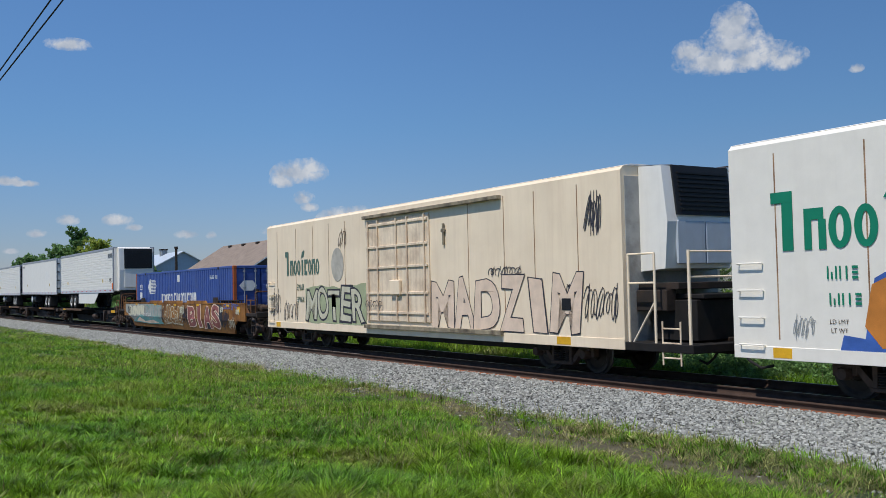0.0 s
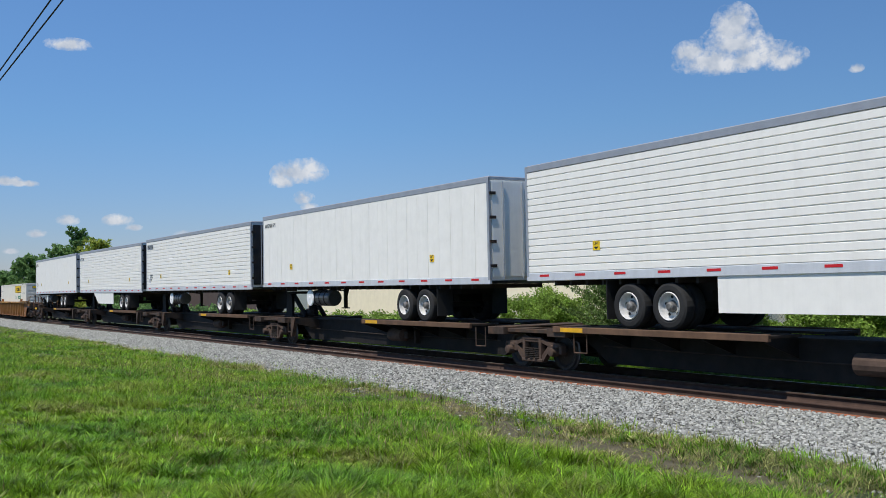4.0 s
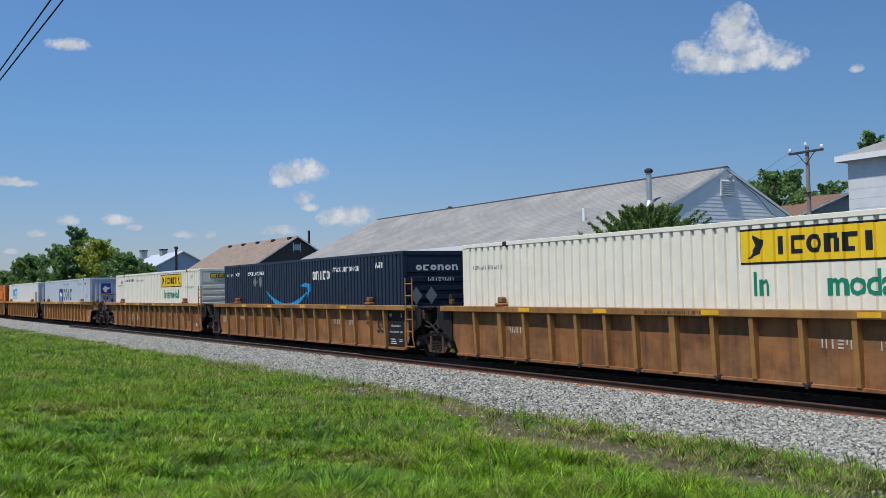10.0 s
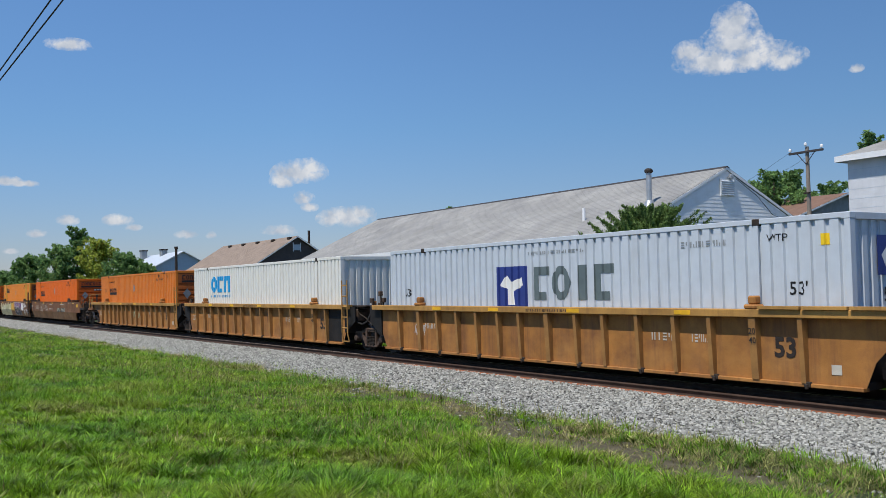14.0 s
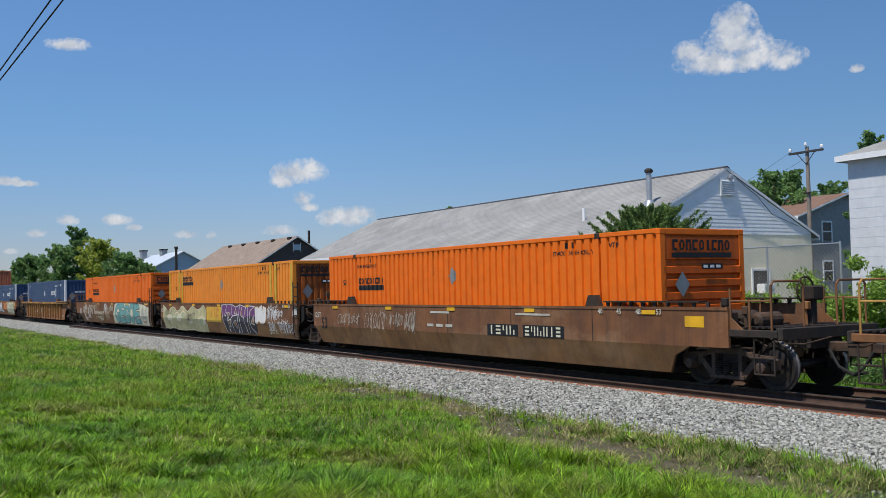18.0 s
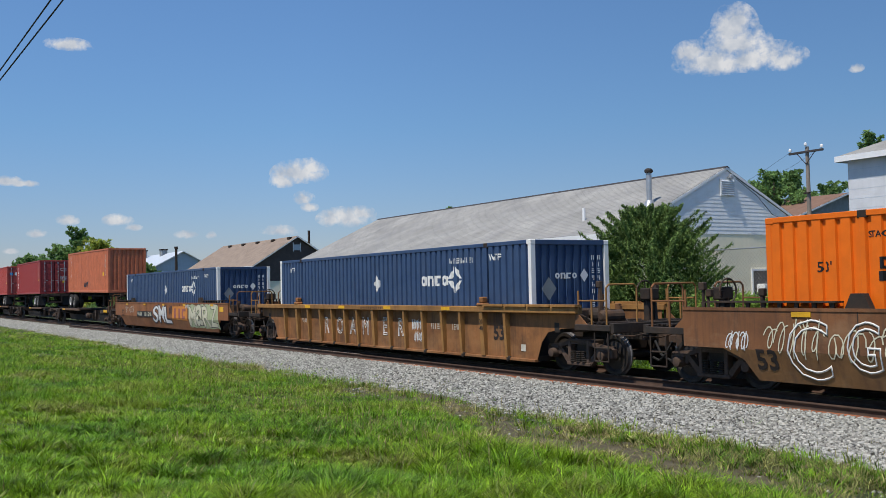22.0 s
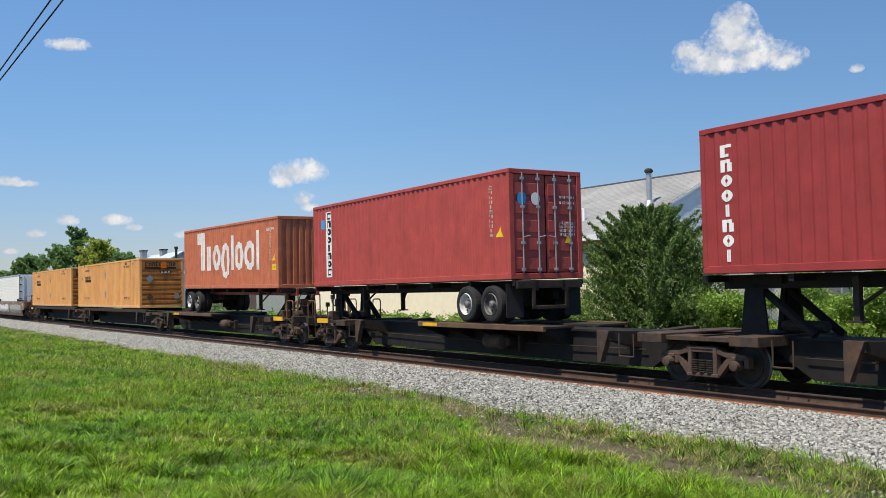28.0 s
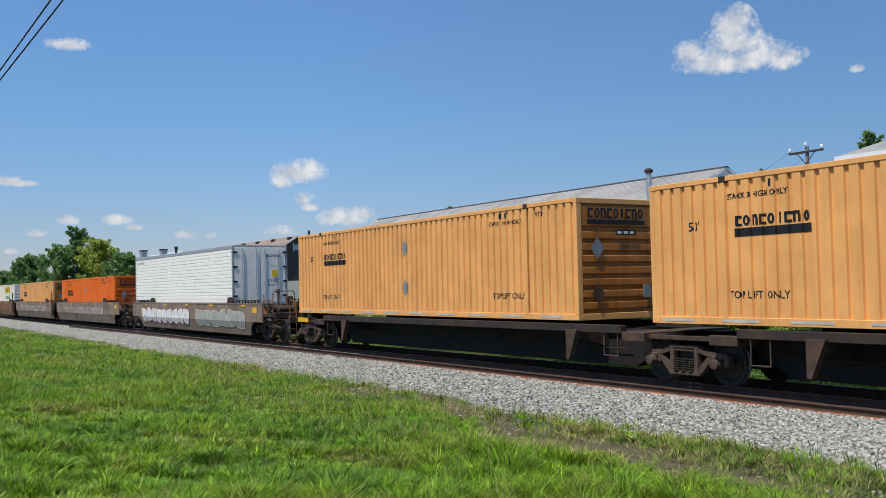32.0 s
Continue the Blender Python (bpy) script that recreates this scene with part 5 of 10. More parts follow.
def sideframe_mesh():
    """A cast side frame: arched top member, V-shaped bottom member, columns and two pedestals, with open windows."""
    bm = prism([(-1.16, 0.58), (-1.1, 0.66), (-0.55, 0.7), (-0.36, 0.79), (0.36, 0.79), (0.55, 0.7), (1.1, 0.66), (1.16, 0.58), (0.6, 0.6), (0.34, 0.68), (-0.34, 0.68), (-0.6, 0.6)], -0.08, 0.08)
    for sx in (-1, 1):
        prism([(sx * 0.78, 0.6), (sx * 0.64, 0.6), (sx * 0.28, 0.25), (sx * 0.42, 0.2)], -0.07, 0.07, "y", bm)
        boxes([(sx * 0.33 - 0.05, sx * 0.33 + 0.05, -0.1, 0.06, 0.2, 0.76)], 0.012, bm)
        boxes([(sx * 1.1 - 0.06, sx * 1.1 + 0.06, -0.08, 0.08, 0.4, 0.62), (sx * 0.72 - 0.05, sx * 0.72 + 0.05, -0.08, 0.08, 0.42, 0.62), (sx * 0.9 - 0.14, sx * 0.9 + 0.14, -0.1, 0.08, 0.545, 0.62)], 0.015, bm)
    boxes([(-0.42, 0.42, -0.11, 0.07, 0.18, 0.26), (-0.4, 0.4, -0.1, -0.02, 0.735, 0.8)], 0.015, bm)
    return bm


def wheelset_mesh():
    bm = lathe([(0.09, -0.98), (0.09, -0.84), (0.13, -0.83), (0.15, -0.79), (0.33, -0.765), (0.38, -0.8), (0.455, -0.8), (0.457, -0.72), (0.485, -0.70), (0.485, -0.67),
                (0.38, -0.67), (0.34, -0.72), (0.16, -0.7), (0.09, -0.66), (0.085, 0.66), (0.16, 0.7), (0.34, 0.72), (0.38, 0.67), (0.485, 0.67), (0.485, 0.70), (0.457, 0.72),
                (0.455, 0.8), (0.38, 0.8), (0.33, 0.765), (0.15, 0.79), (0.09, 0.84), (0.09, 0.98)], 28)
    for f in bm.faces:
        r = [math.hypot(v.co.x, v.co.z) for v in f.verts]
        if min(r) > 0.44 and max(r) < 0.49:
            f.material_index = 1
    return bm


def bogie(parent, x):
    t = part("bogie", shared("bolster", lambda: boxes([(-0.22, 0.22, -1.0, 1.0, 0.5, 0.78), (-0.3, 0.3, -0.35, 0.35, 0.6, 0.88), (-0.06, 0.06, -0.95, 0.95, 0.3, 0.4)], 0.02), "grimy_steel"), "grimy_steel", parent, "grimy cast steel bogie")
    t.location = (x, 0, 0)
    for sy in (-1, 1):
        s = part("side_frame", shared("side_frame", sideframe_mesh, "truck_rust"), "truck_rust", t)
        s.matrix_basis = pose(0, sy * 1.03, 0, 0, 0, 0 if sy < 0 else 180)
        for dx in (-0.2, 0.0, 0.2):
            p = part("spring", shared("springs", springs, "grimy_steel"), "grimy_steel", t)
            p.location = (dx, sy * 1.09, 0)
        for bx in (-0.89, 0.89):
            c = part("bearing_cap", shared("bearing", lambda: lathe([(0.05, -0.2), (0.1, -0.19), (0.115, -0.1), (0.115, 0.0)], 14), "truck_rust"), "truck_rust", t)
            c.matrix_basis = pose(bx, sy * 1.05, 0.457, 0, 0, 0 if sy < 0 else 180)
    for bx in (-0.89, 0.89):
        w = part("wheelset", shared("wheelset", wheelset_mesh, ["wheel_steel", "tread"]), "wheel_steel", t, "worn steel wheelset")
        w.location = (bx, 0, 0.457)
        WHEELSETS.append(w)
    return t


def springs():
    prof = []
    for j in range(6):
        prof += [(0.055, 0.26 + 0.046 * j), (0.088, 0.275 + 0.046 * j), (0.088, 0.29 + 0.046 * j)]
    return lathe(prof, 10, "z")


def coupler(parent, x, d):
    bm = boxes([(min(x, x + d * 0.75), max(x, x + d * 0.75), -0.09, 0.09, 0.74, 0.93), (min(x + d * 0.7, x + d * 0.98), max(x + d * 0.7, x + d * 0.98), -0.17, 0.15, 0.66, 1.0)], 0.02)
    part("coupler", bm, "truck_steel", parent)
    hose = bmesh.new()
    pts = [(x + d * 0.3, -0.4, 0.8), (x + d * 0.5, -0.42, 0.5), (x + d * 0.75, -0.35, 0.36), (x + d * 1.0, -0.3, 0.42)]
    for p, q in zip(pts, pts[1:]):
        rod(p, q, 0.028, 6, hose)
    part("air_hose", hose, "tyre", parent)


def ladder(parent, x, y, z0, z1, w=0.42, n=4, mat="grimy_steel", r=0.016, name="ladder"):
    bm = bmesh.new()
    for dx in (-w / 2, w / 2):
        rod((x + dx, y, z0), (x + dx, y, z1), r, 6, bm)
    for k in range(n):
        z = z0 + (z1 - z0) * (k + 0.5) / n
        rod((x - w / 2, y, z), (x + w / 2, y, z), r * 0.9, 6, bm)
    return part(name, bm, mat, parent)


def end_clutter(car, X, base, seed, lo=1.2):
    """Brake gear on an open car end: levers, pipes, a valve, a reservoir and stray uprights."""
    rnd = random.Random(seed)
    for k in range(4):
        px, py = base + 0.2 + 0.42 * k + rnd.uniform(-0.08, 0.08), rnd.uniform(-1.25, 0.9)
        top = lo + rnd.uniform(0.35, 0.95)
        bm = rod((X(px), py, lo - 0.1), (X(px + rnd.uniform(-0.08, 0.08)), py, top), rnd.choice((0.025, 0.035, 0.05)), 6)
        boxes([(X(px) - 0.07, X(px) + 0.07, py - 0.06, py + 0.06, top - 0.1, top + 0.06)], 0.015, bm)
        part("brake_lever", bm, rnd.choice(("grimy_steel", "truck_steel", "well_rust")), car)
    for k in range(3):
        y = -1.2 + 0.45 * k + rnd.uniform(-0.1, 0.1)
        z = lo + rnd.uniform(-0.05, 0.3)
        part("brake_pipe", pipe_run([(X(base - 0.2), y, z), (X(base + 0.5), y - 0.05, z + 0.08), (X(base + 0.9), y + 0.1, z - 0.12), (X(base + 1.5), y, z - 0.35)], 0.022), "grimy_steel", car)
    part("valve", boxes([(min(X(base + 0.35), X(base + 0.62)), max(X(base + 0.35), X(base + 0.62)), -1.2, -0.85, lo, lo + 0.33), (min(X(base + 0.4), X(base + 0.52)), max(X(base + 0.4), X(base + 0.52)), -1.28, -1.18, lo + 0.06, lo + 0.2)], 0.03), "truck_steel", car)
    part("reservoir", lathe([(0.08, -0.34), (0.15, -0.3), (0.15, 0.3), (0.08, 0.34)], 14, "y", None, (X(base + 1.05), -0.55, lo + 0.16)), "truck_steel", car)


def well_end(car, d, kind, sheet, chord):
    """The end of a well car; d: +1 front, -1 rear; kind c: coupler end over its own bogie, a: jointed end."""
    X = lambda v: d * v
    o = lambda a, b: (min(d * a, d * b), max(d * a, d * b))
    part("bulkhead", boxes([(*o(8.13, 8.2), -1.29, 1.29, 0.3, 1.4)]), "black_steel", car, "black end bulkhead of the well")
    if kind == "c":
        part("end_platform", boxes([(*o(8.6, 11.1), -0.42, 0.42, 0.8, 1.12), (*o(9.0, 9.2), -1.35, 1.35, 0.95, 1.2), (*o(10.0, 10.12), -1.35, 1.35, 1.0, 1.2), (*o(11.05, 11.2), -1.45, 1.45, 1.0, 1.22)], 0.012), "grimy_steel", car, "grimy open end frame")
        for sy in (-1, 1):
            part("end_sill", boxes([(*o(9.9, 11.1), *sorted((sy * 1.48, sy * 1.38)), 1.04, 1.18)], 0.012), "well_worn" if sheet == "well_ochre" else "grimy_steel", car)
            part("gusset", prism([(X(9.9), 1.18), (X(9.9), 1.5), (X(10.3), 1.18)], *sorted((sy * 1.45, sy * 1.42))), "well_worn", car)
        for sy in (-1, 1):
            paint = {"well_ochre": "well_gold", "well_rust": "well_tan"}.get(sheet, "well_worn")
            for px, top in ((10.0, 1.95), (10.45, 1.75)):
                part("stanchion", rod((X(px), sy * 1.42, 1.15), (X(px), sy * 1.42, top), 0.024, 6), paint, car)
            part("grab_bar", rod((X(10.0), sy * 1.42, 1.72), (X(10.95), sy * 1.42, 1.72), 0.018, 6), paint, car)
            part("handrail", pipe_run([(X(10.95), sy * 1.42, 1.15), (X(10.95), sy * 1.42, 2.0), (X(10.95), sy * 1.34, 2.08), (X(10.95), sy * 0.58, 2.08), (X(10.95), sy * 0.5, 2.0), (X(10.95), sy * 0.5, 1.2)], 0.022), paint, car, "worn handrail")
            st = bmesh.new()
            for px in (10.55, 11.0):
                rod((X(px), sy * 1.44, 0.35), (X(px), sy * 1.44, 1.0), 0.018, 6, st)
            for z in (0.36, 0.66):
                rod((X(10.55), sy * 1.44, z), (X(11.0), sy * 1.44, z), 0.018, 6, st)
            part("step", st, "grimy_steel", car)
        hoop = [(X(10.4), 0.3 + 0.26 * math.cos(math.pi * k / 8), 1.9 + 0.26 * math.sin(math.pi * k / 8)) for k in range(17)]
        wheel = pipe_run(hoop, 0.02)
        for k in range(4):
            rod((X(10.42), 0.3, 1.9), hoop[4 * k], 0.013, 5, wheel)
        part("brake_wheel", wheel, "truck_steel", car, "spoked hand brake wheel")
        part("brake_stand", boxes([(*o(10.42, 10.6), 0.2, 0.4, 1.12, 1.98), (*o(10.4, 10.7), 0.12, 0.48, 1.7, 1.98)], 0.03), "grimy_steel", car)
        part("brake_cylinder", lathe([(0.1, -0.4), (0.17, -0.36), (0.17, 0.3), (0.08, 0.38)], 14, "x", None, (X(9.6), -0.62, 1.36)), "grimy_steel", car)
        part("walkway_grating", boxes([(*o(10.2 + 0.14 * k, 10.26 + 0.14 * k), -1.3, 1.3, 1.2, 1.225) for k in range(6)]), "grimy_steel", car)
        end_clutter(car, X, 9.1, int(d * 7 + len(sheet) * 13 + len(car.name)), 1.18)
        part("uncoupling_lever", pipe_run([(X(11.22), -1.42, 0.95), (X(11.25), -0.9, 0.92), (X(11.3), -0.2, 1.02)], 0.016), "truck_steel", car)
        bogie(car, X(9.6))
        coupler(car, X(11.1), d)
    else:
        part("end_platform", boxes([(*o(8.5, 9.55), -0.5, 0.5, 0.78, 1.05), (*o(8.42, 8.55), -1.28, 1.28, 0.6, 1.5)], 0.012), "grimy_steel", car, "grimy jointed end frame")
        part("joint_pin", boxes([(*o(9.2, 9.8), -0.25, 0.25, 0.7, 0.98)], 0.03), "truck_steel", car)
        for sy in (-1, 1):
            a, b = sorted((sy * 1.4, sy * 1.36))
            part("end_gusset", prism([(X(8.55), 0.62), (X(9.3), 1.0), (X(9.3), 1.5), (X(8.55), 1.5)], a, b), "black_steel", car)
            if d > 0:
                paint = "grimy_steel" if chord == sheet else chord
                ladder(car, X(8.85), sy * 1.55, 0.62, 2.4, 0.4, 5, paint, 0.024)
                part("ladder_step", pipe_run([(X(8.65), sy * 1.55, 0.62), (X(8.63), sy * 1.5, 0.34), (X(9.07), sy * 1.5, 0.34), (X(9.05), sy * 1.55, 0.62)], 0.022), paint, car)
        part("brake_stand", boxes([(*o(8.75, 9.1), -1.2, -0.7, 1.1, 1.42)], 0.03), "truck_steel", car)
        part("air_hose", pipe_run([(X(8.9), -1.2, 1.25), (X(9.2), -1.25, 0.98), (X(9.5), -1.22, 0.92), (X(9.72), -1.15, 1.02), (X(9.8), -1.05, 1.3)], 0.03), "tyre", car)
        end_clutter(car, X, 8.5, int(d * 5 + len(sheet) * 11 + len(car.name)), 1.02)
        part("end_walkway", boxes([(*o(8.5, 9.7), -1.2, -0.72, 1.5, 1.54)] + [(*o(8.5 + 0.2 * k, 8.53 + 0.2 * k), -1.2, -0.72, 1.44, 1.5) for k in range(6)]), "grimy_steel", car)


def well_posts():
    return [-7.3, -6.13, -5.1, -4.07, -3.1, -2.1, -1.18, -0.06, 1.0, 1.95, 3.03, 4.1, 5.05, 6.1, 7.15]


def ribbed_well(label, front, rear, rear_bogie, sheet="well_rust", chord="well_tan"):
    car = thing("well_car", label, "well car", "well cars of the train")
    pm = "well_tan" if chord == "well_gold" else chord
    pts = [(-8.3, 0.24), (8.3, 0.24)]
    pts += [(8.5, 0.7), (8.75, 0.95), (9.3, 1.05), (9.9, 1.08), (9.9, 1.45)] if front == "c" else [(8.75, 1.0), (8.8, 1.45)]
    pts += [(-9.9, 1.45), (-9.9, 1.08), (-9.3, 1.05), (-8.75, 0.95), (-8.5, 0.7)] if rear == "c" else [(-8.8, 1.45), (-8.75, 1.0)]
    x1, x0 = (10.0 if front == "c" else 8.95), (-10.0 if rear == "c" else -8.95)
    for sy in (-1, 1):
        a, b = sorted((sy * 1.33, sy * 1.345))
        part("side_sheet", prism(pts, a, b), sheet, car, "rust-stained brown side sheet")
        a, b = sorted((sy * 1.3, sy * 1.53))
        part("top_chord", boxes([(x0, x1, a, b, 1.42, 1.57)], 0.012), chord, car, "worn yellow-brown top chord")
        a, b = sorted((sy * 1.25, sy * 1.42))
        part("bottom_sill", boxes([(-8.3, 8.3, a, b, 0.2, 0.27)], 0.01), sheet, car)
        for k, px in enumerate(well_posts()):
            wide = 0.08 if k in (1, 7, 13) else 0.05
            q = part("post", shared(("post_w_" if wide > 0.05 else "post_") + pm, lambda: prism([(-1.345, 0.26), (-1.345, 1.42), (-1.51, 1.42), (-1.44, 0.27)], -wide, wide, "x"), pm), pm, car)
            q.matrix_basis = pose(px, 0, 0, 0, 0, 0 if sy < 0 else 180)
            if sy < 0 and k % 2 == 0:
                part("hook", shared("hook", lambda: boxes([(-0.07, 0.07, -1.44, -1.37, 0.2, 0.3), (-0.03, 0.03, -1.47, -1.42, 0.17, 0.26)], 0.01), "grimy_steel"), "grimy_steel", car).location = (px + 0.06, 0, 0)
        for px in (-6.1, 6.1):
            g = part("container_guide", boxes([(px - 0.16, px + 0.16, *sorted((sy * 1.3, sy * 1.54)), 1.57, 1.66), (px - 0.09, px + 0.09, *sorted((sy * 1.31, sy * 1.5)), 1.66, 1.82)], 0.03), sheet, car)
        for px in (-5.0, -2.2, 1.0, 4.4):
            part("reflector", boxes([(px - 0.22, px + 0.22, *sorted((sy * 1.53, sy * 1.536)), 1.45, 1.54)]), "safety_yellow", car, "yellow reflective strip")
        if front == "c":
            part("walk_board", boxes([(6.3 + 0.95 * k, 7.2 + 0.95 * k, *sorted((sy * 1.36, sy * 1.58)), 1.575, 1.63) for k in range(4)]), chord, car)
    part("well_floor", boxes([(-8.3, 8.3, -1.3, -0.9, 0.22, 0.34), (-8.3, 8.3, 0.9, 1.3, 0.22, 0.34)] + [(k - 0.15, k + 0.15, -0.9, 0.9, 0.2, 0.32) for k in (-8, -6.1, -3, 0, 3, 6.1, 8)]), "grimy_steel", car)
    well_end(car, 1, front, sheet, chord)
    well_end(car, -1, rear, sheet, chord)
    if rear_bogie:
        bogie(car, -9.82)
    return car


CREASE, CREASE_IN = 0.82, 0.31


def smooth_well(label, front, rear, rear_bogie, sheet="well_brown"):
    car = thing("well_car", label, "well car", "well cars of the train")
    x1, x0 = (10.0 if front == "c" else 9.0), (-10.0 if rear == "c" else -9.0)
    lo1, lo0 = (8.3 if front == "c" else 8.6), (-8.3 if rear == "c" else -8.6)
    for sy in (-1, 1):
        a, b = sorted((sy * 1.44, sy * 1.5))
        fr = [(8.55, 0.62), (9.0, CREASE)] if front == "c" else [(8.75, 0.6), (8.9, CREASE)]
        rr = [(-9.0, CREASE), (-8.55, 0.62)] if rear == "c" else [(-8.9, CREASE), (-8.75, 0.6)]
        part("side_sheet", prism([(x0, CREASE), (x1, CREASE), (x1, 1.59), (x0, 1.59)], a, b), sheet, car, "graffiti-marked side sheet")
        low = prism([(lo0, 0.24), (lo1, 0.24)] + fr + rr, a, b)
        for v in low.verts:
            v.co.y -= sy * CREASE_IN * (CREASE - v.co.z)
        # Brown cars take the lighter copy, which has the light painted in.
        part("lower_sheet", low, "well_lower" if sheet == "well_brown" else sheet, car, "lower side sheet leaning inwards")
        a, b = sorted((sy * 1.5, sy * 1.515))
        part("rub_strip", boxes([(x0, x1, a, b, 1.54, 1.6)]), sheet, car)
        for px in (-6.1, 6.1):
            part("container_guide", prism([(px - 0.24, 1.59), (px + 0.24, 1.59), (px + 0.12, 1.85), (px - 0.12, 1.85)], *sorted((sy * 1.36, sy * 1.5))), "grimy_steel", car)
        for px in (-7.2, -3.4, 0.2, 3.8, 7.9):
            part("reflector", boxes([(px - 0.2, px + 0.2, *sorted((sy * 1.515, sy * 1.521)), 1.44, 1.53)]), "safety_yellow", car, "yellow reflective strip")
        if front == "c":
            part("reflector", boxes([(8.9, 9.4, *sorted((sy * 1.5, sy * 1.506)), 1.2, 1.42)]), "safety_yellow", car, "yellow reflective strip")
            part("walk_board", boxes([(6.5 + 0.95 * k, 7.4 + 0.95 * k, *sorted((sy * 1.28, sy * 1.52)), 1.69, 1.72) for k in range(3)]), "grimy_steel", car)
        for k in range(9):
            px = 6.6 + 0.36 * k
            part("walk_bracket", shared("walk_bracket", lambda: prism([(-0.05, 0.0), (0.05, 0.0), (0.03, -0.13), (-0.03, -0.13)], -0.02, 0.02), "grimy_steel"), "grimy_steel", car).location = (px, sy * 1.46, 1.7)
            part("walk_bracket", shared("walk_bracket", lambda: None, "grimy_steel"), "grimy_steel", car).location = (-px, sy * 1.46, 1.7)
        part("walk_board", boxes([(-9.4, -6.5, *sorted((sy * 1.28, sy * 1.52)), 1.69, 1.72)]), "grimy_steel", car)
        part("seam", boxes([(k - 0.01, k + 0.01, *sorted((sy * 1.5, sy * 1.505)), CREASE, 1.54) for k in (-6.1, -3.0, 0.0, 3.0, 6.1)]), "grimy_steel", car)
    part("well_floor", boxes([(-8.3, 8.3, -1.3, -0.9, 0.24, 0.34), (-8.3, 8.3, 0.9, 1.3, 0.24, 0.34)] + [(k - 0.15, k + 0.15, -0.9, 0.9, 0.2, 0.32) for k in (-8, -6.1, -3, 0, 3, 6.1, 8)]), "grimy_steel", car)
    well_end(car, 1, front, sheet, sheet)
    well_end(car, -1, rear, sheet, sheet)
    if rear_bogie:
        bogie(car, -9.82)
    return car


def spine_unit(label, L, front, rear, deck, hitch=None, boxes_on=False):
    """A spine car unit of length L between bogies; deck: (x0, x1) of the wheel deck; hitch: x of the trailer stand."""
    car = thing("spine_car", label, "spine car", "spine cars of the train")
    h = L / 2
    part("centre_sill", prism([(-h + 0.4, 0.95), (-h + 0.4, 0.7), (-h + 1.35, 0.66), (-h + 2.1, 0.2), (h - 2.1, 0.2), (h - 1.35, 0.66), (h - 0.4, 0.7), (h - 0.4, 0.95)], -0.42, 0.42), "black_steel", car, "black steel centre sill")
    part("sill_flange", boxes([(-h + 0.3, h - 0.3, -0.5, 0.5, 0.95, 1.0)]), "black_steel", car)
    for sy in (-1, 1):
        a, b = sorted((sy * 0.42, sy * 1.36))
        if deck:
            part("wheel_deck", boxes([(deck[0], deck[1], a, b, 1.02, 1.07)]), "grimy_steel", car)
            a, b = sorted((sy * 1.3, sy * 1.4))
            part("deck_edge", boxes([(deck[0], deck[1], a, b, 0.96, 1.1)], 0.01), "deck_rust", car, "rusty brown deck edge")
            part("reflector", boxes([(deck[0] + 0.3, deck[0] + 1.1, *sorted((sy * 1.4, sy * 1.405)), 0.98, 1.08)]), "safety_yellow", car, "worn yellow reflective strip")
            n = int((deck[1] - deck[0]) / 1.4)
            for k in range(n + 1):
                px = deck[0] + 0.1 + (deck[1] - deck[0] - 0.2) * k / n
                part("deck_bracket", prism([(sy * 0.42, 0.6), (sy * 0.42, 1.02), (sy * 1.34, 1.02), (sy * 1.34, 0.93)], px - 0.02, px + 0.02, "x"), "black_steel", car)
        for px in (-6.1 + 0.2, 6.1):
            if boxes_on or not deck or not (deck[0] < px < deck[1]):
                g = part("support_arm", prism([(sy * 0.42, 0.62), (sy * 0.42, 1.0), (sy * 1.38, 1.05), (sy * 1.38, 0.86)], px - 0.18, px + 0.18, "x"), "grimy_steel", car)
                part("pedestal", prism([(px - 0.2, 0.35), (px - 0.1, 0.35), (px + 0.2, 1.05), (px - 0.2, 1.05)], *sorted((sy * 1.3, sy * 1.44))), "truck_steel", car)
        if boxes_on:
            a, b = sorted((sy * 1.2, sy * 1.36))
            part("side_sill", boxes([(-h + 1.6, h - 1.6, a, b, 1.0, 1.18)], 0.01), "grimy_steel", car)
        for px in (-h + 1.9, h - 2.2):
            part("step", pipe_run([(px, sy * 1.32, 1.0), (px, sy * 1.32, 0.5), (px + 0.45, sy * 1.32, 0.5), (px + 0.45, sy * 1.32, 1.0)], 0.018, None, 5), "truck_steel", car)
    if not boxes_on:
        part("reservoir", lathe([(0.1, -0.45), (0.2, -0.4), (0.2, 0.4), (0.1, 0.45)], 14, "x", None, (1.0, -0.75, 0.6)), "truck_rust", car, "dull brown air reservoir")
        part("valve", boxes([(1.52, 1.75, -0.85, -0.6, 0.5, 0.72), (1.9, 1.98, -0.7, -0.5, 0.35, 0.8)], 0.03), "grimy_steel", car)
    part("brake_rod", pipe_run([(-h + 2.0, -0.5, 0.62), (-0.4, -0.52, 0.56), (h - 2.2, -0.5, 0.6)], 0.014), "grimy_steel", car)
    if hitch is not None:
        bm = boxes([(hitch - 0.45, hitch + 0.45, -0.5, 0.5, 1.95, 2.05), (hitch - 0.5, hitch + 0.5, -0.6, 0.6, 1.0, 1.08)], 0.02)
        for sy in (-0.4, 0.4):
            rod((hitch - 0.1, sy, 1.05), (hitch, sy, 1.97), 0.07, 6, bm)
            rod((hitch + (1.25 if hitch < 0 else -1.25), sy, 1.05), (hitch + 0.1, sy, 1.9), 0.09, 6, bm)
        part("hitch_stand", bm, "black_steel", car, "black trailer hitch stand")
        k = 1 if hitch < 0 else -1
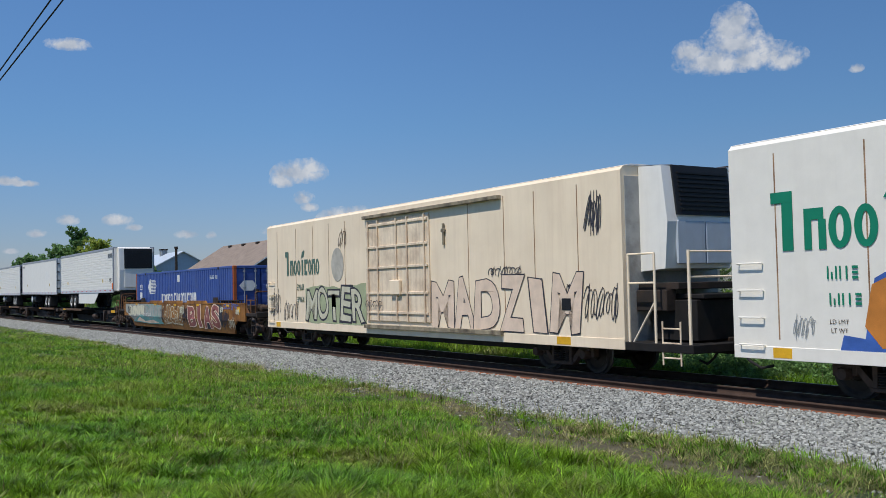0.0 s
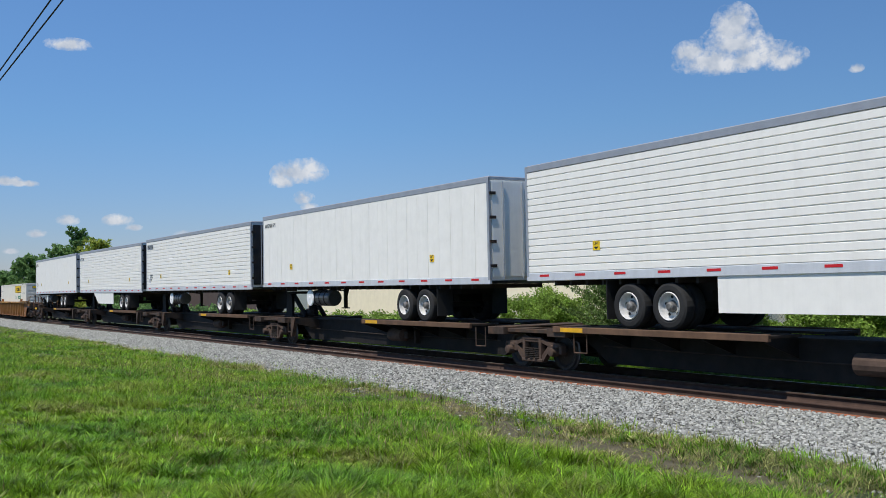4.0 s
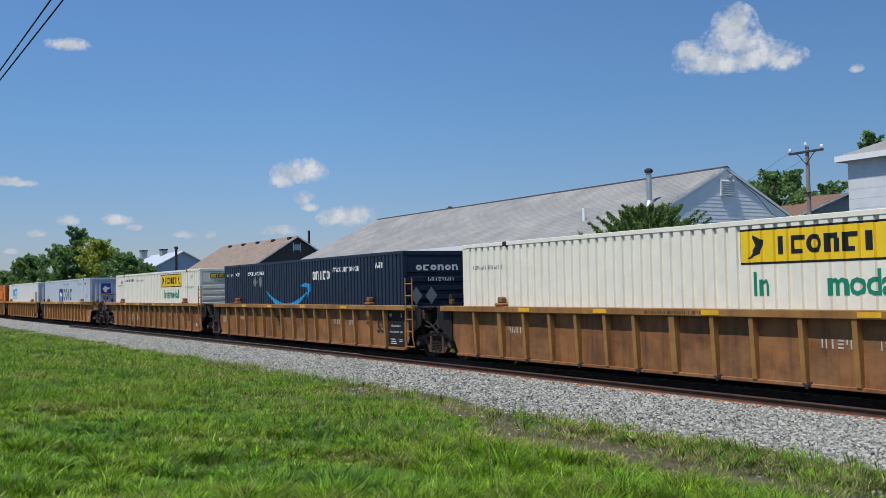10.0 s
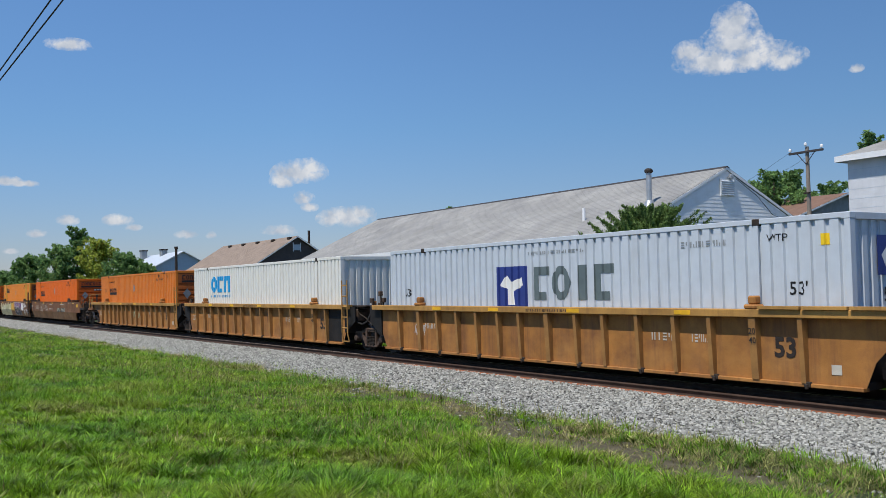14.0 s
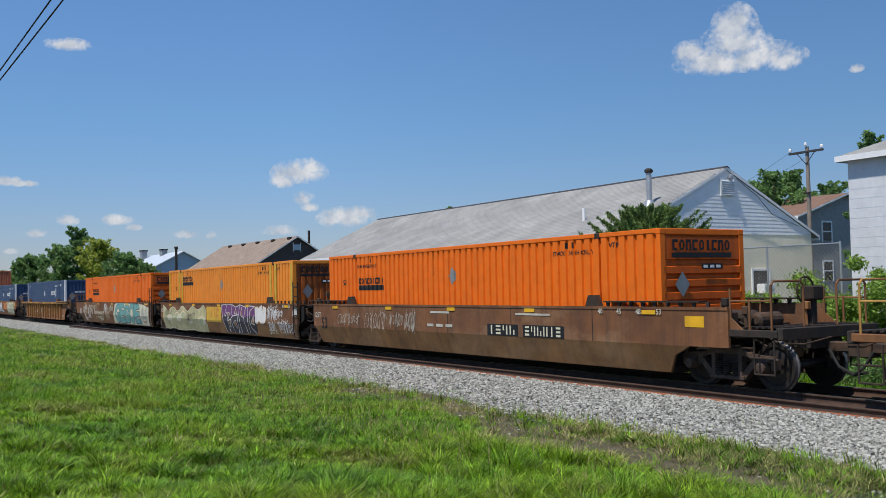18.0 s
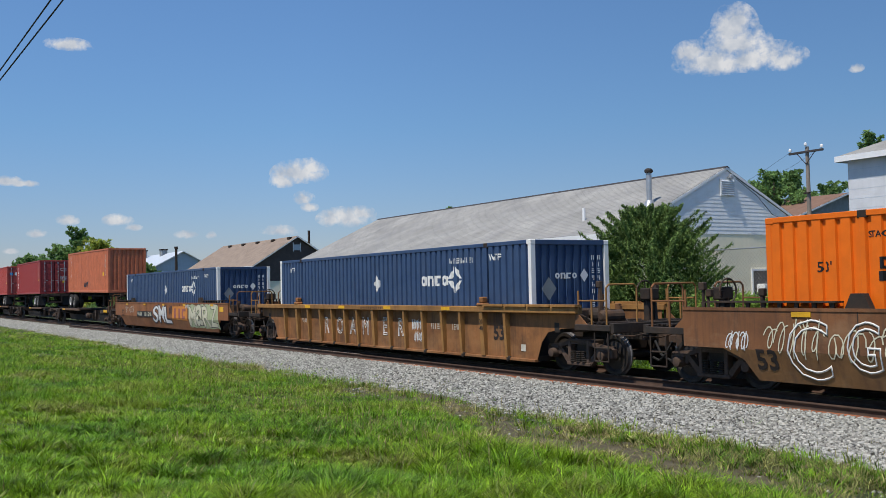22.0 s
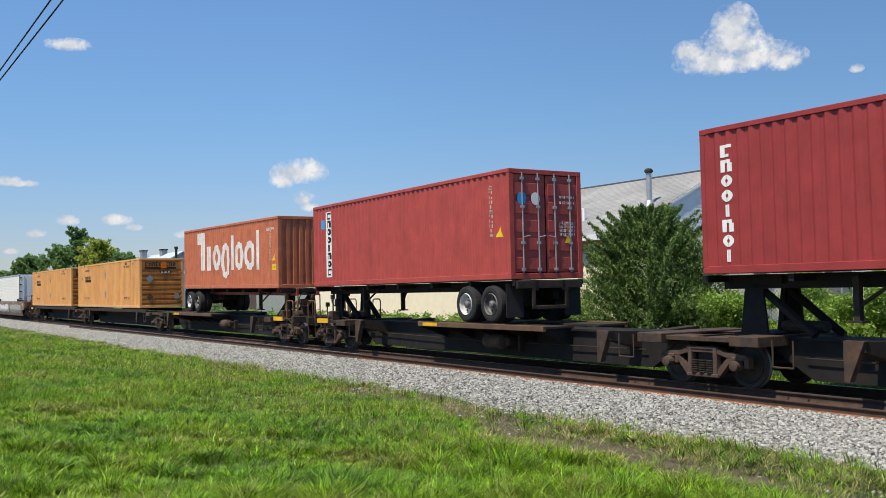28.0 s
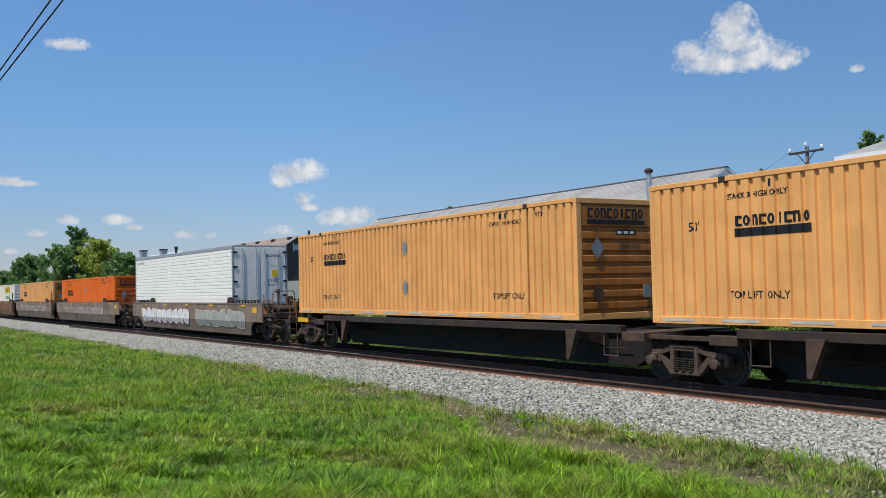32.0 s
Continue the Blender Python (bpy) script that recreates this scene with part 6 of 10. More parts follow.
        for sy in (-0.55, 0.55):
            part("hitch_plate", prism([(hitch - 0.35 * k, 1.05), (hitch + k * 0.3, 1.05), (hitch + 0.22 * k, 1.95), (hitch - 0.22 * k, 1.95)], sy - 0.025, sy + 0.025), "black_steel", car)
        part("hitch_screw", lathe([(0.09, -0.5), (0.12, -0.45), (0.12, 0.45), (0.09, 0.5)], 10, "x", None, (hitch + k * 0.9, -0.2, 1.2)), "grimy_steel", car)
    for d, kind in ((1, front), (-1, rear)):
        o = lambda a, b: (min(d * a, d * b), max(d * a, d * b))
        part("end_plate", boxes([(*o(h - 1.1, h + 0.2), -1.2, 1.2, 0.9, 1.0), (*o(h - 1.6, h - 0.9), -1.35, 1.35, 0.84, 1.04)], 0.012), "truck_steel", car)
        if kind == "c":
            part("end_beam", boxes([(*o(h + 0.2, h + 1.7), -0.5, 0.5, 0.72, 1.0), (*o(h + 1.3, h + 1.5), -1.4, 1.4, 0.85, 1.1)], 0.015), "grimy_steel", car)
            for sy in (-1.35, 1.35):
                part("handrail", pipe_run([(d * (h + 0.8), sy, 1.0), (d * (h + 0.8), sy, 1.62), (d * (h + 0.88), sy, 1.7), (d * (h + 1.32), sy, 1.7), (d * (h + 1.4), sy, 1.62), (d * (h + 1.4), sy, 1.0)], 0.024), "well_worn", car)
                part("stanchion", rod((d * (h + 1.1), sy * 0.75, 1.0), (d * (h + 1.1), sy * 0.75, 1.95), 0.025, 6), "well_worn", car)
                part("step", pipe_run([(d * (h + 0.8), sy, 1.0), (d * (h + 0.8), sy, 0.36), (d * (h + 1.4), sy, 0.36), (d * (h + 1.4), sy, 1.0)], 0.02), "truck_steel", car)
            hoop = [(d * (h + 0.62), -0.5 + 0.26 * math.cos(math.pi * k / 8), 1.72 + 0.26 * math.sin(math.pi * k / 8)) for k in range(17)]
            part("brake_wheel", pipe_run(hoop, 0.02), "truck_steel", car, "hand brake wheel")
            end_clutter(car, lambda v, d=d, h=h: d * (h - 0.6 + (v - 9.1)), 9.1, int(h * 10) + int(d), 1.0)
            part("brake_stand", boxes([(*o(h + 0.42, h + 0.6), -0.6, -0.4, 1.0, 1.74), (*o(h + 0.4, h + 0.62), -0.66, -0.34, 1.5, 1.76)], 0.03), "grimy_steel", car)
            part("reflector", boxes([(*o(h - 0.4, h + 0.5), -1.42, -1.4, 0.92, 1.08)]), "safety_yellow", car, "yellow reflective strip")
            coupler(car, d * (h + 1.5), d)
    if front == "c":
        bogie(car, h)
    bogie(car, -h)
    return car


# ---- boxes that ride ----


GROOVE = 0.047


def corrugated_line(L, pitch, duty, slant, depth):
    """The x and depth of a corrugated side's corners; duty: the proud flat's share of the pitch, slant: each flank's share."""
    n = max(4, int(round(L / pitch)))
    p = L / n
    xs = []
    for k in range(n):
        a = -L / 2 + k * p
        xs += [(a, 0.0), (a + p * duty, 0.0), (a + p * (duty + slant), depth), (a + p * (1 - slant), depth)]
    return xs + [(L / 2, 0.0)]


def corrugation(L, z0, z1, y, pitch=0.29, depth=GROOVE, duty=0.62, slant=0.065):
    """A corrugated side from -L/2 to L/2 at y, facing -y."""
    bm, prev = bmesh.new(), None
    for x, d in corrugated_line(L, pitch, duty, slant, depth):
        pair = bm.verts.new((x, y + d, z0)), bm.verts.new((x, y + d, z1))
        if prev:
            bm.faces.new((prev[0], pair[0], pair[1], prev[1]))
        prev = pair
    return bm


def ribbed_end(W, H):
    n, pts = 7, [(-0.05, 0.15), (-0.03, 0.15)]
    dz = (H - 0.95) / n
    for k in range(n):
        z = 0.2 + dz * k
        pts += [(-0.03, z + 0.03), (0.03, z + 0.07), (0.03, z + dz - 0.07), (-0.03, z + dz - 0.03)]
    pts += [(-0.03, H - 0.68), (0.02, H - 0.66), (0.02, H - 0.18), (-0.03, H - 0.16), (-0.03, H - 0.12), (-0.05, H - 0.12)]
    return prism(pts, -W / 2 + 0.1, W / 2 - 0.1)


def end_corrugated(W, H):
    bm = corrugation(W - 0.24, 0.14, H - 0.1, 0, 0.26, 0.045, 0.5)
    bmesh.ops.rotate(bm, verts=bm.verts, cent=(0, 0, 0), matrix=Matrix.Rotation(radians(90), 3, "Z"))
    return bm


def door_end(box, x, W, H, mat):
    for sy in (-1, 1):
        d = part("door", boxes([(x - 0.06, x - 0.02, *sorted((sy * 0.02, sy * (W / 2 - 0.1))), 0.18, H - 0.14)] + [(x - 0.02, x + 0.0, *sorted((sy * 0.08, sy * (W / 2 - 0.16))), 0.25 + (H - 0.45) * k / 5, 0.25 + (H - 0.45) * k / 5 + 0.32) for k in range(5)], 0.008), mat, box)
        for yy in (0.28, 0.8):
            bm = rod((x + 0.03, sy * yy, 0.16), (x + 0.03, sy * yy, H - 0.1), 0.018, 8)
            for z in (0.25, 0.95, 1.9, H - 0.25):
                boxes([(x, x + 0.055, sy * yy - 0.05, sy * yy + 0.05, z - 0.035, z + 0.035)], 0, bm)
            rod((x + 0.05, sy * yy, 1.1), (x + 0.05, sy * (yy - 0.22), 1.14), 0.014, 6, bm)
            part("lock_rod", bm, "galvanised", d, "galvanised locking bar")


CORR = {}


def container(label, mat, L=16.154, W=2.59, H=2.896, front="rib", rear="corr", post=None, end_mat=None, pitch=0.29, group="containers on the train"):
    box = thing("freight_container", label, "container", group)
    post = post or mat
    h, w = L / 2, W / 2
    pw = 0.12
    wave = (0.047, 0.62, 0.065) if L > 14 else (0.036, 0.26, 0.24)
    for sy in (-1, 1):
        q = part("side_panel", shared("side_%.1f_%s_%.2f" % (L, mat, pitch), lambda: corrugation(L - 2 * pw, 0.14, H - 0.1, -w + 0.012, pitch, *wave), mat), mat, box)
        q.matrix_basis = pose(0, 0, 0, 0, 0, 0 if sy < 0 else 180)
        a, b = sorted((sy * w, sy * (w - 0.07)))
        part("top_rail", boxes([(-h + pw, h - pw, a, b, H - 0.1, H)], 0.008), mat, box)
        part("bottom_rail", boxes([(-h + pw, h - pw, a, b, 0.0, 0.15)], 0.008), mat, box)
        for sx in (-1, 1):
            cx = sorted((sx * h, sx * (h - pw)))
            a, b = sorted((sy * w, sy * (w - 0.15)))
            part("corner_post", boxes([(*cx, a, b, 0.12, H - 0.12)], 0.008), post, box)
            for z in (0.0, H - 0.12):
                part("corner_casting", boxes([(*sorted((sx * (h + 0.004), sx * (h - 0.178))), *sorted((sy * (w + 0.004), sy * (w - 0.16))), z, z + 0.12)], 0.012), post, box)
        if L > 14:
            for px in (-6.096, 6.096):
                a, b = sorted((sy * (w + 0.003), sy * (w - 0.05)))
                part("mid_post", boxes([(px - 0.05, px + 0.05, a, b, 0.12, H - 0.1)], 0.006), mat, box)
                part("lift_casting", boxes([(px - 0.09, px + 0.09, *sorted((sy * (w + 0.006), sy * (w - 0.15))), H - 0.13, H + 0.004)], 0.012), "grimy_steel", box)
    part("roof", boxes([(-h + 0.05, h - 0.05, -w + 0.06, w - 0.06, H - 0.07, H - 0.03)]), mat, box)
    part("floor", boxes([(-h + 0.05, h - 0.05, -w + 0.06, w - 0.06, 0.08, 0.13)]), "grimy_steel", box)
    for d, kind in ((1, front), (-1, rear)):
        part("end_header", boxes([(*sorted((d * h, d * (h - 0.1))), -w + 0.16, w - 0.16, H - 0.13, H - 0.002)], 0.008), mat, box)
        part("end_sill", boxes([(*sorted((d * h, d * (h - 0.1))), -w + 0.16, w - 0.16, 0.0, 0.15)], 0.008), mat, box)
        if kind == "door":
            if d < 0:
                part("end_panel", boxes([(-h + 0.03, -h + 0.07, -w + 0.1, w - 0.1, 0.15, H - 0.12)]), mat, box)
            else:
                door_end(box, h - 0.02, W, H, mat)
        else:
            # end_mat: a darker copy of the paint that holds the end wall's shade
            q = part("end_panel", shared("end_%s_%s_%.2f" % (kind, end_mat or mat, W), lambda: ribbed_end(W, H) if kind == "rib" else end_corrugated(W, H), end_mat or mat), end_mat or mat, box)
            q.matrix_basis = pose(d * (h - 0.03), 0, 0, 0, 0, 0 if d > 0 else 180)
    CORR[box] = (L - 2 * pw, pitch, wave)
    return box


def road_wheel(parent, x, y, z, r=0.5, rim="rim_white"):
    out = -1 if y < 0 else 1
    t = part("tyre", shared("tyre", lambda: lathe([(0.27, 0.0), (0.3, -0.12), (0.35, -0.145), (0.44, -0.14), (0.49, -0.11), (0.5, -0.05), (0.5, 0.05), (0.49, 0.11), (0.44, 0.14), (0.35, 0.145), (0.3, 0.12), (0.27, 0.0)], 28), "tyre"), "tyre", parent)
    t.matrix_basis = pose(x, y, z)
    q = part("rim", shared("rim_" + rim, lambda: lathe([(0.305, -0.125), (0.29, -0.15), (0.275, -0.13), (0.262, -0.055), (0.24, -0.02), (0.2, -0.008), (0.16, -0.02), (0.1, -0.02), (0.02, -0.02)], 28, capped=False), rim), rim, t)
    q.matrix_basis = pose(0, 0, 0, 0, 0, 0 if out < 0 else 180)
    c = part("hub", shared("hub", lambda: lathe([(0.135, 0.0), (0.13, -0.03), (0.105, -0.04), (0.1, -0.12), (0.08, -0.135), (0.06, -0.15), (0.01, -0.15)], 16), "rim_dark"), "rim_dark", t)
    c.matrix_basis = pose(0, 0, 0, 0, 0, 0 if out < 0 else 180)
    if y == -1.12:
        for k in range(5):
            a = 2 * math.pi * (k + 0.3) / 5
            part("hand_hole", shared("hand_hole", lambda: lathe([(0.036, 0.02), (0.036, -0.006), (0.01, -0.006)], 10), "tyre"), "tyre", t).location = (0.198 * math.cos(a), -0.012, 0.198 * math.sin(a))


def running_gear(parent, x, z0, rims=("rim_white", "rim_dark"), flap=None):
    """A tandem of dual wheels at x, standing on z0."""
    part("axle", boxes([(x - 0.75, x - 0.45, -0.95, 0.95, z0 + 0.42, z0 + 0.58), (x + 0.45, x + 0.75, -0.95, 0.95, z0 + 0.42, z0 + 0.58), (x - 1.2, x + 1.2, -0.6, -0.4, z0 + 0.6, z0 + 0.85), (x - 1.2, x + 1.2, 0.4, 0.6, z0 + 0.6, z0 + 0.85)]), "black_steel", parent)
    for k, dx in enumerate((-0.6, 0.6)):
        for y in (-1.12, -0.8, 0.8, 1.12):
            road_wheel(parent, x + dx, y, z0 + 0.5, rim=rims[k])


def landing_legs(parent, x, z0, z1):
    bm = bmesh.new()
    for y in (-0.75, 0.75):
        boxes([(x - 0.06, x + 0.06, y - 0.06, y + 0.06, z0 + 0.25, z1), (x - 0.14, x + 0.14, y - 0.12, y + 0.12, z0 + 0.22, z0 + 0.26)], 0, bm)
        rod((x, y, z0 + 0.5), (x + 0.75, y * 0.7, z1), 0.035, 6, bm)
        rod((x, y, z0 + 0.9), (x, -y, z1), 0.025, 6, bm)
    part("landing_gear", bm, "grimy_steel", parent)


def semi_trailer(label, nose, side="flute", L=16.154, bottom=2.2, top=5.1, deck=1.1, reefer=False, skirt=None, door_mat=None, gear=True, mat="trailer_white", wheels_at=None):
    """A van trailer; nose: +1 faces forward, -1 backward. Heights above the rail."""
    t = thing("semi_trailer", label, "trailer", "trailers on the train")
    h, w = L / 2, 1.295
    part("body", boxes([(-h + 0.04, h - 0.04, -w + 0.02, w - 0.02, bottom + 0.1, top - 0.1)]), mat, t)
    part("roof", boxes([(-h + 0.03, h - 0.03, -w + 0.03, w - 0.03, top - 0.1, top)], 0.02), "trailer_grey", t)
    for sy in (-1, 1):
        yo = sy * w
        if side == "flute":
            n, pts = 15, [(sy * (w - 0.03), bottom + 0.2)]
            dz = (top - bottom - 0.38) / n
            for k in range(n):
                z = bottom + 0.2 + dz * k
                pts += [(sy * (w - 0.022), z + 0.004), (sy * (w + 0.004), z + 0.018), (sy * (w + 0.004), z + dz - 0.018), (sy * (w - 0.022), z + dz - 0.004)]
            bm = prism(pts + [(sy * (w - 0.03), top - 0.18)], -h + 0.06, h - 0.06, "x")
            part("side_skin", bm, mat, t, "white fluted side skin")
        else:
            n = 26
            for k in range(n):
                a = -h + 0.06 + (L - 0.12) * k / n
                part("side_sheet", boxes([(a + (0.005 if k % 2 else 0.002), a + (L - 0.12) / n - (0.002 if k % 2 else 0.005), *sorted((sy * (w - 0.02), sy * (w + 0.002))), bottom + 0.2, top - 0.18)]), mat, t)
        part("top_rail", boxes([(-h, h, *sorted((sy * (w + 0.012), sy * (w - 0.05))), top - 0.18, top - 0.02)], 0.01), "trailer_grey", t, "grey metal top rail")
        part("bottom_rail", boxes([(-h, h, *sorted((sy * (w + 0.012), sy * (w - 0.05))), bottom, bottom + 0.2)], 0.01), "pale_metal", t, "pale metal bottom rail")
        n = 12
        for k in range(n):
            px = -h + 0.7 + (L - 1.4) * k / (n - 1)
            part("marker_tape", boxes([(px - 0.18, px + 0.18, *sorted((sy * (w + 0.012), sy * (w + 0.016))), bottom + 0.1, bottom + 0.155)]), "red_paint", t, "red reflective tape")
    n0, n1 = nose * h, -nose * h
    for s in (-1, 1):
        for y in (-1, 1):
            part("corner_trim", boxes([(*sorted((s * h, s * (h - 0.09))), *sorted((y * (w + 0.015), y * (w - 0.06))), bottom + 0.1, top - 0.04)], 0.01), "trailer_grey", t)
    o = lambda a, b: tuple(sorted((a, b)))
    # nose and tail
    part("nose_panel", boxes([(*o(n0 - nose * 0.04, n0), -w + 0.06, w - 0.06, bottom + 0.15, top - 0.1)]), mat, t)
    for sy in (-1, 1):
        d = part("door", boxes([(*o(n1 + nose * 0.04, n1 - nose * 0.0), *sorted((sy * 0.01, sy * (w - 0.1))), bottom + 0.2, top - 0.15)]), door_mat or mat, t)
        for yy in (0.2, 0.85):
            part("lock_rod", rod((n1 - nose * 0.03, sy * yy, bottom + 0.15), (n1 - nose * 0.03, sy * yy, top - 0.15), 0.018, 6), "galvanised", d)
        for k in range(4):
            part("hinge", boxes([(*o(n1, n1 - nose * 0.025), *sorted((sy * (w - 0.22), sy * (w - 0.02))), bottom + 0.45 + 0.65 * k, bottom + 0.53 + 0.65 * k)]), "grimy_steel", d)
    if reefer:
        u = part("reefer_unit", prism([(n0, bottom + 0.05), (n0 + nose * 0.42, bottom + 0.15), (n0 + nose * 0.5, bottom + 1.4), (n0 + nose * 0.42, top - 0.12), (n0, top - 0.02)], -1.02, 1.02), "trailer_white", t, "white refrigeration unit")
        part("grille_panel", prism([(n0 + nose * 0.02, top - 0.03), (n0 + nose * 0.46, top - 0.14), (n0 + nose * 0.53, bottom + 1.5), (n0 + nose * 0.3, bottom + 1.5)], -0.72, 1.03), "black_paint", u, "dark slatted grille")
        for k in range(11):
            z = bottom + 1.6 + 0.1 * k
            xg = n0 + nose * (0.53 - 0.07 * (z - bottom - 1.5) / (top - bottom - 1.6))
            part("grille_slat", boxes([(*o(xg - nose * 0.02, xg + nose * 0.02), -0.6, 0.95, z, z + 0.04)]), "black_paint", u)
        part("access_panel", boxes([(*o(n0 + nose * 0.44, n0 + nose * 0.5), -0.7, 0.12, bottom + 0.3, bottom + 1.35), (*o(n0 + nose * 0.44, n0 + nose * 0.5), 0.16, 0.95, bottom + 0.3, bottom + 1.35)], 0.01), "trailer_white", u)
        part("unit_base", boxes([(*o(n0, n0 + nose * 0.4), -0.9, 0.9, bottom - 0.35, bottom + 0.1)], 0.02), "grimy_steel", u)
        part("marker_light", boxes([(*o(n0, n0 - nose * 0.3), -w - 0.02, -w - 0.012, bottom + 0.2, bottom + 0.6)]), "orange", t)
    if gear:
        wx = wheels_at if wheels_at is not None else -nose * (h - 2.3)
        running_gear(t, wx, deck, ("rim_white", "rim_white"))
        part("slider", boxes([(wx - 1.6, wx + 1.6, -0.6, 0.6, bottom - 0.28, bottom)]), "black_steel", t)
        landing_legs(t, nose * (h - 3.4), deck, bottom)
        part("kingpin_plate", boxes([(*o(n0 - nose * 0.3, n0 - nose * 1.6), -1.1, 1.1, bottom - 0.1, bottom)]), "black_steel", t)
        for sy in (-1, 1):
            part("mud_flap", boxes([(*o(wx - nose * 1.32, wx - nose * 1.3), *sorted((sy * 0.7, sy * 1.25)), deck + 0.2, bottom)]), "tyre", t)
        for x in np.linspace(-h + 1, h - 1, 26):
            q = part("cross_beam", shared("van_beam", lambda: boxes([(-0.04, 0.04, -1.2, 1.2, -0.12, 0.0)]), "grimy_steel"), "grimy_steel", t)
            q.location = (x, 0, bottom)
        if not skirt:
            tx = nose * (h - 5.0)
            tank = part("fuel_tank", lathe([(0.25, -0.75), (0.29, -0.72), (0.29, 0.72), (0.25, 0.75)], 20, "x", None, (tx, -0.85, bottom - 0.42)), "dark_metal", t, "dark metal fuel tank")
            part("tank_end", lathe([(0.04, -1.19), (0.06, -1.17), (0.28, -1.17), (0.3, -1.15), (0.3, -1.13)], 20, "y", None, (tx - 0.72, 0, bottom - 0.42)), "white_paint", tank, "pale round plate on the tank")
            for k in (-0.4, 0.0, 0.4):
                part("tank_strap", lathe([(0.296, k - 0.03), (0.3, k - 0.03), (0.3, k + 0.03), (0.296, k + 0.03)], 20, "x", None, (tx, -0.85, bottom - 0.42)), "black_steel", tank)
    if skirt:
        a, b = skirt
        part("side_skirt", prism([(a, bottom), (b, bottom), (b - nose * 1.3, bottom - 0.72), (a, bottom - 0.72)], -w + 0.02, -w + 0.05), mat, t, "white aerodynamic side skirt")
    return t


def chassis(label, nose, L=12.4, top=2.24, deck=1.1, group="chassis on the train", frame_mat="black_steel"):
    c = thing("container_chassis", label, "chassis", group)
    h = L / 2
    for sy in (-1, 1):
        part("frame_rail", boxes([(-h, h, sy * 0.45 - 0.06, sy * 0.45 + 0.06, top - 0.3, top - 0.02)], 0.01), frame_mat, c)
    for x in np.linspace(-h + 0.1, h - 0.1, 7):
        part("cross_beam", shared("chassis_beam", lambda: boxes([(-0.06, 0.06, -1.15, 1.15, -0.16, -0.02)]), "black_steel"), "black_steel", c).location = (x, 0, top)
    wx = -nose * (h - 1.6)
    running_gear(c, wx, deck)
    landing_legs(c, nose * (h - 3.2), deck, top - 0.1)
    part("kingpin_plate", boxes([(*sorted((nose * (h - 0.2), nose * (h - 1.5))), -0.6, 0.6, top - 0.2, top - 0.02)]), "black_steel", c)
    for sy in (-1, 1):
        part("mud_flap", boxes([(*sorted((wx - nose * 1.32, wx - nose * 1.3)), *sorted((sy * 0.7, sy * 1.25)), deck + 0.15, top - 0.1)]), "tyre", c)
    part("bumper", boxes([(*sorted((-nose * h, -nose * (h - 0.1))), -1.1, 1.1, top - 0.24, top - 0.04), (*sorted((-nose * h, -nose * (h - 0.08))), -0.6, 0.6, deck + 0.35, deck + 0.45), (*sorted((-nose * h, -nose * (h - 0.08))), -0.6, -0.5, deck + 0.35, top - 0.2), (*sorted((-nose * h, -nose * (h - 0.08))), 0.5, 0.6, deck + 0.35, top - 0.2)], 0.01), "grimy_steel", c)
    return c


JOINTS = (-9.21, -7.40, -5.88, -4.54, -3.27, 4.24, 5.89, 7.16, 8.78)


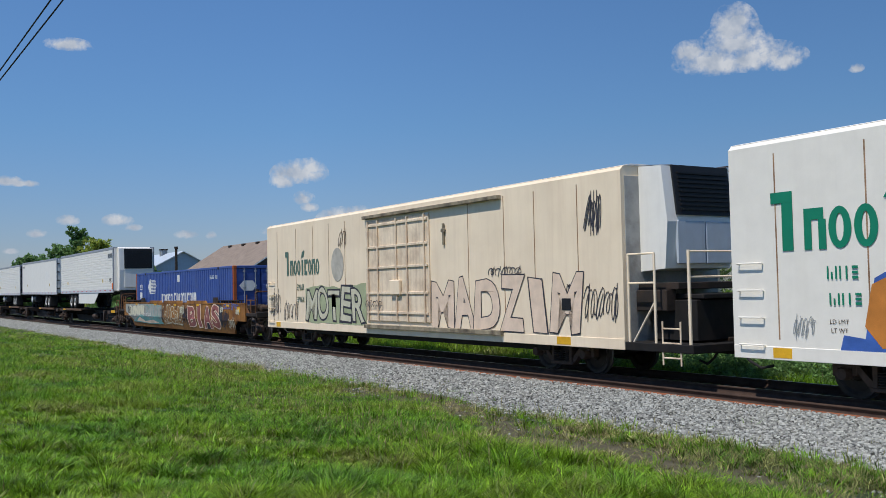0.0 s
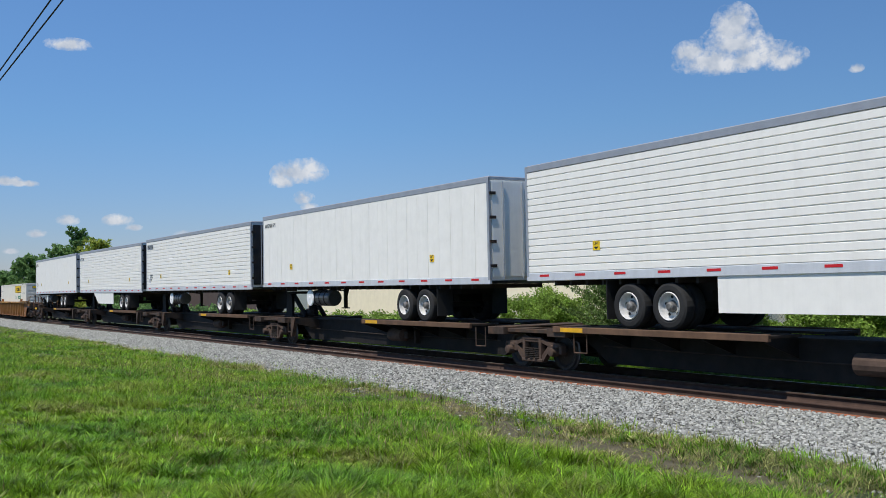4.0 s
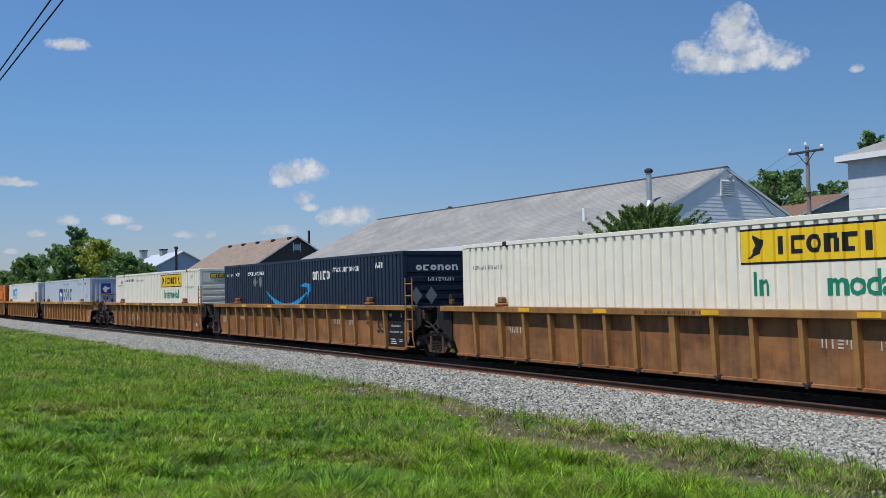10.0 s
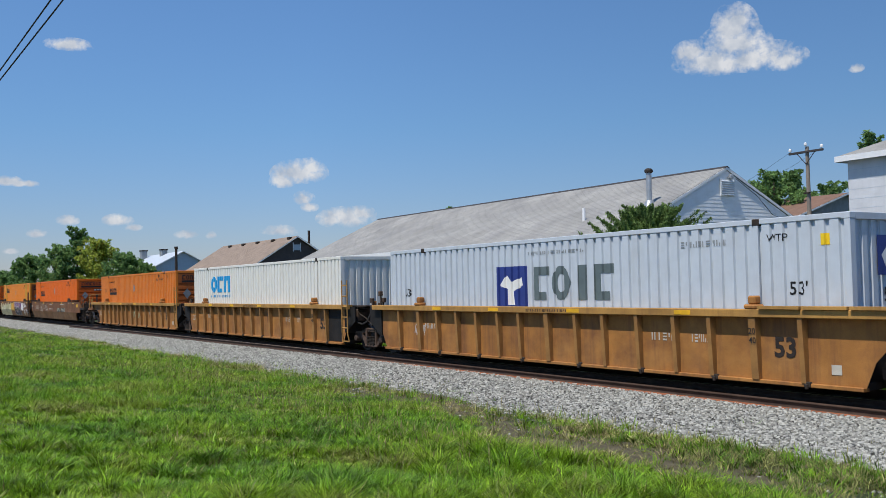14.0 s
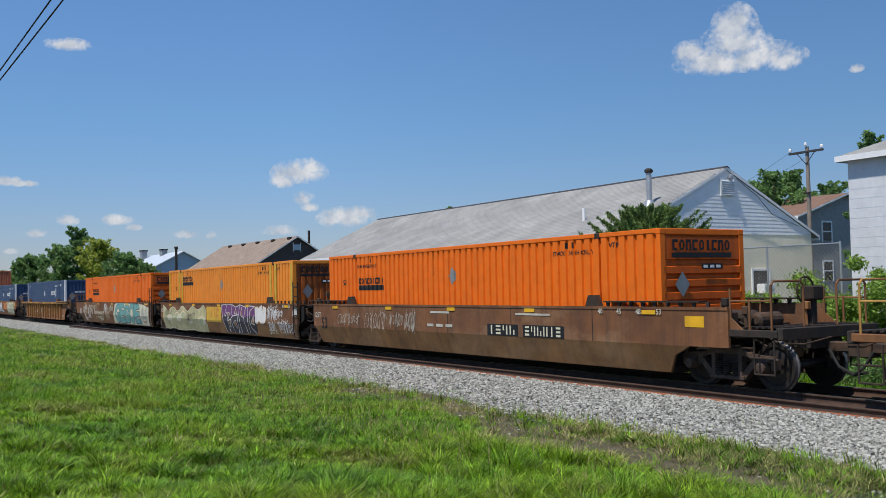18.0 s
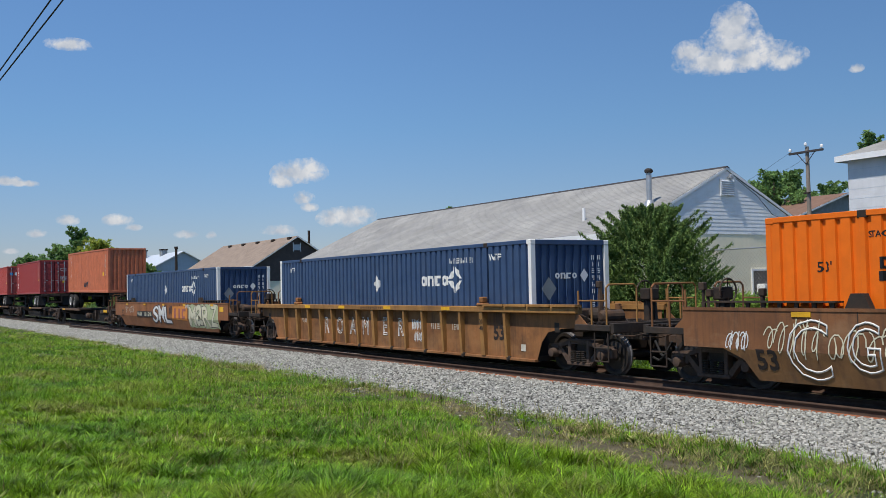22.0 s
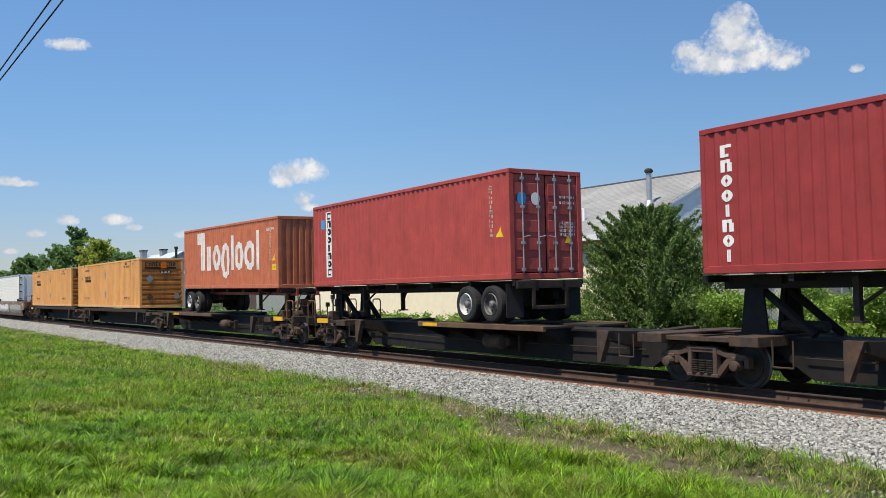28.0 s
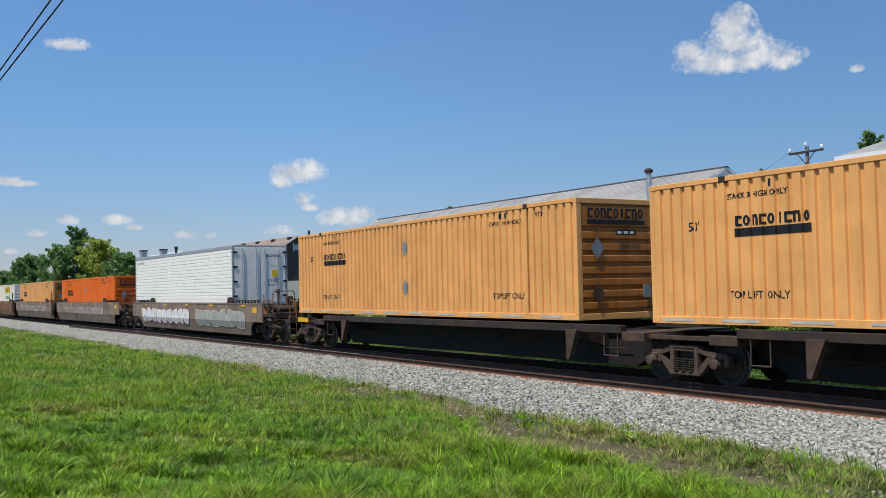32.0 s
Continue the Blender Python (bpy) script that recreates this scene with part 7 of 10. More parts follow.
def reefer_car(label, mat, door):
    """An insulated boxcar; its body runs from -10.25 to 10.25, with the unit's platform ahead of it."""
    c = thing("boxcar", label, "boxcar", "boxcars of the train")
    h, w, z0, z1 = 10.25, 1.52, 0.78, 4.7
    prof = [(-w, z0), (w, z0), (w, z1 - 0.12), (w - 0.1, z1 - 0.02), (w - 0.3, z1 + 0.02), (-w + 0.3, z1 + 0.02), (-w + 0.1, z1 - 0.02), (-w, z1 - 0.12)]
    part("body", prism(prof, -h, h, "x"), mat, c)
    part("roof_edge", prism([(-w + 0.08, z1 - 0.03), (-w + 0.32, z1 + 0.025), (w - 0.32, z1 + 0.025), (w - 0.08, z1 - 0.03), (0, z1 + 0.07)], -h - 0.02, h + 0.02, "x"), "white_paint", c)
    for sy in (-1, 1):
        for px in JOINTS:
            part("panel_joint", boxes([(px - 0.013, px + 0.013, *sorted((sy * w, sy * (w + 0.006))), z0 + 0.25, z1 - 0.3)]), "joint_rust", c, "rusty panel joint")
        part("side_sill", boxes([(-h, h, *sorted((sy * (w - 0.02), sy * (w + 0.012))), z0 - 0.12, z0 + 0.12)], 0.008), mat, c)
        dx = 0.3
        d = part("plug_door", boxes([(dx - 1.95, dx + 1.95, *sorted((sy * w, sy * (w + 0.05))), z0 + 0.3, z1 - 0.45)], 0.015), door, c, "rust-streaked plug door with a barred frame")
        for xx in (-1.75, -1.1, 0.1, 0.75, 1.75):
            part("door_bar", rod((dx + xx, sy * (w + 0.09), z0 + 0.3), (dx + xx, sy * (w + 0.09), z1 - 0.45), 0.026, 8), door, d)
        for z in (1.35, 1.95, 2.75, 3.4, 4.1):
            part("door_rail", boxes([(dx - 1.9, dx + 1.9, *sorted((sy * (w + 0.05), sy * (w + 0.085))), z - 0.04, z + 0.04)], 0.01), door, d)
        part("door_latch", boxes([(dx - 0.25, dx + 0.35, *sorted((sy * (w + 0.05), sy * (w + 0.15))), 1.9, 2.35)], 0.02), mat, d)
        part("door_track", boxes([(dx - 2.05, dx + 5.5, *sorted((sy * w, sy * (w + 0.14))), z1 - 0.36, z1 - 0.26), (dx - 2.05, dx + 5.5, *sorted((sy * w, sy * (w + 0.12))), z0 + 0.06, z0 + 0.18)], 0.01), "rusty_track", c, "rust-streaked door track")
        for px in (-h + 0.45,):
            for z in (0.92, 1.42, 1.92, 2.42):
                part("grab_iron", pipe_run([(px - 0.27, sy * w, z - 0.02), (px - 0.27, sy * (w + 0.075), z), (px + 0.27, sy * (w + 0.075), z), (px + 0.27, sy * w, z - 0.02)], 0.014), mat, c)
        part("reflector", boxes([(h - 2.3, h - 1.8, *sorted((sy * (w + 0.012), sy * (w + 0.018))), z0 - 0.08, z0 + 0.1)]), "safety_yellow", c, "yellow reflective strip")
        part("reflector", boxes([(-h + 0.9, -h + 1.3, *sorted((sy * (w + 0.012), sy * (w + 0.018))), z0 - 0.08, z0 + 0.1)]), "safety_yellow", c, "yellow reflective strip")
    part("underframe", boxes([(-h - 1.0, h + 1.9, -0.35, 0.35, 0.6, 0.82), (-h + 3, h - 3, -1.2, 1.2, 0.5, 0.66)]), "black_steel", c)
    # End wall in grey, not body paint: the end's shade is in the colour.
    part("end_panel", boxes([(h - 0.005, h + 0.02, -w + 0.1, w - 0.1, z0, z1 - 0.25)]), "weathered_end", c, "end wall with its shade put into a dull, dirt-patched grey")
    # platform and cooling unit
    part("platform", boxes([(h, h + 1.95, -w, w, z0 - 0.12, z0 + 0.06), (h + 0.4, h + 1.7, -0.9, 0.9, 1.75, 1.85), (h + 0.4, h + 1.6, -1.0, 1.0, z0 + 0.1, z0 + 0.95)], 0.015), "black_steel", c)
    part("shelf", boxes([(h + 0.02, h + 1.2, -1.1, 1.1, 1.95, 2.1), (h + 0.1, h + 1.0, -1.25, -0.95, 1.5, 1.95)], 0.015), "grimy_steel", c)
    u = part("reefer_unit", prism([(h + 0.02, 2.35), (h + 0.75, 2.4), (h + 0.85, 3.4), (h + 0.7, 4.62), (h + 0.02, 4.66)], -1.0, 1.0), "trailer_white", c, "white refrigeration unit")
    part("grille_panel", prism([(h + 0.05, 4.68), (h + 0.74, 4.64), (h + 0.88, 3.55), (h + 0.5, 3.55)], -0.72, 1.03), "black_paint", u, "dark slatted grille")
    for k in range(9):
        part("grille_slat", boxes([(h + 0.86 - 0.012 * k, h + 0.9 - 0.012 * k, -0.6, 0.95, 3.65 + 0.1 * k, 3.69 + 0.1 * k)]), "black_paint", u)
    # Front panels greyer than the white unit: shade of this face as colour.
    part("access_panel", boxes([(h + 0.8, h + 0.87, -0.72, 0.12, 2.5, 3.42), (h + 0.8, h + 0.87, 0.16, 0.98, 2.5, 3.42)], 0.012), "pale_grey", u)
    bm = bmesh.new()
    for y in (-w + 0.05, 0.2, w - 0.05):
        rod((h + 1.85, y, z0), (h + 1.85, y, 2.75), 0.035, 6, bm)
    for z in (2.72, 2.2):
        rod((h + 1.85, -w + 0.05, z), (h + 1.85, w - 0.05, z), 0.022, 6, bm)
    for z in (2.72, 2.1):
        rod((h + 0.1, -w + 0.04, z), (h + 0.9, -w + 0.04, z), 0.022, 6, bm)
    for x in (h + 0.12, h + 0.9):
        rod((x, -w + 0.04, z0), (x, -w + 0.04, 2.72), 0.03, 6, bm)
    rod((h + 0.2, -w + 0.04, z0), (h + 0.9, -w + 0.04, 1.7), 0.025, 6, bm)
    part("platform_rail", bm, mat, c, "cream painted platform railing")
    ladder(c, h + 1.35, -w + 0.03, 0.4, 1.3, 0.5, 3, door, 0.02, "platform_steps")
    for x in (-7.3, 7.6):
        bogie(c, x)
    coupler(c, h + 1.9, 1)
    coupler(c, -h - 1.0, -1)
    return c


M["rusty_track"] = material("rusty_track", (0.36, 0.3, 0.2), 0.7, vary=0.3, dirt=0.9, streak=0.5, dirt_rgb=(0.05, 0.035, 0.025))
# Base grey carries the end wall's shade; the dirt patches are its own.
M["weathered_end"] = material("weathered_end", (0.42, 0.41, 0.38), 0.7, vary=0.15, dirt=0.4)

# ---- the train, front to back ----
FLOOR = 0.354
boxcar_a = rides(reefer_car("clean white insulated boxcar with green lettering shapes", "reefer_white", "reefer_white"), 232.75, 7.5)
boxcar_b = rides(reefer_car("dirty cream insulated boxcar covered in graffiti", "reefer_cream", "reefer_door"), 209.25, 7.5)

car = rides(smooth_well("rusty mustard well car covered in graffiti", "c", "c", False, "well_mustard"), 186.4, 9.6)
blue_box = rides(container("blue corrugated container with orange corner posts and white lettering shapes", "royal_blue", rear="corr", front="door", post="copper_red"), 186.4, 9.6, FLOOR)

TRAILERS = []
joints = [173.2, 156.6, 139.6, 122.45, 105.2, 87.6]
for k in range(5):
    a, b = joints[k], joints[k + 1]
    nose = 1 if k == 0 else -1
    L = a - b
    cen = {0: 164.8, 1: 147.0, 2: 129.5, 3: 112.35, 4: 95.1}[k]
    mid = (a + b) / 2
    wx = cen - mid + (-3.9, 4.0, 4.6, 3.9, 3.15)[k]
    deck = (max(-L / 2 + 1.2, wx - 3.2), min(L / 2 - 1.2, wx + 3.2))
    car = spine_unit("black spine car unit with a rusty yellow wheel deck", L, "c" if k == 0 else "a", "c" if k == 4 else "a", deck, cen - mid + nose * (8.077 - 0.95))
    rides(car, mid, L / 2)
    lab = ["white fluted refrigerated trailer with a dark-grilled cooling unit", "plain white smooth-sided trailer on a spine car", "white fluted trailer with red reflective tape", "white fluted trailer with a side skirt", "plain white panelled trailer with dotted seams"][k]
    sk = {0: (-1.95, 4.1), 3: (1.4, -3.9)}.get(k)
    wheels = (-3.9, 4.0, 4.6, 3.9, 3.15)[k]
    # Black doors at 2 and 3 hold the gap's shade in their colour.
    tr = semi_trailer(lab, nose, "sheet" if k in (1, 4) else "flute", reefer=(k == 0), skirt=sk, wheels_at=wheels, door_mat={2: "door_black", 3: "door_black", 4: "trailer_grey"}.get(k))
    rides(tr, cen, L / 2, (0.0, 0.0, 0.0, 0.0, 0.04)[k], (0.0, 0.006, 0.004, 0.006, 0.0)[k])
    TRAILERS.append(tr)

WELLS = {}


def on_well(name, at, kind, front, rear, rear_bogie, box, sheet=None, chord=None):
    lab = "rust-brown ribbed well car with a worn yellow top chord" if kind == "r" else "brown smooth-sided well car with sprayed graffiti"
    if kind == "r":
        w = ribbed_well(lab, front, rear, rear_bogie, sheet or "well_rust", chord or "well_tan")
    else:
        w = smooth_well(lab, front, rear, rear_bogie, sheet or "well_brown")
    rides(w, at, 9.7)
    rides(box, at, 9.7, FLOOR)
    WELLS[name] = (w, box)


on_well("cream_one", 73.72, "r", "c", "a", True, container("cream corrugated container with a yellow panel and ribbed doors", "box_white"))
on_well("dark_one", 54.2, "r", "a", "a", True, container("dark navy corrugated container with a blue curved arrow", "deep_navy", pitch=0.24))
on_well("cream_two", 34.5, "r", "a", "c", False, container("cream corrugated container with a yellow panel and ribbed doors", "box_white"))
on_well("pale_one", 11.15, "r", "c", "a", True, container("pale grey corrugated container with a dark blue square", "pale_grey", front="corr"), "well_ochre", "well_gold")
on_well("chalk_one", -8.57, "r", "a", "a", True, container("off-white corrugated container with blue lettering shapes", "chalk_white", front="corr"), "well_ochre", "well_gold")
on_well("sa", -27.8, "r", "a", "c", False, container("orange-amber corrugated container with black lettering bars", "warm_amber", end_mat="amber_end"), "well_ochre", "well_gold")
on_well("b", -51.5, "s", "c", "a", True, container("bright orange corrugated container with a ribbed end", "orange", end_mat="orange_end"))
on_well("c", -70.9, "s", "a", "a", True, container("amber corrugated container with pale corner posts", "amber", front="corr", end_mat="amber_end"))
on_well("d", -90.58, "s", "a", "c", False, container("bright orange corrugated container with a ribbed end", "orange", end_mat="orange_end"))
on_well("u1", -113.9, "r", "c", "c", False, container("navy blue corrugated container with white corner posts", "navy", front="corr", post="white_paint"))
on_well("u2", -137.5, "s", "c", "c", False, container("navy blue corrugated container with white corner posts", "navy", front="corr", post="white_paint"), "well_brick")

FORTIES = {}
rows = [(-150.6, -167.8, "c", "a", -156.6, 1, "tan_red", "corr", 0.0094), (-167.8, -186.9, "a", "a", -180.6, -1, "dark_red", "door", 0.0),
        (-186.9, -204.3, "a", "c", -199.3, -1, "brick_red", "door", -0.003), (-208.5, -226.1, "c", "a", -214.9, 1, "tan_red", "corr", 0.0094)]
for k, (a, b, fr, rr, cen, nose, mat, end, tilt) in enumerate(rows):
    mid, L = (a + b) / 2, a - b
    wx = cen - mid - nose * (6.2 - 1.6)
    deck = (max(-L / 2 + 1.3, wx - 3.0), min(L / 2 - 1.3, wx + 3.0))
    rides(spine_unit("black spine car unit with a rusty yellow wheel deck", L, fr, rr, deck, cen - mid + nose * (6.2 - 0.8)), mid, L / 2)
    rides(chassis("dark container chassis with white-rimmed tyres", nose, frame_mat="dark_red" if k == 3 else "black_steel"), cen, L / 2, 0.0, tilt)
    lab = ["faded tan-red corrugated container on a chassis", "dark red corrugated container with rear doors on a chassis", "brick red corrugated container with rear doors on a chassis", "faded tan-red container with large white lettering shapes"][k]
    FORTIES[k] = rides(container(lab, mat, 12.192, 2.438, 2.896, front=end, rear="corr", pitch=0.278), cen, L / 2, 2.25, tilt)
YELLOWS = []
for a, b, rr, cen in ((-226.1, -244.7, "a", -237.3), (-244.7, -263.3, "c", -255.85)):
    mid, L = (a + b) / 2, a - b
    rides(spine_unit("black spine car unit carrying a container", L, "a", rr, None, None, True), mid, L / 2)
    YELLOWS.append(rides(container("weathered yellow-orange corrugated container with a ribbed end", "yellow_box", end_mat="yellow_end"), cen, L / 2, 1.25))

rides(smooth_well("pale rusty well car covered in graffiti", "c", "c", False, "well_grey"), -277.2, 9.6)
white_trailer = rides(semi_trailer("white fluted trailer with rear doors lowered into a well car", -1, "flute", bottom=1.4, top=4.17, gear=False), -279.2, 9.6)
on_well("x1", -300.4, "s", "c", "a", True, container("bright orange corrugated container with a ribbed end", "orange", end_mat="orange_end"), "well_grey")
on_well("x2", -320.0, "s", "a", "a", True, container("weathered yellow-orange corrugated container with a ribbed end", "yellow_box", end_mat="yellow_end"), "well_grey")
on_well("x3", -339.6, "s", "a", "c", False, container("cream corrugated container with a yellow panel and ribbed doors", "box_white"), "well_brown")


# ---- paint marks, lettering and graffiti ----
mats(
    worn_white=((0.76, 0.73, 0.68), dict(rough=0.6, vary=0.08, dirt=0.35, streak=0.4, dirt_rgb=(0.45, 0.16, 0.08))),
    graf_sage=((0.5, 0.46, 0.25), dict(rough=0.6, vary=0.3, scale=1.6, dirt=0.3, streak=0.3)),
    graf_cream=((0.62, 0.58, 0.42), dict(rough=0.6, vary=0.12)), graf_pink=((0.8, 0.61, 0.45), dict(rough=0.6, vary=0.12)),
    graf_green=((0.4, 0.43, 0.25), dict(rough=0.6, vary=0.15)), graf_teal=((0.16, 0.36, 0.33), dict(rough=0.6, vary=0.18)),
    graf_purple=((0.16, 0.05, 0.16), dict(rough=0.55, vary=0.15)), graf_white=((0.68, 0.67, 0.64), dict(rough=0.6, vary=0.12)),
    graf_red=((0.31, 0.105, 0.09), dict(rough=0.6, vary=0.2)), graf_grey=((0.34, 0.34, 0.3), dict(rough=0.6, vary=0.2)),
    graf_orange=((0.6, 0.22, 0.04), dict(rough=0.6, vary=0.15)), graf_yellow=((0.6, 0.36, 0.045), dict(rough=0.6, vary=0.15)),
    graf_dark=((0.045, 0.04, 0.05), dict(rough=0.6, vary=0.2)), graf_blue=((0.06, 0.14, 0.45), dict(rough=0.6, vary=0.2)),
    mark_dark=((0.03, 0.022, 0.018), dict(rough=0.7, vary=0.2)), mark_brown=((0.09, 0.05, 0.03), dict(rough=0.7, vary=0.2)), stencil=((0.5, 0.46, 0.38), dict(rough=0.7, vary=0.2)),
    tarnish=((0.3, 0.31, 0.31), dict(rough=0.4, metal=0.4, vary=0.15)), sign_yellow=((0.82, 0.55, 0.02), dict(rough=0.5, vary=0.06)),
)
SIDE, SIDE40, VAN, RIB, PLAIN, REEF = -1.288, -1.212, -1.305, -1.351, -1.508, -1.531


def ribbon(bm, pts, width, y, step=0.0):
    """A flat band along points in x, z at y, each piece a hair proud of the one before."""
    for k, (p, q) in enumerate(zip(pts, pts[1:])):
        d = Vector((q[0] - p[0], q[1] - p[1]))
        if d.length < 1e-6:
            continue
        d.normalize()
        n = Vector((-d.y, d.x)) * width / 2
        e = d * width * 0.35
        yy = y - step * k
        bm.faces.new([bm.verts.new((a, yy, b)) for a, b in ((p[0] - e.x - n.x, p[1] - e.y - n.y), (q[0] + e.x - n.x, q[1] + e.y - n.y), (q[0] + e.x + n.x, q[1] + e.y + n.y), (p[0] - e.x + n.x, p[1] - e.y + n.y))])
    return bm


def patch(name, parent, pts, mat, y, label=""):
    bm = bmesh.new()
    f = bm.faces.new([bm.verts.new((a, y, b)) for a, b in pts])
    f.normal_update()
    if f.normal.y > 0:
        f.normal_flip()
    return part(name, bm, mat, parent, label)


def diamond(parent, x, z, r, mat, y, face=None):
    ob = patch("placard", parent, [(x - r, z), (x, z - r * 1.25), (x + r, z), (x, z + r * 1.25)], mat, y, "diamond-shaped placard holder")
    if face is not None:
        ob.matrix_basis = pose(face, 0, 0, 0, 0, 90)
    return ob


SHAPES = {
    "slab": [(0, 0, 0.36, 1), (0.36, 0.74, 1, 1), (0.36, 0, 0.8, 0.24)], "bar": [(0.28, 0, 0.72, 1)],
    "arch": [(0, 0, 0.34, 1), (0.66, 0, 1, 0.72), (0.34, 0.72, 0.9, 1)],
}


def oval(bm, x0, x1, z0, z1, y, stroke, seg=20):
    """A thick oval band in x, z, facing -y."""
    cx, cz, rx, rz = (x0 + x1) / 2, (z0 + z1) / 2, (x1 - x0) / 2, (z1 - z0) / 2
    prev = None
    for k in range(seg + 1):
        t = 2 * math.pi * k / seg
        c, q = math.cos(t), math.sin(t)
        pair = [bm.verts.new((cx + c * (rx - d), y, cz + q * (rz - d * 0.85))) for d in (0.0, stroke)]
        if prev:
            bm.faces.new((prev[0], pair[0], pair[1], prev[1]))
        prev = pair
    return bm


def mark_row(parent, shapes, x0, x1, z0, z1, mat, y, gap=0.16, face=None, name="lettering_shape"):
    """Plain shapes in a row where a trade name stands."""
    n = len(shapes)
    w = (x1 - x0) / n
    for k, s in enumerate(shapes):
        a, b = x0 + w * k, x0 + w * (k + 1 - gap)
        if s == "ring":
            bm = oval(bmesh.new(), a, b, z0, z1, y - 0.003, (b - a) * 0.33)
        else:
            bm = boxes([(a + (b - a) * p[0], a + (b - a) * p[2], y - 0.004, y, z0 + (z1 - z0) * p[1], z0 + (z1 - z0) * p[3]) for p in SHAPES[s]])
        ob = part(name, bm, mat, parent)
        if face is not None:
            ob.matrix_basis = pose(face, 0, 0, 0, 0, 90)


STROKES = [[(0, 0, 0.28, 1), (0.72, 0, 1, 1)], [(0, 0.45, 0.28, 1), (0.72, 0, 1, 1)], [(0.36, 0, 0.66, 1)], [(0, 0, 0.28, 1), (0.72, 0, 1, 0.55)], [(0, 0, 1, 0.22), (0, 0.4, 1, 0.6), (0, 0.8, 1, 1)]]


def digits(parent, n, x0, x1, z0, z1, mat, y, face=None, upright=False, name="number_bar"):
    """Short bars where a running number stands."""
    for k in range(n):
        if upright:
            h = (z1 - z0) / n
            a, b, c, d = x0, x1, z1 - h * (k + 0.68), z1 - h * k
        else:
            w = (x1 - x0) / n
            a, b, c, d = x0 + w * k, x0 + w * (k + 0.68), z0, z1
        cells = STROKES[(k * 7 + n * 3 + int(abs(x0) * 10)) % len(STROKES)]
        ob = part(name, boxes([(a + (b - a) * p[0], a + (b - a) * p[2], y - 0.003, y, c + (d - c) * p[1], c + (d - c) * p[3]) for p in cells]), mat, parent)
        if face is not None:
            ob.matrix_basis = pose(face, 0, 0, 0, 0, 90)


def graffiti(car, x0, x1, z0, z1, n, fill, line, seed, y, width=0.2, edge=0.07, back=None):
    """Sprayed piece: swollen rounded shapes with an outline and a slit."""
    rng = random.Random(seed)
    if back:
        k = 16
        pts = [(x0 - 0.1 + (x1 - x0 + 0.2) * i / k, z0 - 0.02 + rng.uniform(-0.05, 0.05)) for i in range(k + 1)] + [(x1 + 0.1 - (x1 - x0 + 0.2) * i / k, z1 + rng.uniform(-0.12, 0.06)) for i in range(k + 1)]
        patch("graffiti_ground", car, pts, back, y)
    w, hz = (x1 - x0) / n, (z1 - z0) / 2
    for i in range(n):
        cx, cz = x0 + w * (i + 0.5), (z0 + z1) / 2 + rng.uniform(-0.03, 0.03)
        lean, ph, am = rng.uniform(-0.15, 0.25), rng.uniform(0, 6.28), rng.uniform(0.04, 0.12)
        ring = []
        for k in range(26):
            t = 2 * math.pi * k / 26
            c, q = math.cos(t), math.sin(t)
            ex = 0.62
            u, v = math.copysign(abs(c) ** ex, c), math.copysign(abs(q) ** ex, q)
            g = 1 + am * math.sin(3 * t + ph) + 0.06 * math.sin(5 * t + 2 * ph)
            ring.append((u * g, v * g))
        yy = y - 0.003 - 0.0012 * i
        for mat, grow, dy, name in ((line, edge * 0.6, 0.0, "graffiti_outline"), (fill, 0.0, 0.0005, "graffiti_fill")):
            pts = [(cx + u * (w * 0.5 + grow) + lean * v * hz, cz + v * min(hz - edge + grow, hz)) for u, v in ring]
            patch(name, car, pts, mat, yy - dy)
        bm = bmesh.new()
        top = rng.random() < 0.5
        sl = [(cx + w * 0.12 * math.sin(3 * f + ph) + lean * hz * (f if top else -f), cz + hz * (0.9 - 1.1 * f) * (1 if top else -1)) for f in (0.0, 0.2, 0.4, 0.6, 0.8)]
        ribbon(bm, sl, edge * 0.6, yy - 0.0007, 0.00005)
        part("graffiti_slit", bm, line, car)


def scribble(car, x0, x1, z0, z1, seed, mat, y, width=0.035, turns=6):
    """A thin sprayed scrawl of leaning loops and hooks."""
    rng = random.Random(seed)
    w = (x1 - x0) / turns
    zc, hz = (z0 + z1) / 2, (z1 - z0) / 2
    for i in range(turns):
        bm = bmesh.new()
        ph, am, loops = rng.uniform(0, 6.28), rng.uniform(0.6, 1.0), rng.choice((1.0, 1.3, 1.6))
        lean = rng.uniform(0.05, 0.3)
        pts = []
        for k in range(17):
            f = k / 16
            t = 2 * math.pi * loops * f + ph
            v = am * math.cos(t) * (1 - 0.25 * f)
            pts.append((x0 + w * (i + 0.15 + 0.7 * f + 0.32 * math.sin(t)) + lean * v * hz, zc + hz * v))
        ribbon(bm, pts, width * 0.75, y - 0.0006 * i, 0.0001)
        if rng.random() < 0.5:
            ribbon(bm, [(x0 + w * (i + 0.5), z0), (x0 + w * (i + 0.62), zc), (x0 + w * (i + 0.9), z1)], width * 0.75, y - 0.0006 * i - 0.0018, 0.0001)
        part("graffiti_scrawl", bm, mat, car)


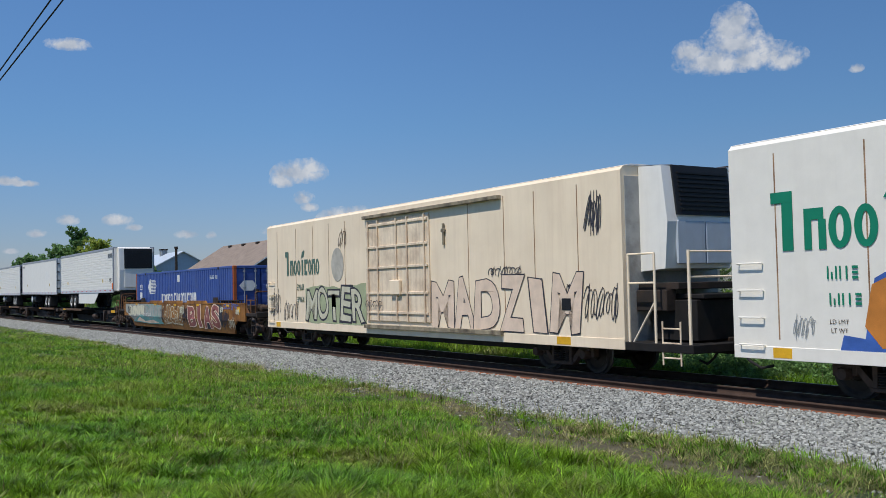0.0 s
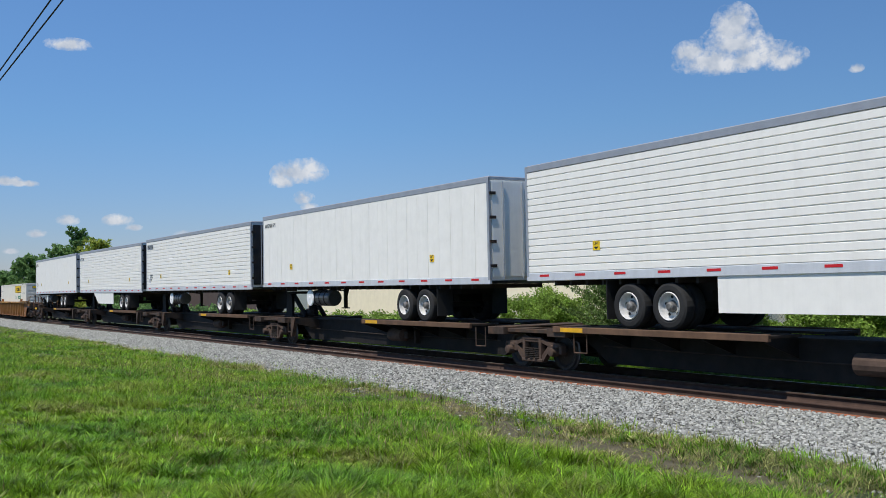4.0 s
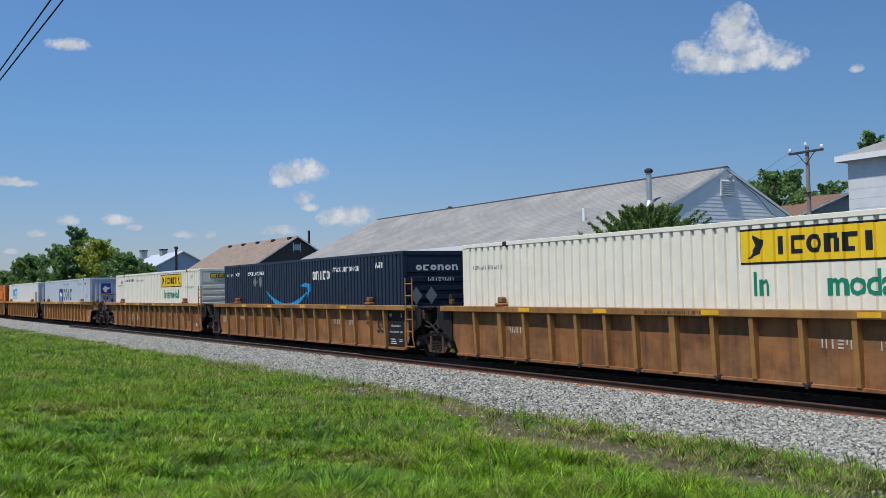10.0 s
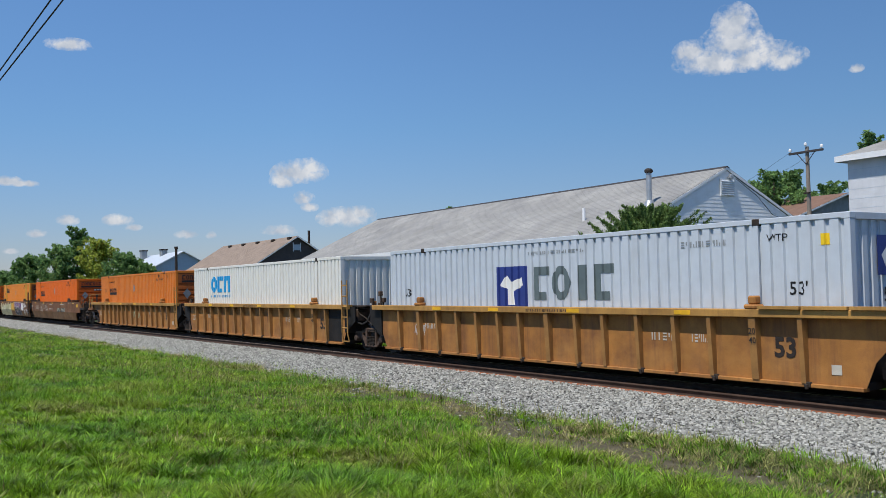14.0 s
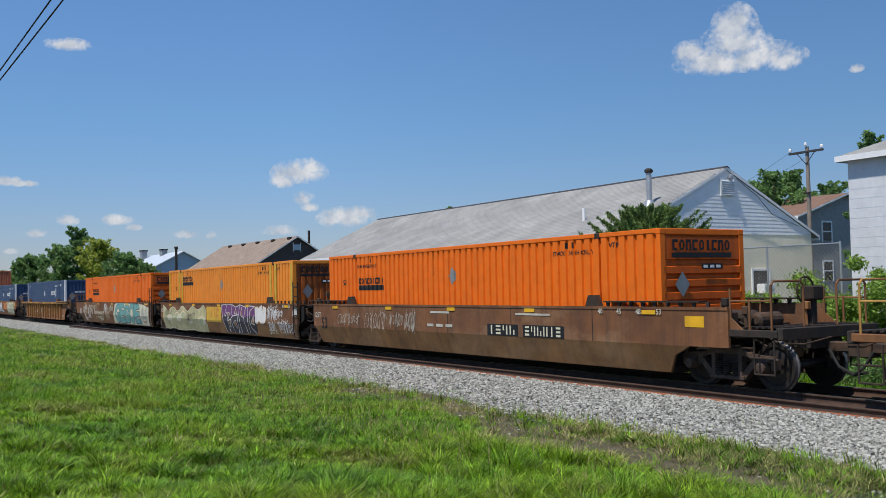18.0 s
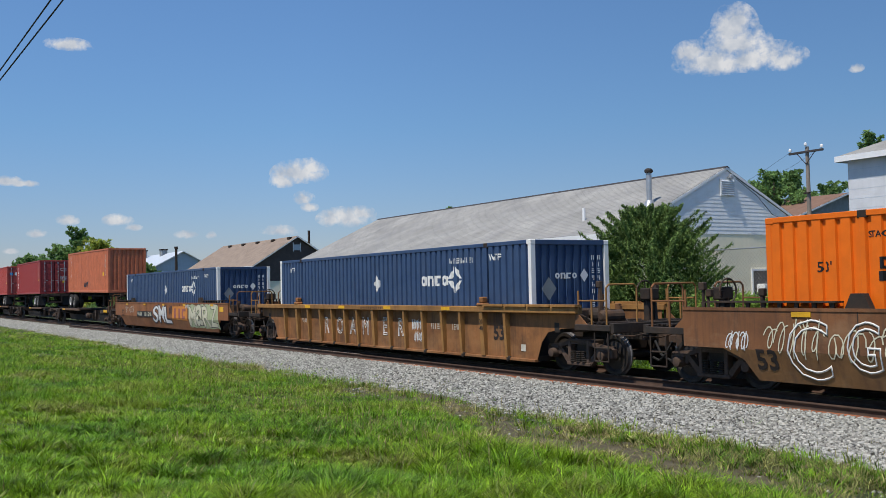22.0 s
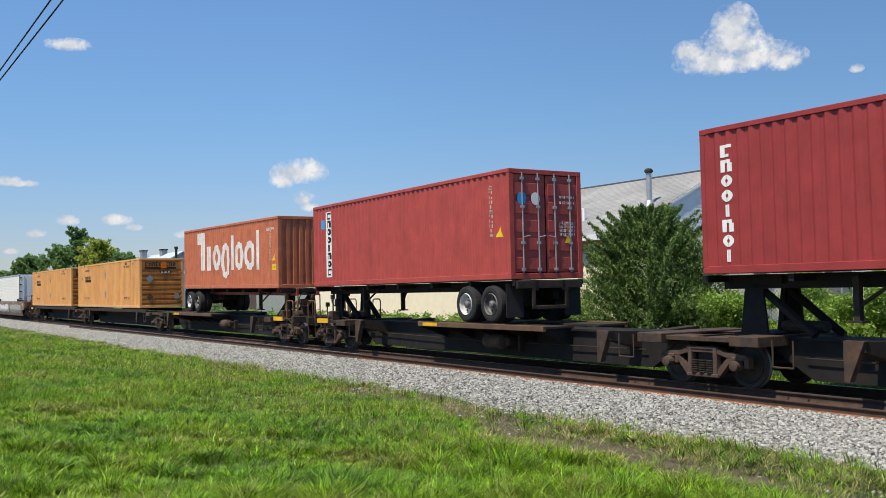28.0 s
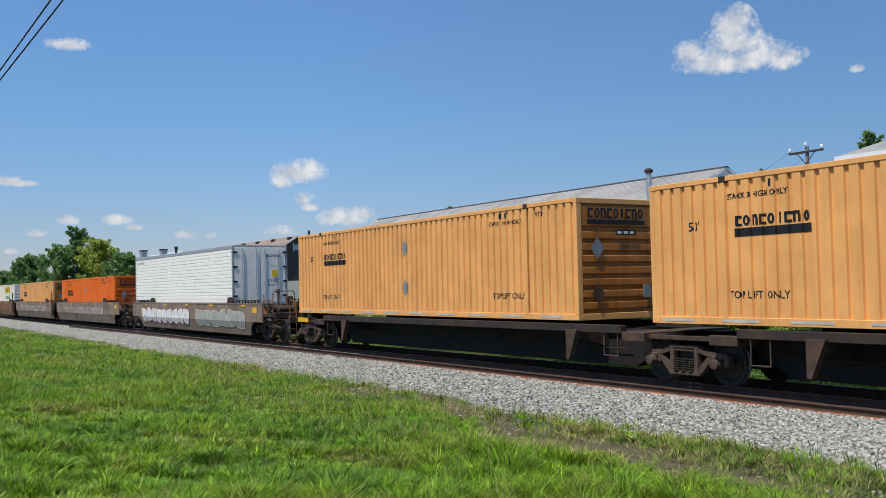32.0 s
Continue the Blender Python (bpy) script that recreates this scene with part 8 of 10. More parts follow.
def sprayed_letter(car, ch, x, z, size, mat, y, squeeze=0.8, thick=0.014):
    cu = bpy.data.curves.new("text", "FONT")
    cu.body, cu.size, cu.align_x, cu.align_y, cu.fill_mode, cu.bevel_depth, cu.bevel_resolution, cu.resolution_u = ch, size, "CENTER", "CENTER", "NONE", thick, 0, 3
    ob = bpy.data.objects.new("text", cu)
    me = bpy.data.meshes.new_from_object(ob)
    me.transform(Matrix.Diagonal((squeeze, 1, 0.3, 1)))
    me.transform(Matrix.Rotation(radians(90), 4, "X"))
    bpy.data.objects.remove(ob)
    bpy.data.curves.remove(cu)
    o = part("graffiti_letter", me, mat, car)
    o.location = (x, y, z)


def fat_word(car, word, x0, x1, z0, z1, fill, line, y, back=None, seed=1, fat=0.012, edge=0.055):
    """A sprayed word: fat letters with an outline, each its own height and lean."""
    rng = random.Random(seed)
    if back:
        k = 14
        pts = [(x0 - 0.1 + (x1 - x0 + 0.2) * i / k, z0 + rng.uniform(-0.03, 0.05)) for i in range(k + 1)] + [(x1 + 0.1 - (x1 - x0 + 0.2) * i / k, z1 + rng.uniform(-0.1, 0.04)) for i in range(k + 1)]
        patch("graffiti_ground", car, pts, back, y)
    w = (x1 - x0) / len(word)
    for i, ch in enumerate(word):
        lean = 0.14 * math.sin(i * 2.1 + seed)
        tall = (z1 - z0) * (0.94 if i % 2 else 0.88)
        wide = w * (1.04 if i % 2 else 1.12) * (0.5 if ch in "Il" else 1.0)
        for mat, grow, dy, name in ((line, edge, 0.003, "graffiti_outline"), (fill, fat, 0.0034, "graffiti_fill")):
            me = text_mesh(ch, 1.0, grow, fine=5)
            co = np.zeros(len(me.vertices) * 3)
            me.vertices.foreach_get("co", co)
            co = co.reshape(-1, 3)
            if name == "graffiti_outline":
                lo, hi = co.min(0), co.max(0)
            co[:, 0] = (co[:, 0] - (lo[0] + hi[0]) / 2) * wide / (hi[0] - lo[0])
            co[:, 2] = (co[:, 2] - (lo[2] + hi[2]) / 2) * tall / (hi[2] - lo[2])
            # letters swell and sway a little, as sprayed ones do
            co[:, 0] += lean * co[:, 2] + 0.035 * np.sin(co[:, 2] * 5.0 + i * 1.7)
            co[:, 2] += 0.03 * np.sin(co[:, 0] * 6.0 + i)
            me.vertices.foreach_set("co", co.ravel())
            me.update()
            o = part(name, me, mat, car)
            o.location = (x0 + w * (i + 0.5), y - dy - 0.0008 * i, (z0 + z1) / 2 + (0.03 if i % 2 else -0.02))


# boxcars
for bx, mk in ((boxcar_b, "dull_green"), (boxcar_a, "green_paint")):
    big = bx == boxcar_a
    x0, z0, z1, w = (-9.3, 2.62, 3.42, 4.6) if big else (-8.4, 2.66, 3.3, 3.1)
    part("lettering_shape", boxes([(x0 + w * 0.05, x0 + w * 0.1, REEF - 0.004, REEF, z0, z1 + 0.1), (x0, x0 + w * 0.1, REEF - 0.006, REEF, z1 + 0.06, z1 + 0.26)]), mk, bx)
    mark_row(bx, ["arch", "ring", "ring", "bar", "slab", "ring", "arch", "ring"], x0 + w * 0.15, x0 + w, z0, z1 - 0.08, mk, REEF, 0.1)
    patch("leaf_shape", bx, [(x0 + w * 0.48, z1 - 0.02), (x0 + w * 0.51, z1 + 0.2), (x0 + w * 0.58, z1 + 0.28), (x0 + w * 0.56, z1 + 0.06)], mk, REEF - 0.004)
    digits(bx, 4, x0 + w * 0.36 if not big else -8.18, (x0 + w * 0.36 if not big else -8.18) + 0.64, 2.1, 2.32, mk, REEF - 0.004)
    digits(bx, 4, x0 + w * 0.36 if not big else -8.15, (x0 + w * 0.36 if not big else -8.15) + 0.66, 1.66, 1.86, mk, REEF - 0.004)
for word, z in (("LD LMT", 1.37), ("LT WT", 1.22)):
    sign("stencil_text", word, 0.11, "mark_brown", boxcar_a, -7.98, REEF, z)
patch("graffiti_patch", boxcar_a, [(-8.0, 0.8), (-7.9, 1.15), (-7.5, 1.1), (-7.3, 2.1), (-6.9, 2.3), (-6.4, 1.9), (-6.2, 0.8)], "graf_blue", REEF)
patch("graffiti_patch", boxcar_a, [(-7.5, 1.3), (-7.35, 2.0), (-7.0, 2.15), (-6.6, 1.7), (-6.8, 1.0), (-7.2, 0.95)], "graf_orange", REEF - 0.003)
scribble(boxcar_a, -8.9, -8.45, 1.05, 1.5, 4, "grey_paint", REEF, 0.015, 5)
patch("fruit_shape", boxcar_b, [(-3.85 + 0.48 * math.cos(a), 2.95 + 0.58 * math.sin(a)) for a in np.linspace(0, 6.28, 20)[:-1]], "stencil", REEF, "faded round fruit picture")
scribble(boxcar_b, -3.75, -3.1, 3.5, 4.15, 3, "mark_brown", REEF, 0.03, 2)
fat_word(boxcar_b, "MOTER", -6.45, -1.85, 0.9, 2.25, "graf_cream", "graf_dark", REEF, "graf_green", 2)
fat_word(boxcar_b, "MADZIM", 2.35, 8.9, 0.85, 2.4, "graf_pink", "graf_dark", REEF, None, 3, 0.045, 0.062)
for x0, x1, z0, z1, sd in ((9.1, 9.6, 3.2, 4.2, 5), (8.95, 10.1, 1.25, 2.1, 6), (-9.9, -8.9, 0.95, 2.2, 7), (-8.6, -7.2, 0.95, 1.7, 8), (8.35, 8.7, 1.85, 2.15, 9), (5.2, 6.6, 2.35, 2.6, 10)):
    scribble(boxcar_b, x0, x1, z0, z1, sd, "graf_dark", REEF, 0.03, 5)
scribble(boxcar_b, -1.6, -0.5, 1.5, 1.75, 11, "graf_dark", REEF - 0.1, 0.03, 5)
part("vent_box", boxes([(8.17, 8.5, REEF - 0.02, REEF, 1.5, 1.78)], 0.01), "black_paint", boxcar_b)
part("hook_bracket", boxes([(3.0, 3.08, REEF - 0.05, REEF, 3.3, 3.9), (2.95, 3.13, REEF - 0.06, REEF, 3.65, 3.75)], 0.01), "rusty_track", boxcar_b)

# first well car and its blue box
mustard = [o for o, at, *_ in MOVERS if o.name.startswith("well_car") and at == 186.4][0]
patch("graffiti_patch", mustard, [(-9.7, 1.1), (-9.6, 1.5), (-4, 1.52), (-2.2, 1.45), (-2.3, 0.6), (-5.2, 0.45), (-7.8, 0.5)], "graf_grey", PLAIN)
graffiti(mustard, -8.9, -5.6, 0.8, 1.5, 4, "graf_cream", "graf_grey", 31, PLAIN - 0.002, 0.22, 0.06)
graffiti(mustard, -5.2, -2.2, 0.75, 1.48, 4, "graf_grey", "graf_teal", 32, PLAIN - 0.002, 0.22, 0.06)
patch("graffiti_patch", mustard, [(-8.2, 0.5), (-6.2, 0.95), (-4.6, 0.7), (-3.0, 0.85), (-2.0, 0.45), (-5.0, 0.42)], "graf_teal", PLAIN - 0.012)
patch("graffiti_patch", mustard, [(-7.4, 0.55), (-6.6, 0.78), (-5.6, 0.55), (-4.0, 0.66), (-3.0, 0.5), (-5.0, 0.46)], "graf_pink", PLAIN - 0.014)
fat_word(mustard, "kuchu", -1.95, 1.25, 0.42, 1.5, "well_tan", "graf_cream", PLAIN, None, 5, 0.02, 0.05)
for pts in ([(2.0, 0.75), (2.25, 0.42), (2.6, 0.6), (2.5, 1.45), (2.2, 1.5)], [(3.6, 0.6), (4.1, 0.5), (4.2, 1.45), (3.7, 1.52)], [(4.6, 0.4), (5.4, 0.36), (5.5, 1.3), (4.8, 1.4)], [(6.2, 0.9), (6.9, 0.5), (7.2, 0.75), (7.1, 1.5), (6.3, 1.52)]):
    patch("graffiti_ground", mustard, pts, "graf_dark", PLAIN)
fat_word(mustard, "BIAS", 2.2, 6.85, 0.34, 1.54, "graf_red", "graf_pink", PLAIN, None, 4, 0.04, 0.075)
for x0, x1, z0, z1, sd, mt in ((1.05, 2.1, 0.5, 1.45, 41, "graf_dark"), (7.0, 7.75, 0.4, 1.3, 42, "graf_dark"), (7.4, 8.0, 0.7, 1.25, 43, "graf_dark"), (7.9, 8.7, 0.45, 0.95, 44, "graf_cream"), (6.95, 7.3, 1.15, 1.45, 45, "graf_cream"),
                               (1.0, 1.6, 1.0, 1.45, 46, "graf_cream"), (7.3, 9.2, 1.3, 1.58, 47, "graf_blue"), (8.9, 9.3, 1.1, 1.35, 48, "graf_cream"), (-9.2, -8.4, 0.9, 1.4, 49, "graf_dark"), (-2.6, -1.9, 0.6, 1.4, 50, "graf_dark")):
    scribble(mustard, x0, x1, z0, z1, sd, mt, PLAIN - 0.008, 0.04, 4)
for x0, x1 in ((-4.6, -2.4), (-1.9, 1.2), (2.0, 4.9)):
    part("curb_board", prism([(x0, 1.6), (x1, 1.6), (x1 - 0.12, 1.7), (x0 + 0.12, 1.7)], -1.5, -1.42), "well_mustard", mustard)
digits(mustard, 9, -6.3, -4.2, 0.86, 1.02, "white_paint", PLAIN - 0.018)
for x0, x1 in ((0.9, 1.7), (1.5, 2.2)):
    scribble(mustard, x0, x1, 0.7, 1.4, int(x0 * 10), "graf_dark", PLAIN, 0.03, 4)
mark_row(blue_box, ["slab", "ring", "ring", "slab", "arch"], -2.95, -0.95, 1.25, 1.7, "white_paint", SIDE)
mark_row(blue_box, ["slab", "bar", "ring", "ring", "arch", "bar", "slab", "ring", "bar", "arch"], -0.75, 2.95, 1.25, 1.74, "white_paint", SIDE)
patch("logo_shape", blue_box, [(-5.6, 2.1), (-5.2, 2.55), (-4.95, 2.3), (-4.95, 1.9), (-5.2, 1.68)], "white_paint", SIDE)
bars("logo_line", [(-4.95, -4.0 - 0.035 * abs(k - 5), 1.72 + 0.08 * k, 1.76 + 0.08 * k) for k in range(10)], "white_paint", blue_box, SIDE)
bars("blank_label", [(-0.22, 0.25, 2.3, 2.66)], "white_paint", blue_box, SIDE)
bars("blank_label", [(-7.24, -6.8, 1.43, 1.81)], "white_paint", blue_box, SIDE)
sign("size_mark", "53", 0.42, "white_paint", blue_box, -7.03, SIDE - 0.002, 2.08, bold=0.006)
for yy in (-0.62, 0.62):
    hexa = bmesh.new()
    hexa.faces.new([hexa.verts.new((8.085, yy + 0.42 * math.cos(math.pi * k / 3), 2.0 + 0.26 * math.sin(math.pi * k / 3))) for k in range(6)])
    part("logo_shape", hexa, "white_paint", blue_box)
digits(blue_box, 10, 4.9, 5.9, 2.34, 2.52, "white_paint", SIDE)

# trailers
for k, (nx0, nx1, nz0, nz1) in enumerate(((6.78, 7.93, 4.4, 4.7), (-7.8, -6.7, 4.6, 4.75), (-7.8, -6.65, 4.5, 4.76), (-7.85, -6.7, 4.45, 4.65), (-8.0, -6.9, 4.53, 4.77))):
    t = TRAILERS[k]
    if k in (0, 2):
        bars("number_plate", [(nx0, nx1, nz0, nz1)], "grey_paint", t, VAN)
        digits(t, 10, nx0 + 0.06, nx1 - 0.03, nz0 + 0.05, nz1 - 0.05, "black_paint", VAN - 0.004)
    else:
        digits(t, 10, nx0, nx1, nz0, nz1, "black_paint", VAN)
    if k in (0, 2, 4):
        kx = (7.38, 0, -7.05, 0, -7.3)[k]
        for j, wd in enumerate(("KINGPIN", "SETTING", '36"')):
            sign("stencil_text", wd, 0.13, "black_paint", t, kx, VAN, 3.06 - 0.12 * j, bold=0.004)
    if k in (2, 4):
        sign("size_mark", "53'", 0.26, "blue_paint", t, -7.6 if k == 4 else -7.3, VAN, 2.62 if k == 4 else 2.76, bold=0.006)
    for lx in ((5.4, -5.45), (5.15, -5.2), (5.4, -5.25), (5.4, -5.3), (5.4, -5.5))[k]:
        bars("lift_label", [(lx - 0.12, lx + 0.12, 2.87, 3.08)], "sign_yellow", t, VAN, "yellow lift label")
        sign("lift_text", "LIFT", 0.1, "black_paint", t, lx, VAN - 0.004, 3.02, bold=0.003)
        patch("lift_arrow", t, [(lx - 0.08, 2.95), (lx + 0.08, 2.95), (lx, 2.88)], "black_paint", VAN - 0.004)
wt = white_trailer
digits(wt, 9, -7.6, -6.2, 3.75, 3.88, "grey_paint", VAN)
mark_row(wt, ["slab", "ring", "ring", "bar", "arch", "bar"], 0.25, 0.95, 3.62, 3.74, "blue_paint", 0.0, face=8.12)
part("blank_label", boxes([(8.1, 8.112, 0.55, 0.8, 2.75, 3.05)]), "sign_yellow", wt)
digits(wt, 4, 0.35, 0.85, 2.5, 2.65, "blue_paint", 0.0, face=8.12)
digits(wt, 6, 0.35, 0.95, 2.3, 2.42, "blue_paint", 0.0, face=8.12)
pale = [o for o, at, *_ in MOVERS if o.name.startswith("well_car") and at == -277.2][0]
graffiti(pale, -8.0, 0.5, 0.5, 1.35, 9, "graf_white", "graf_red", 41, PLAIN, 0.16, 0.06)
graffiti(pale, 1.5, 8.0, 0.5, 1.3, 6, "graf_grey", "graf_cream", 42, PLAIN, 0.14, 0.05)


def yellow_panel(box, word, dx=0.0):
    patch("sign_panel", box, [(1.55, 2.05), (5.2, 2.05), (5.2, 2.72), (1.55, 2.72)], "black_paint", SIDE)
    patch("sign_panel", box, [(1.6, 2.09), (5.15, 2.09), (5.15, 2.68), (1.6, 2.68)], "sign_yellow", SIDE - 0.003, "yellow sign panel")
    patch("scroll_shape", box, [(1.75, 2.15), (2.05, 2.25), (2.1, 2.5), (1.85, 2.62), (1.95, 2.4)], "black_paint", SIDE - 0.006)
    patch("scroll_shape", box, [(5.0, 2.15), (4.7, 2.25), (4.65, 2.5), (4.9, 2.62), (4.8, 2.4)], "black_paint", SIDE - 0.006)
    mark_row(box, ["bar", "slab", "ring", "arch", "slab", "bar"], 2.35, 4.5, 2.22, 2.55, "black_paint", SIDE - 0.003)
    for wd, wx, s in word:
        sign("word", wd, 0.62, "green_paint", box, wx, SIDE - 0.002, 1.66, bold=0.012, squeeze=s)
    digits(box, 12, -7.6, -6.2, 2.2, 2.3, "grey_paint", SIDE)
    digits(box, 14, 5.8, 7.2, 1.95, 2.05, "grey_paint", SIDE)
    sign("stencil_text", "WTP", 0.2, "black_paint", box, 6.9, SIDE, 2.5)
    e = 8.077 + 0.0
    p = part("sign_panel", boxes([(-0.75, 0.5, -0.006, 0.0, 2.42, 2.66)]), "black_paint", box)
    p.matrix_basis = pose(e, 0, 0, 0, 0, 90)
    p = part("sign_panel", boxes([(-0.72, 0.47, -0.009, -0.006, 2.45, 2.63)]), "sign_yellow", box, "yellow sign panel")
    p.matrix_basis = pose(e, 0, 0, 0, 0, 90)
    mark_row(box, ["bar", "slab", "ring", "arch", "slab", "bar"], -0.5, 0.25, 2.48, 2.6, "black_paint", -0.009, face=e)
    sign("word", "Intermodal", 0.2, "grey_paint", box, e + 0.002, -0.1, 2.3, "front", bold=0.004)
    digits(box, 6, -0.4, 0.2, 1.72, 1.8, "grey_paint", -0.03, face=e)


WELLS_BOX = {k: v[1] for k, v in WELLS.items()}
yellow_panel(WELLS_BOX["cream_one"], [("In", 2.05, 0.85), ("modal", 4.15, 0.92)])
yellow_panel(WELLS_BOX["cream_two"], [("Intermodal", 3.45, 0.92)])
yellow_panel(WELLS_BOX["x3"], [("Intermodal", 3.45, 0.92)])
sign("stencil_text", "STACK LIMIT 3 HIGH", 0.2, "black_paint", WELLS_BOX["cream_two"], -4.9, SIDE, 2.52, bold=0.003)
sign("stencil_text", "WTP", 0.26, "black_paint", WELLS_BOX["cream_two"], -6.7, SIDE, 2.45, bold=0.004)
digits(WELLS_BOX["cream_two"], 10, -3.4, -1.7, 2.44, 2.54, "grey_paint", SIDE)

# dark navy box with the curved arrow
pb = WELLS_BOX["dark_one"]
arc = [(-3.15 + 4.0 * f, 1.92 - 0.68 * math.sin(math.pi * (0.08 + 0.8 * f)) - 0.0) for f in np.linspace(0, 1, 15)]
low = [(x + 0.05, z - 0.05 - 0.24 * math.sin(math.pi * min(1, f * 1.05))) for (x, z), f in zip(arc, np.linspace(0, 1, 15))]
for k in range(14):
    patch("curved_arrow", pb, [arc[k], arc[k + 1], low[k + 1], low[k]], "cyan_paint", SIDE, "blue curved arrow" if k == 0 else "")
patch("arrow_head", pb, [(0.25, 1.9), (0.75, 2.02), (1.15, 1.97), (1.15, 1.72), (0.95, 1.42), (0.88, 1.42), (0.98, 1.72), (0.95, 1.84), (0.7, 1.86)], "cyan_paint", SIDE - 0.002)
mark_row(pb, ["ring", "arch", "bar", "slab", "ring"], 1.42, 2.9, 2.1, 2.42, "white_paint", SIDE)
sign("stencil_text", "STACK LIMIT 3 HIGH", 0.22, "white_paint", pb, 4.1, SIDE, 2.42, bold=0.005)
sign("stencil_text", "STACK LIMIT 3 HIGH", 0.2, "white_paint", pb, -4.25, SIDE, 2.46, bold=0.005)
sign("stencil_text", "WTP", 0.26, "white_paint", pb, 6.5, SIDE, 2.48, bold=0.005)
sign("stencil_text", "WTP", 0.22, "white_paint", pb, -6.4, SIDE, 2.46, bold=0.005)
digits(pb, 5, -7.8, -6.9, 2.4, 2.52, "white_paint", SIDE)
for x, z in ((-4.35, 2.12), (-3.75, 2.12)):
    diamond(pb, x, z, 0.2, "tarnish", SIDE)
for u, z in ((-0.85, 1.5), (-0.3, 1.5)):
    diamond(pb, u, z, 0.22, "tarnish", -0.04, 8.077)
mark_row(pb, ["ring", "slab", "ring", "arch", "ring", "arch"], -0.85, 0.75, 2.28, 2.46, "white_paint", -0.04, face=8.077)
digits(pb, 8, -0.4, 0.6, 1.95, 2.06, "white_paint", -0.04, face=8.077)

# pale grey box
tb = WELLS_BOX["pale_one"]
bars("logo_square", [(-2.34, -1.08, 1.22, 2.24)], "blue_paint", tb, SIDE, "dark blue square")
patch("logo_shape", tb, [(-2.2, 1.75), (-1.9, 2.05), (-1.7, 1.85), (-1.25, 1.95), (-1.2, 1.75), (-1.6, 1.6), (-1.55, 1.25), (-1.85, 1.25), (-1.85, 1.65)], "white_paint", SIDE - 0.005)
mark_row(tb, ["slab", "ring", "bar", "slab"], -0.8, 2.25, 1.38, 2.2, "slate_paint", SIDE, 0.12)
sign("stencil_text", "WTP", 0.2, "black_paint", tb, 6.55, SIDE, 2.52)
sign("size_mark", "53'", 0.34, "black_paint", tb, 7.0, SIDE, 1.58, bold=0.004)
sign("size_mark", "53'", 0.34, "black_paint", tb, -7.0, SIDE, 1.58, bold=0.004)
bars("tag", [(7.49, 7.65, 2.35, 2.55)], "sign_yellow", tb, SIDE)
digits(tb, 9, 4.2, 5.4, 2.44, 2.56, "grey_paint", SIDE)
digits(tb, 14, -1.0, 1.2, 2.5, 2.58, "grey_paint", SIDE)
p = part("logo_square", boxes([(-0.55, 0.1, -0.006, 0, 1.8, 2.5)]), "blue_paint", tb, "dark blue square")
p.matrix_basis = pose(8.08, 0, 0, 0, 0, 90)
p = patch("logo_shape", tb, [(-0.45, 2.15), (-0.25, 2.35), (-0.1, 2.2), (0.05, 2.25), (0.0, 2.1), (-0.15, 2.05), (-0.15, 1.88), (-0.3, 1.88)], "white_paint", -0.009)
p.matrix_basis = pose(8.08, 0, 0, 0, 0, 90)
sign("size_mark", "53'", 0.36, "black_paint", tb, 8.082, -0.2, 1.45, "front", bold=0.004)
mark_row(WELLS_BOX["chalk_one"], ["ring", "slab", "arch"], -5.6, -2.95, 1.72, 2.45, "cyan_paint", SIDE, 0.1)
digits(WELLS_BOX["chalk_one"], 14, -5.6, -3.0, 1.5, 1.6, "cyan_paint", SIDE)


def orange_marks(box, raised=0.0, big_end=True, end=8.077 + 0.0, placards=(2.06,), verticals=True):
    mark_row(box, ["slab", "ring", "arch", "slab", "ring", "bar", "slab", "arch", "ring"], -5.8, -4.1, 1.9 + raised, 2.1 + raised, "black_paint", SIDE)
    bars("underline", [(-5.82, -4.1, 1.7 + raised, 1.86 + raised)], "black_paint", box, SIDE)
    for z in placards:
        diamond(box, -0.05, z, 0.21, "tarnish", SIDE)
    sign("stencil_text", "STACK 3 HIGH ONLY", 0.15, "black_paint", box, 5.2, SIDE, 2.48, bold=0.003)
    sign("stencil_text", "STACK 3 HIGH ONLY", 0.15, "black_paint", box, -5.3, SIDE, 2.48, bold=0.003)
    sign("stencil_text", "WTP", 0.16, "black_paint", box, 6.6, SIDE, 2.6, bold=0.003)
    sign("size_mark", "53'", 0.26, "black_paint", box, -6.85, SIDE, 1.95, bold=0.003)
    digits(box, 9, -1.1, -1.02, 1.9, 2.7, "black_paint", SIDE, upright=True)
    bars("bracket", [(4.95, 5.0, 2.6, 2.74), (5.2, 5.25, 2.6, 2.74), (-5.0, -4.95, 2.6, 2.74)], "black_paint", box, SIDE)
    if big_end:
        mark_row(box, ["slab", "ring", "arch", "slab", "ring", "bar", "slab", "arch", "ring"], -0.95, 0.85, 2.42, 2.66, "black_paint", -0.012, face=end)
        p = part("underline", boxes([(-0.98, 0.85, -0.017, -0.012, 2.27, 2.38)]), "black_paint", box)
        p.matrix_basis = pose(end, 0, 0, 0, 0, 90)
        diamond(box, -0.7, 1.7, 0.22, "tarnish", -0.034, end)
        p = part("vent_plate", boxes([(-0.1, 0.55, -0.036, -0.03, 2.02, 2.14)]), "black_paint", box)
        p.matrix_basis = pose(end, 0, 0, 0, 0, 90)
        p = part("vent_slot", boxes([(-0.05 + 0.2 * k, 0.08 + 0.2 * k, -0.04, -0.036, 2.05, 2.11) for k in range(3)]), "white_paint", box)
        p.matrix_basis = pose(end, 0, 0, 0, 0, 90)


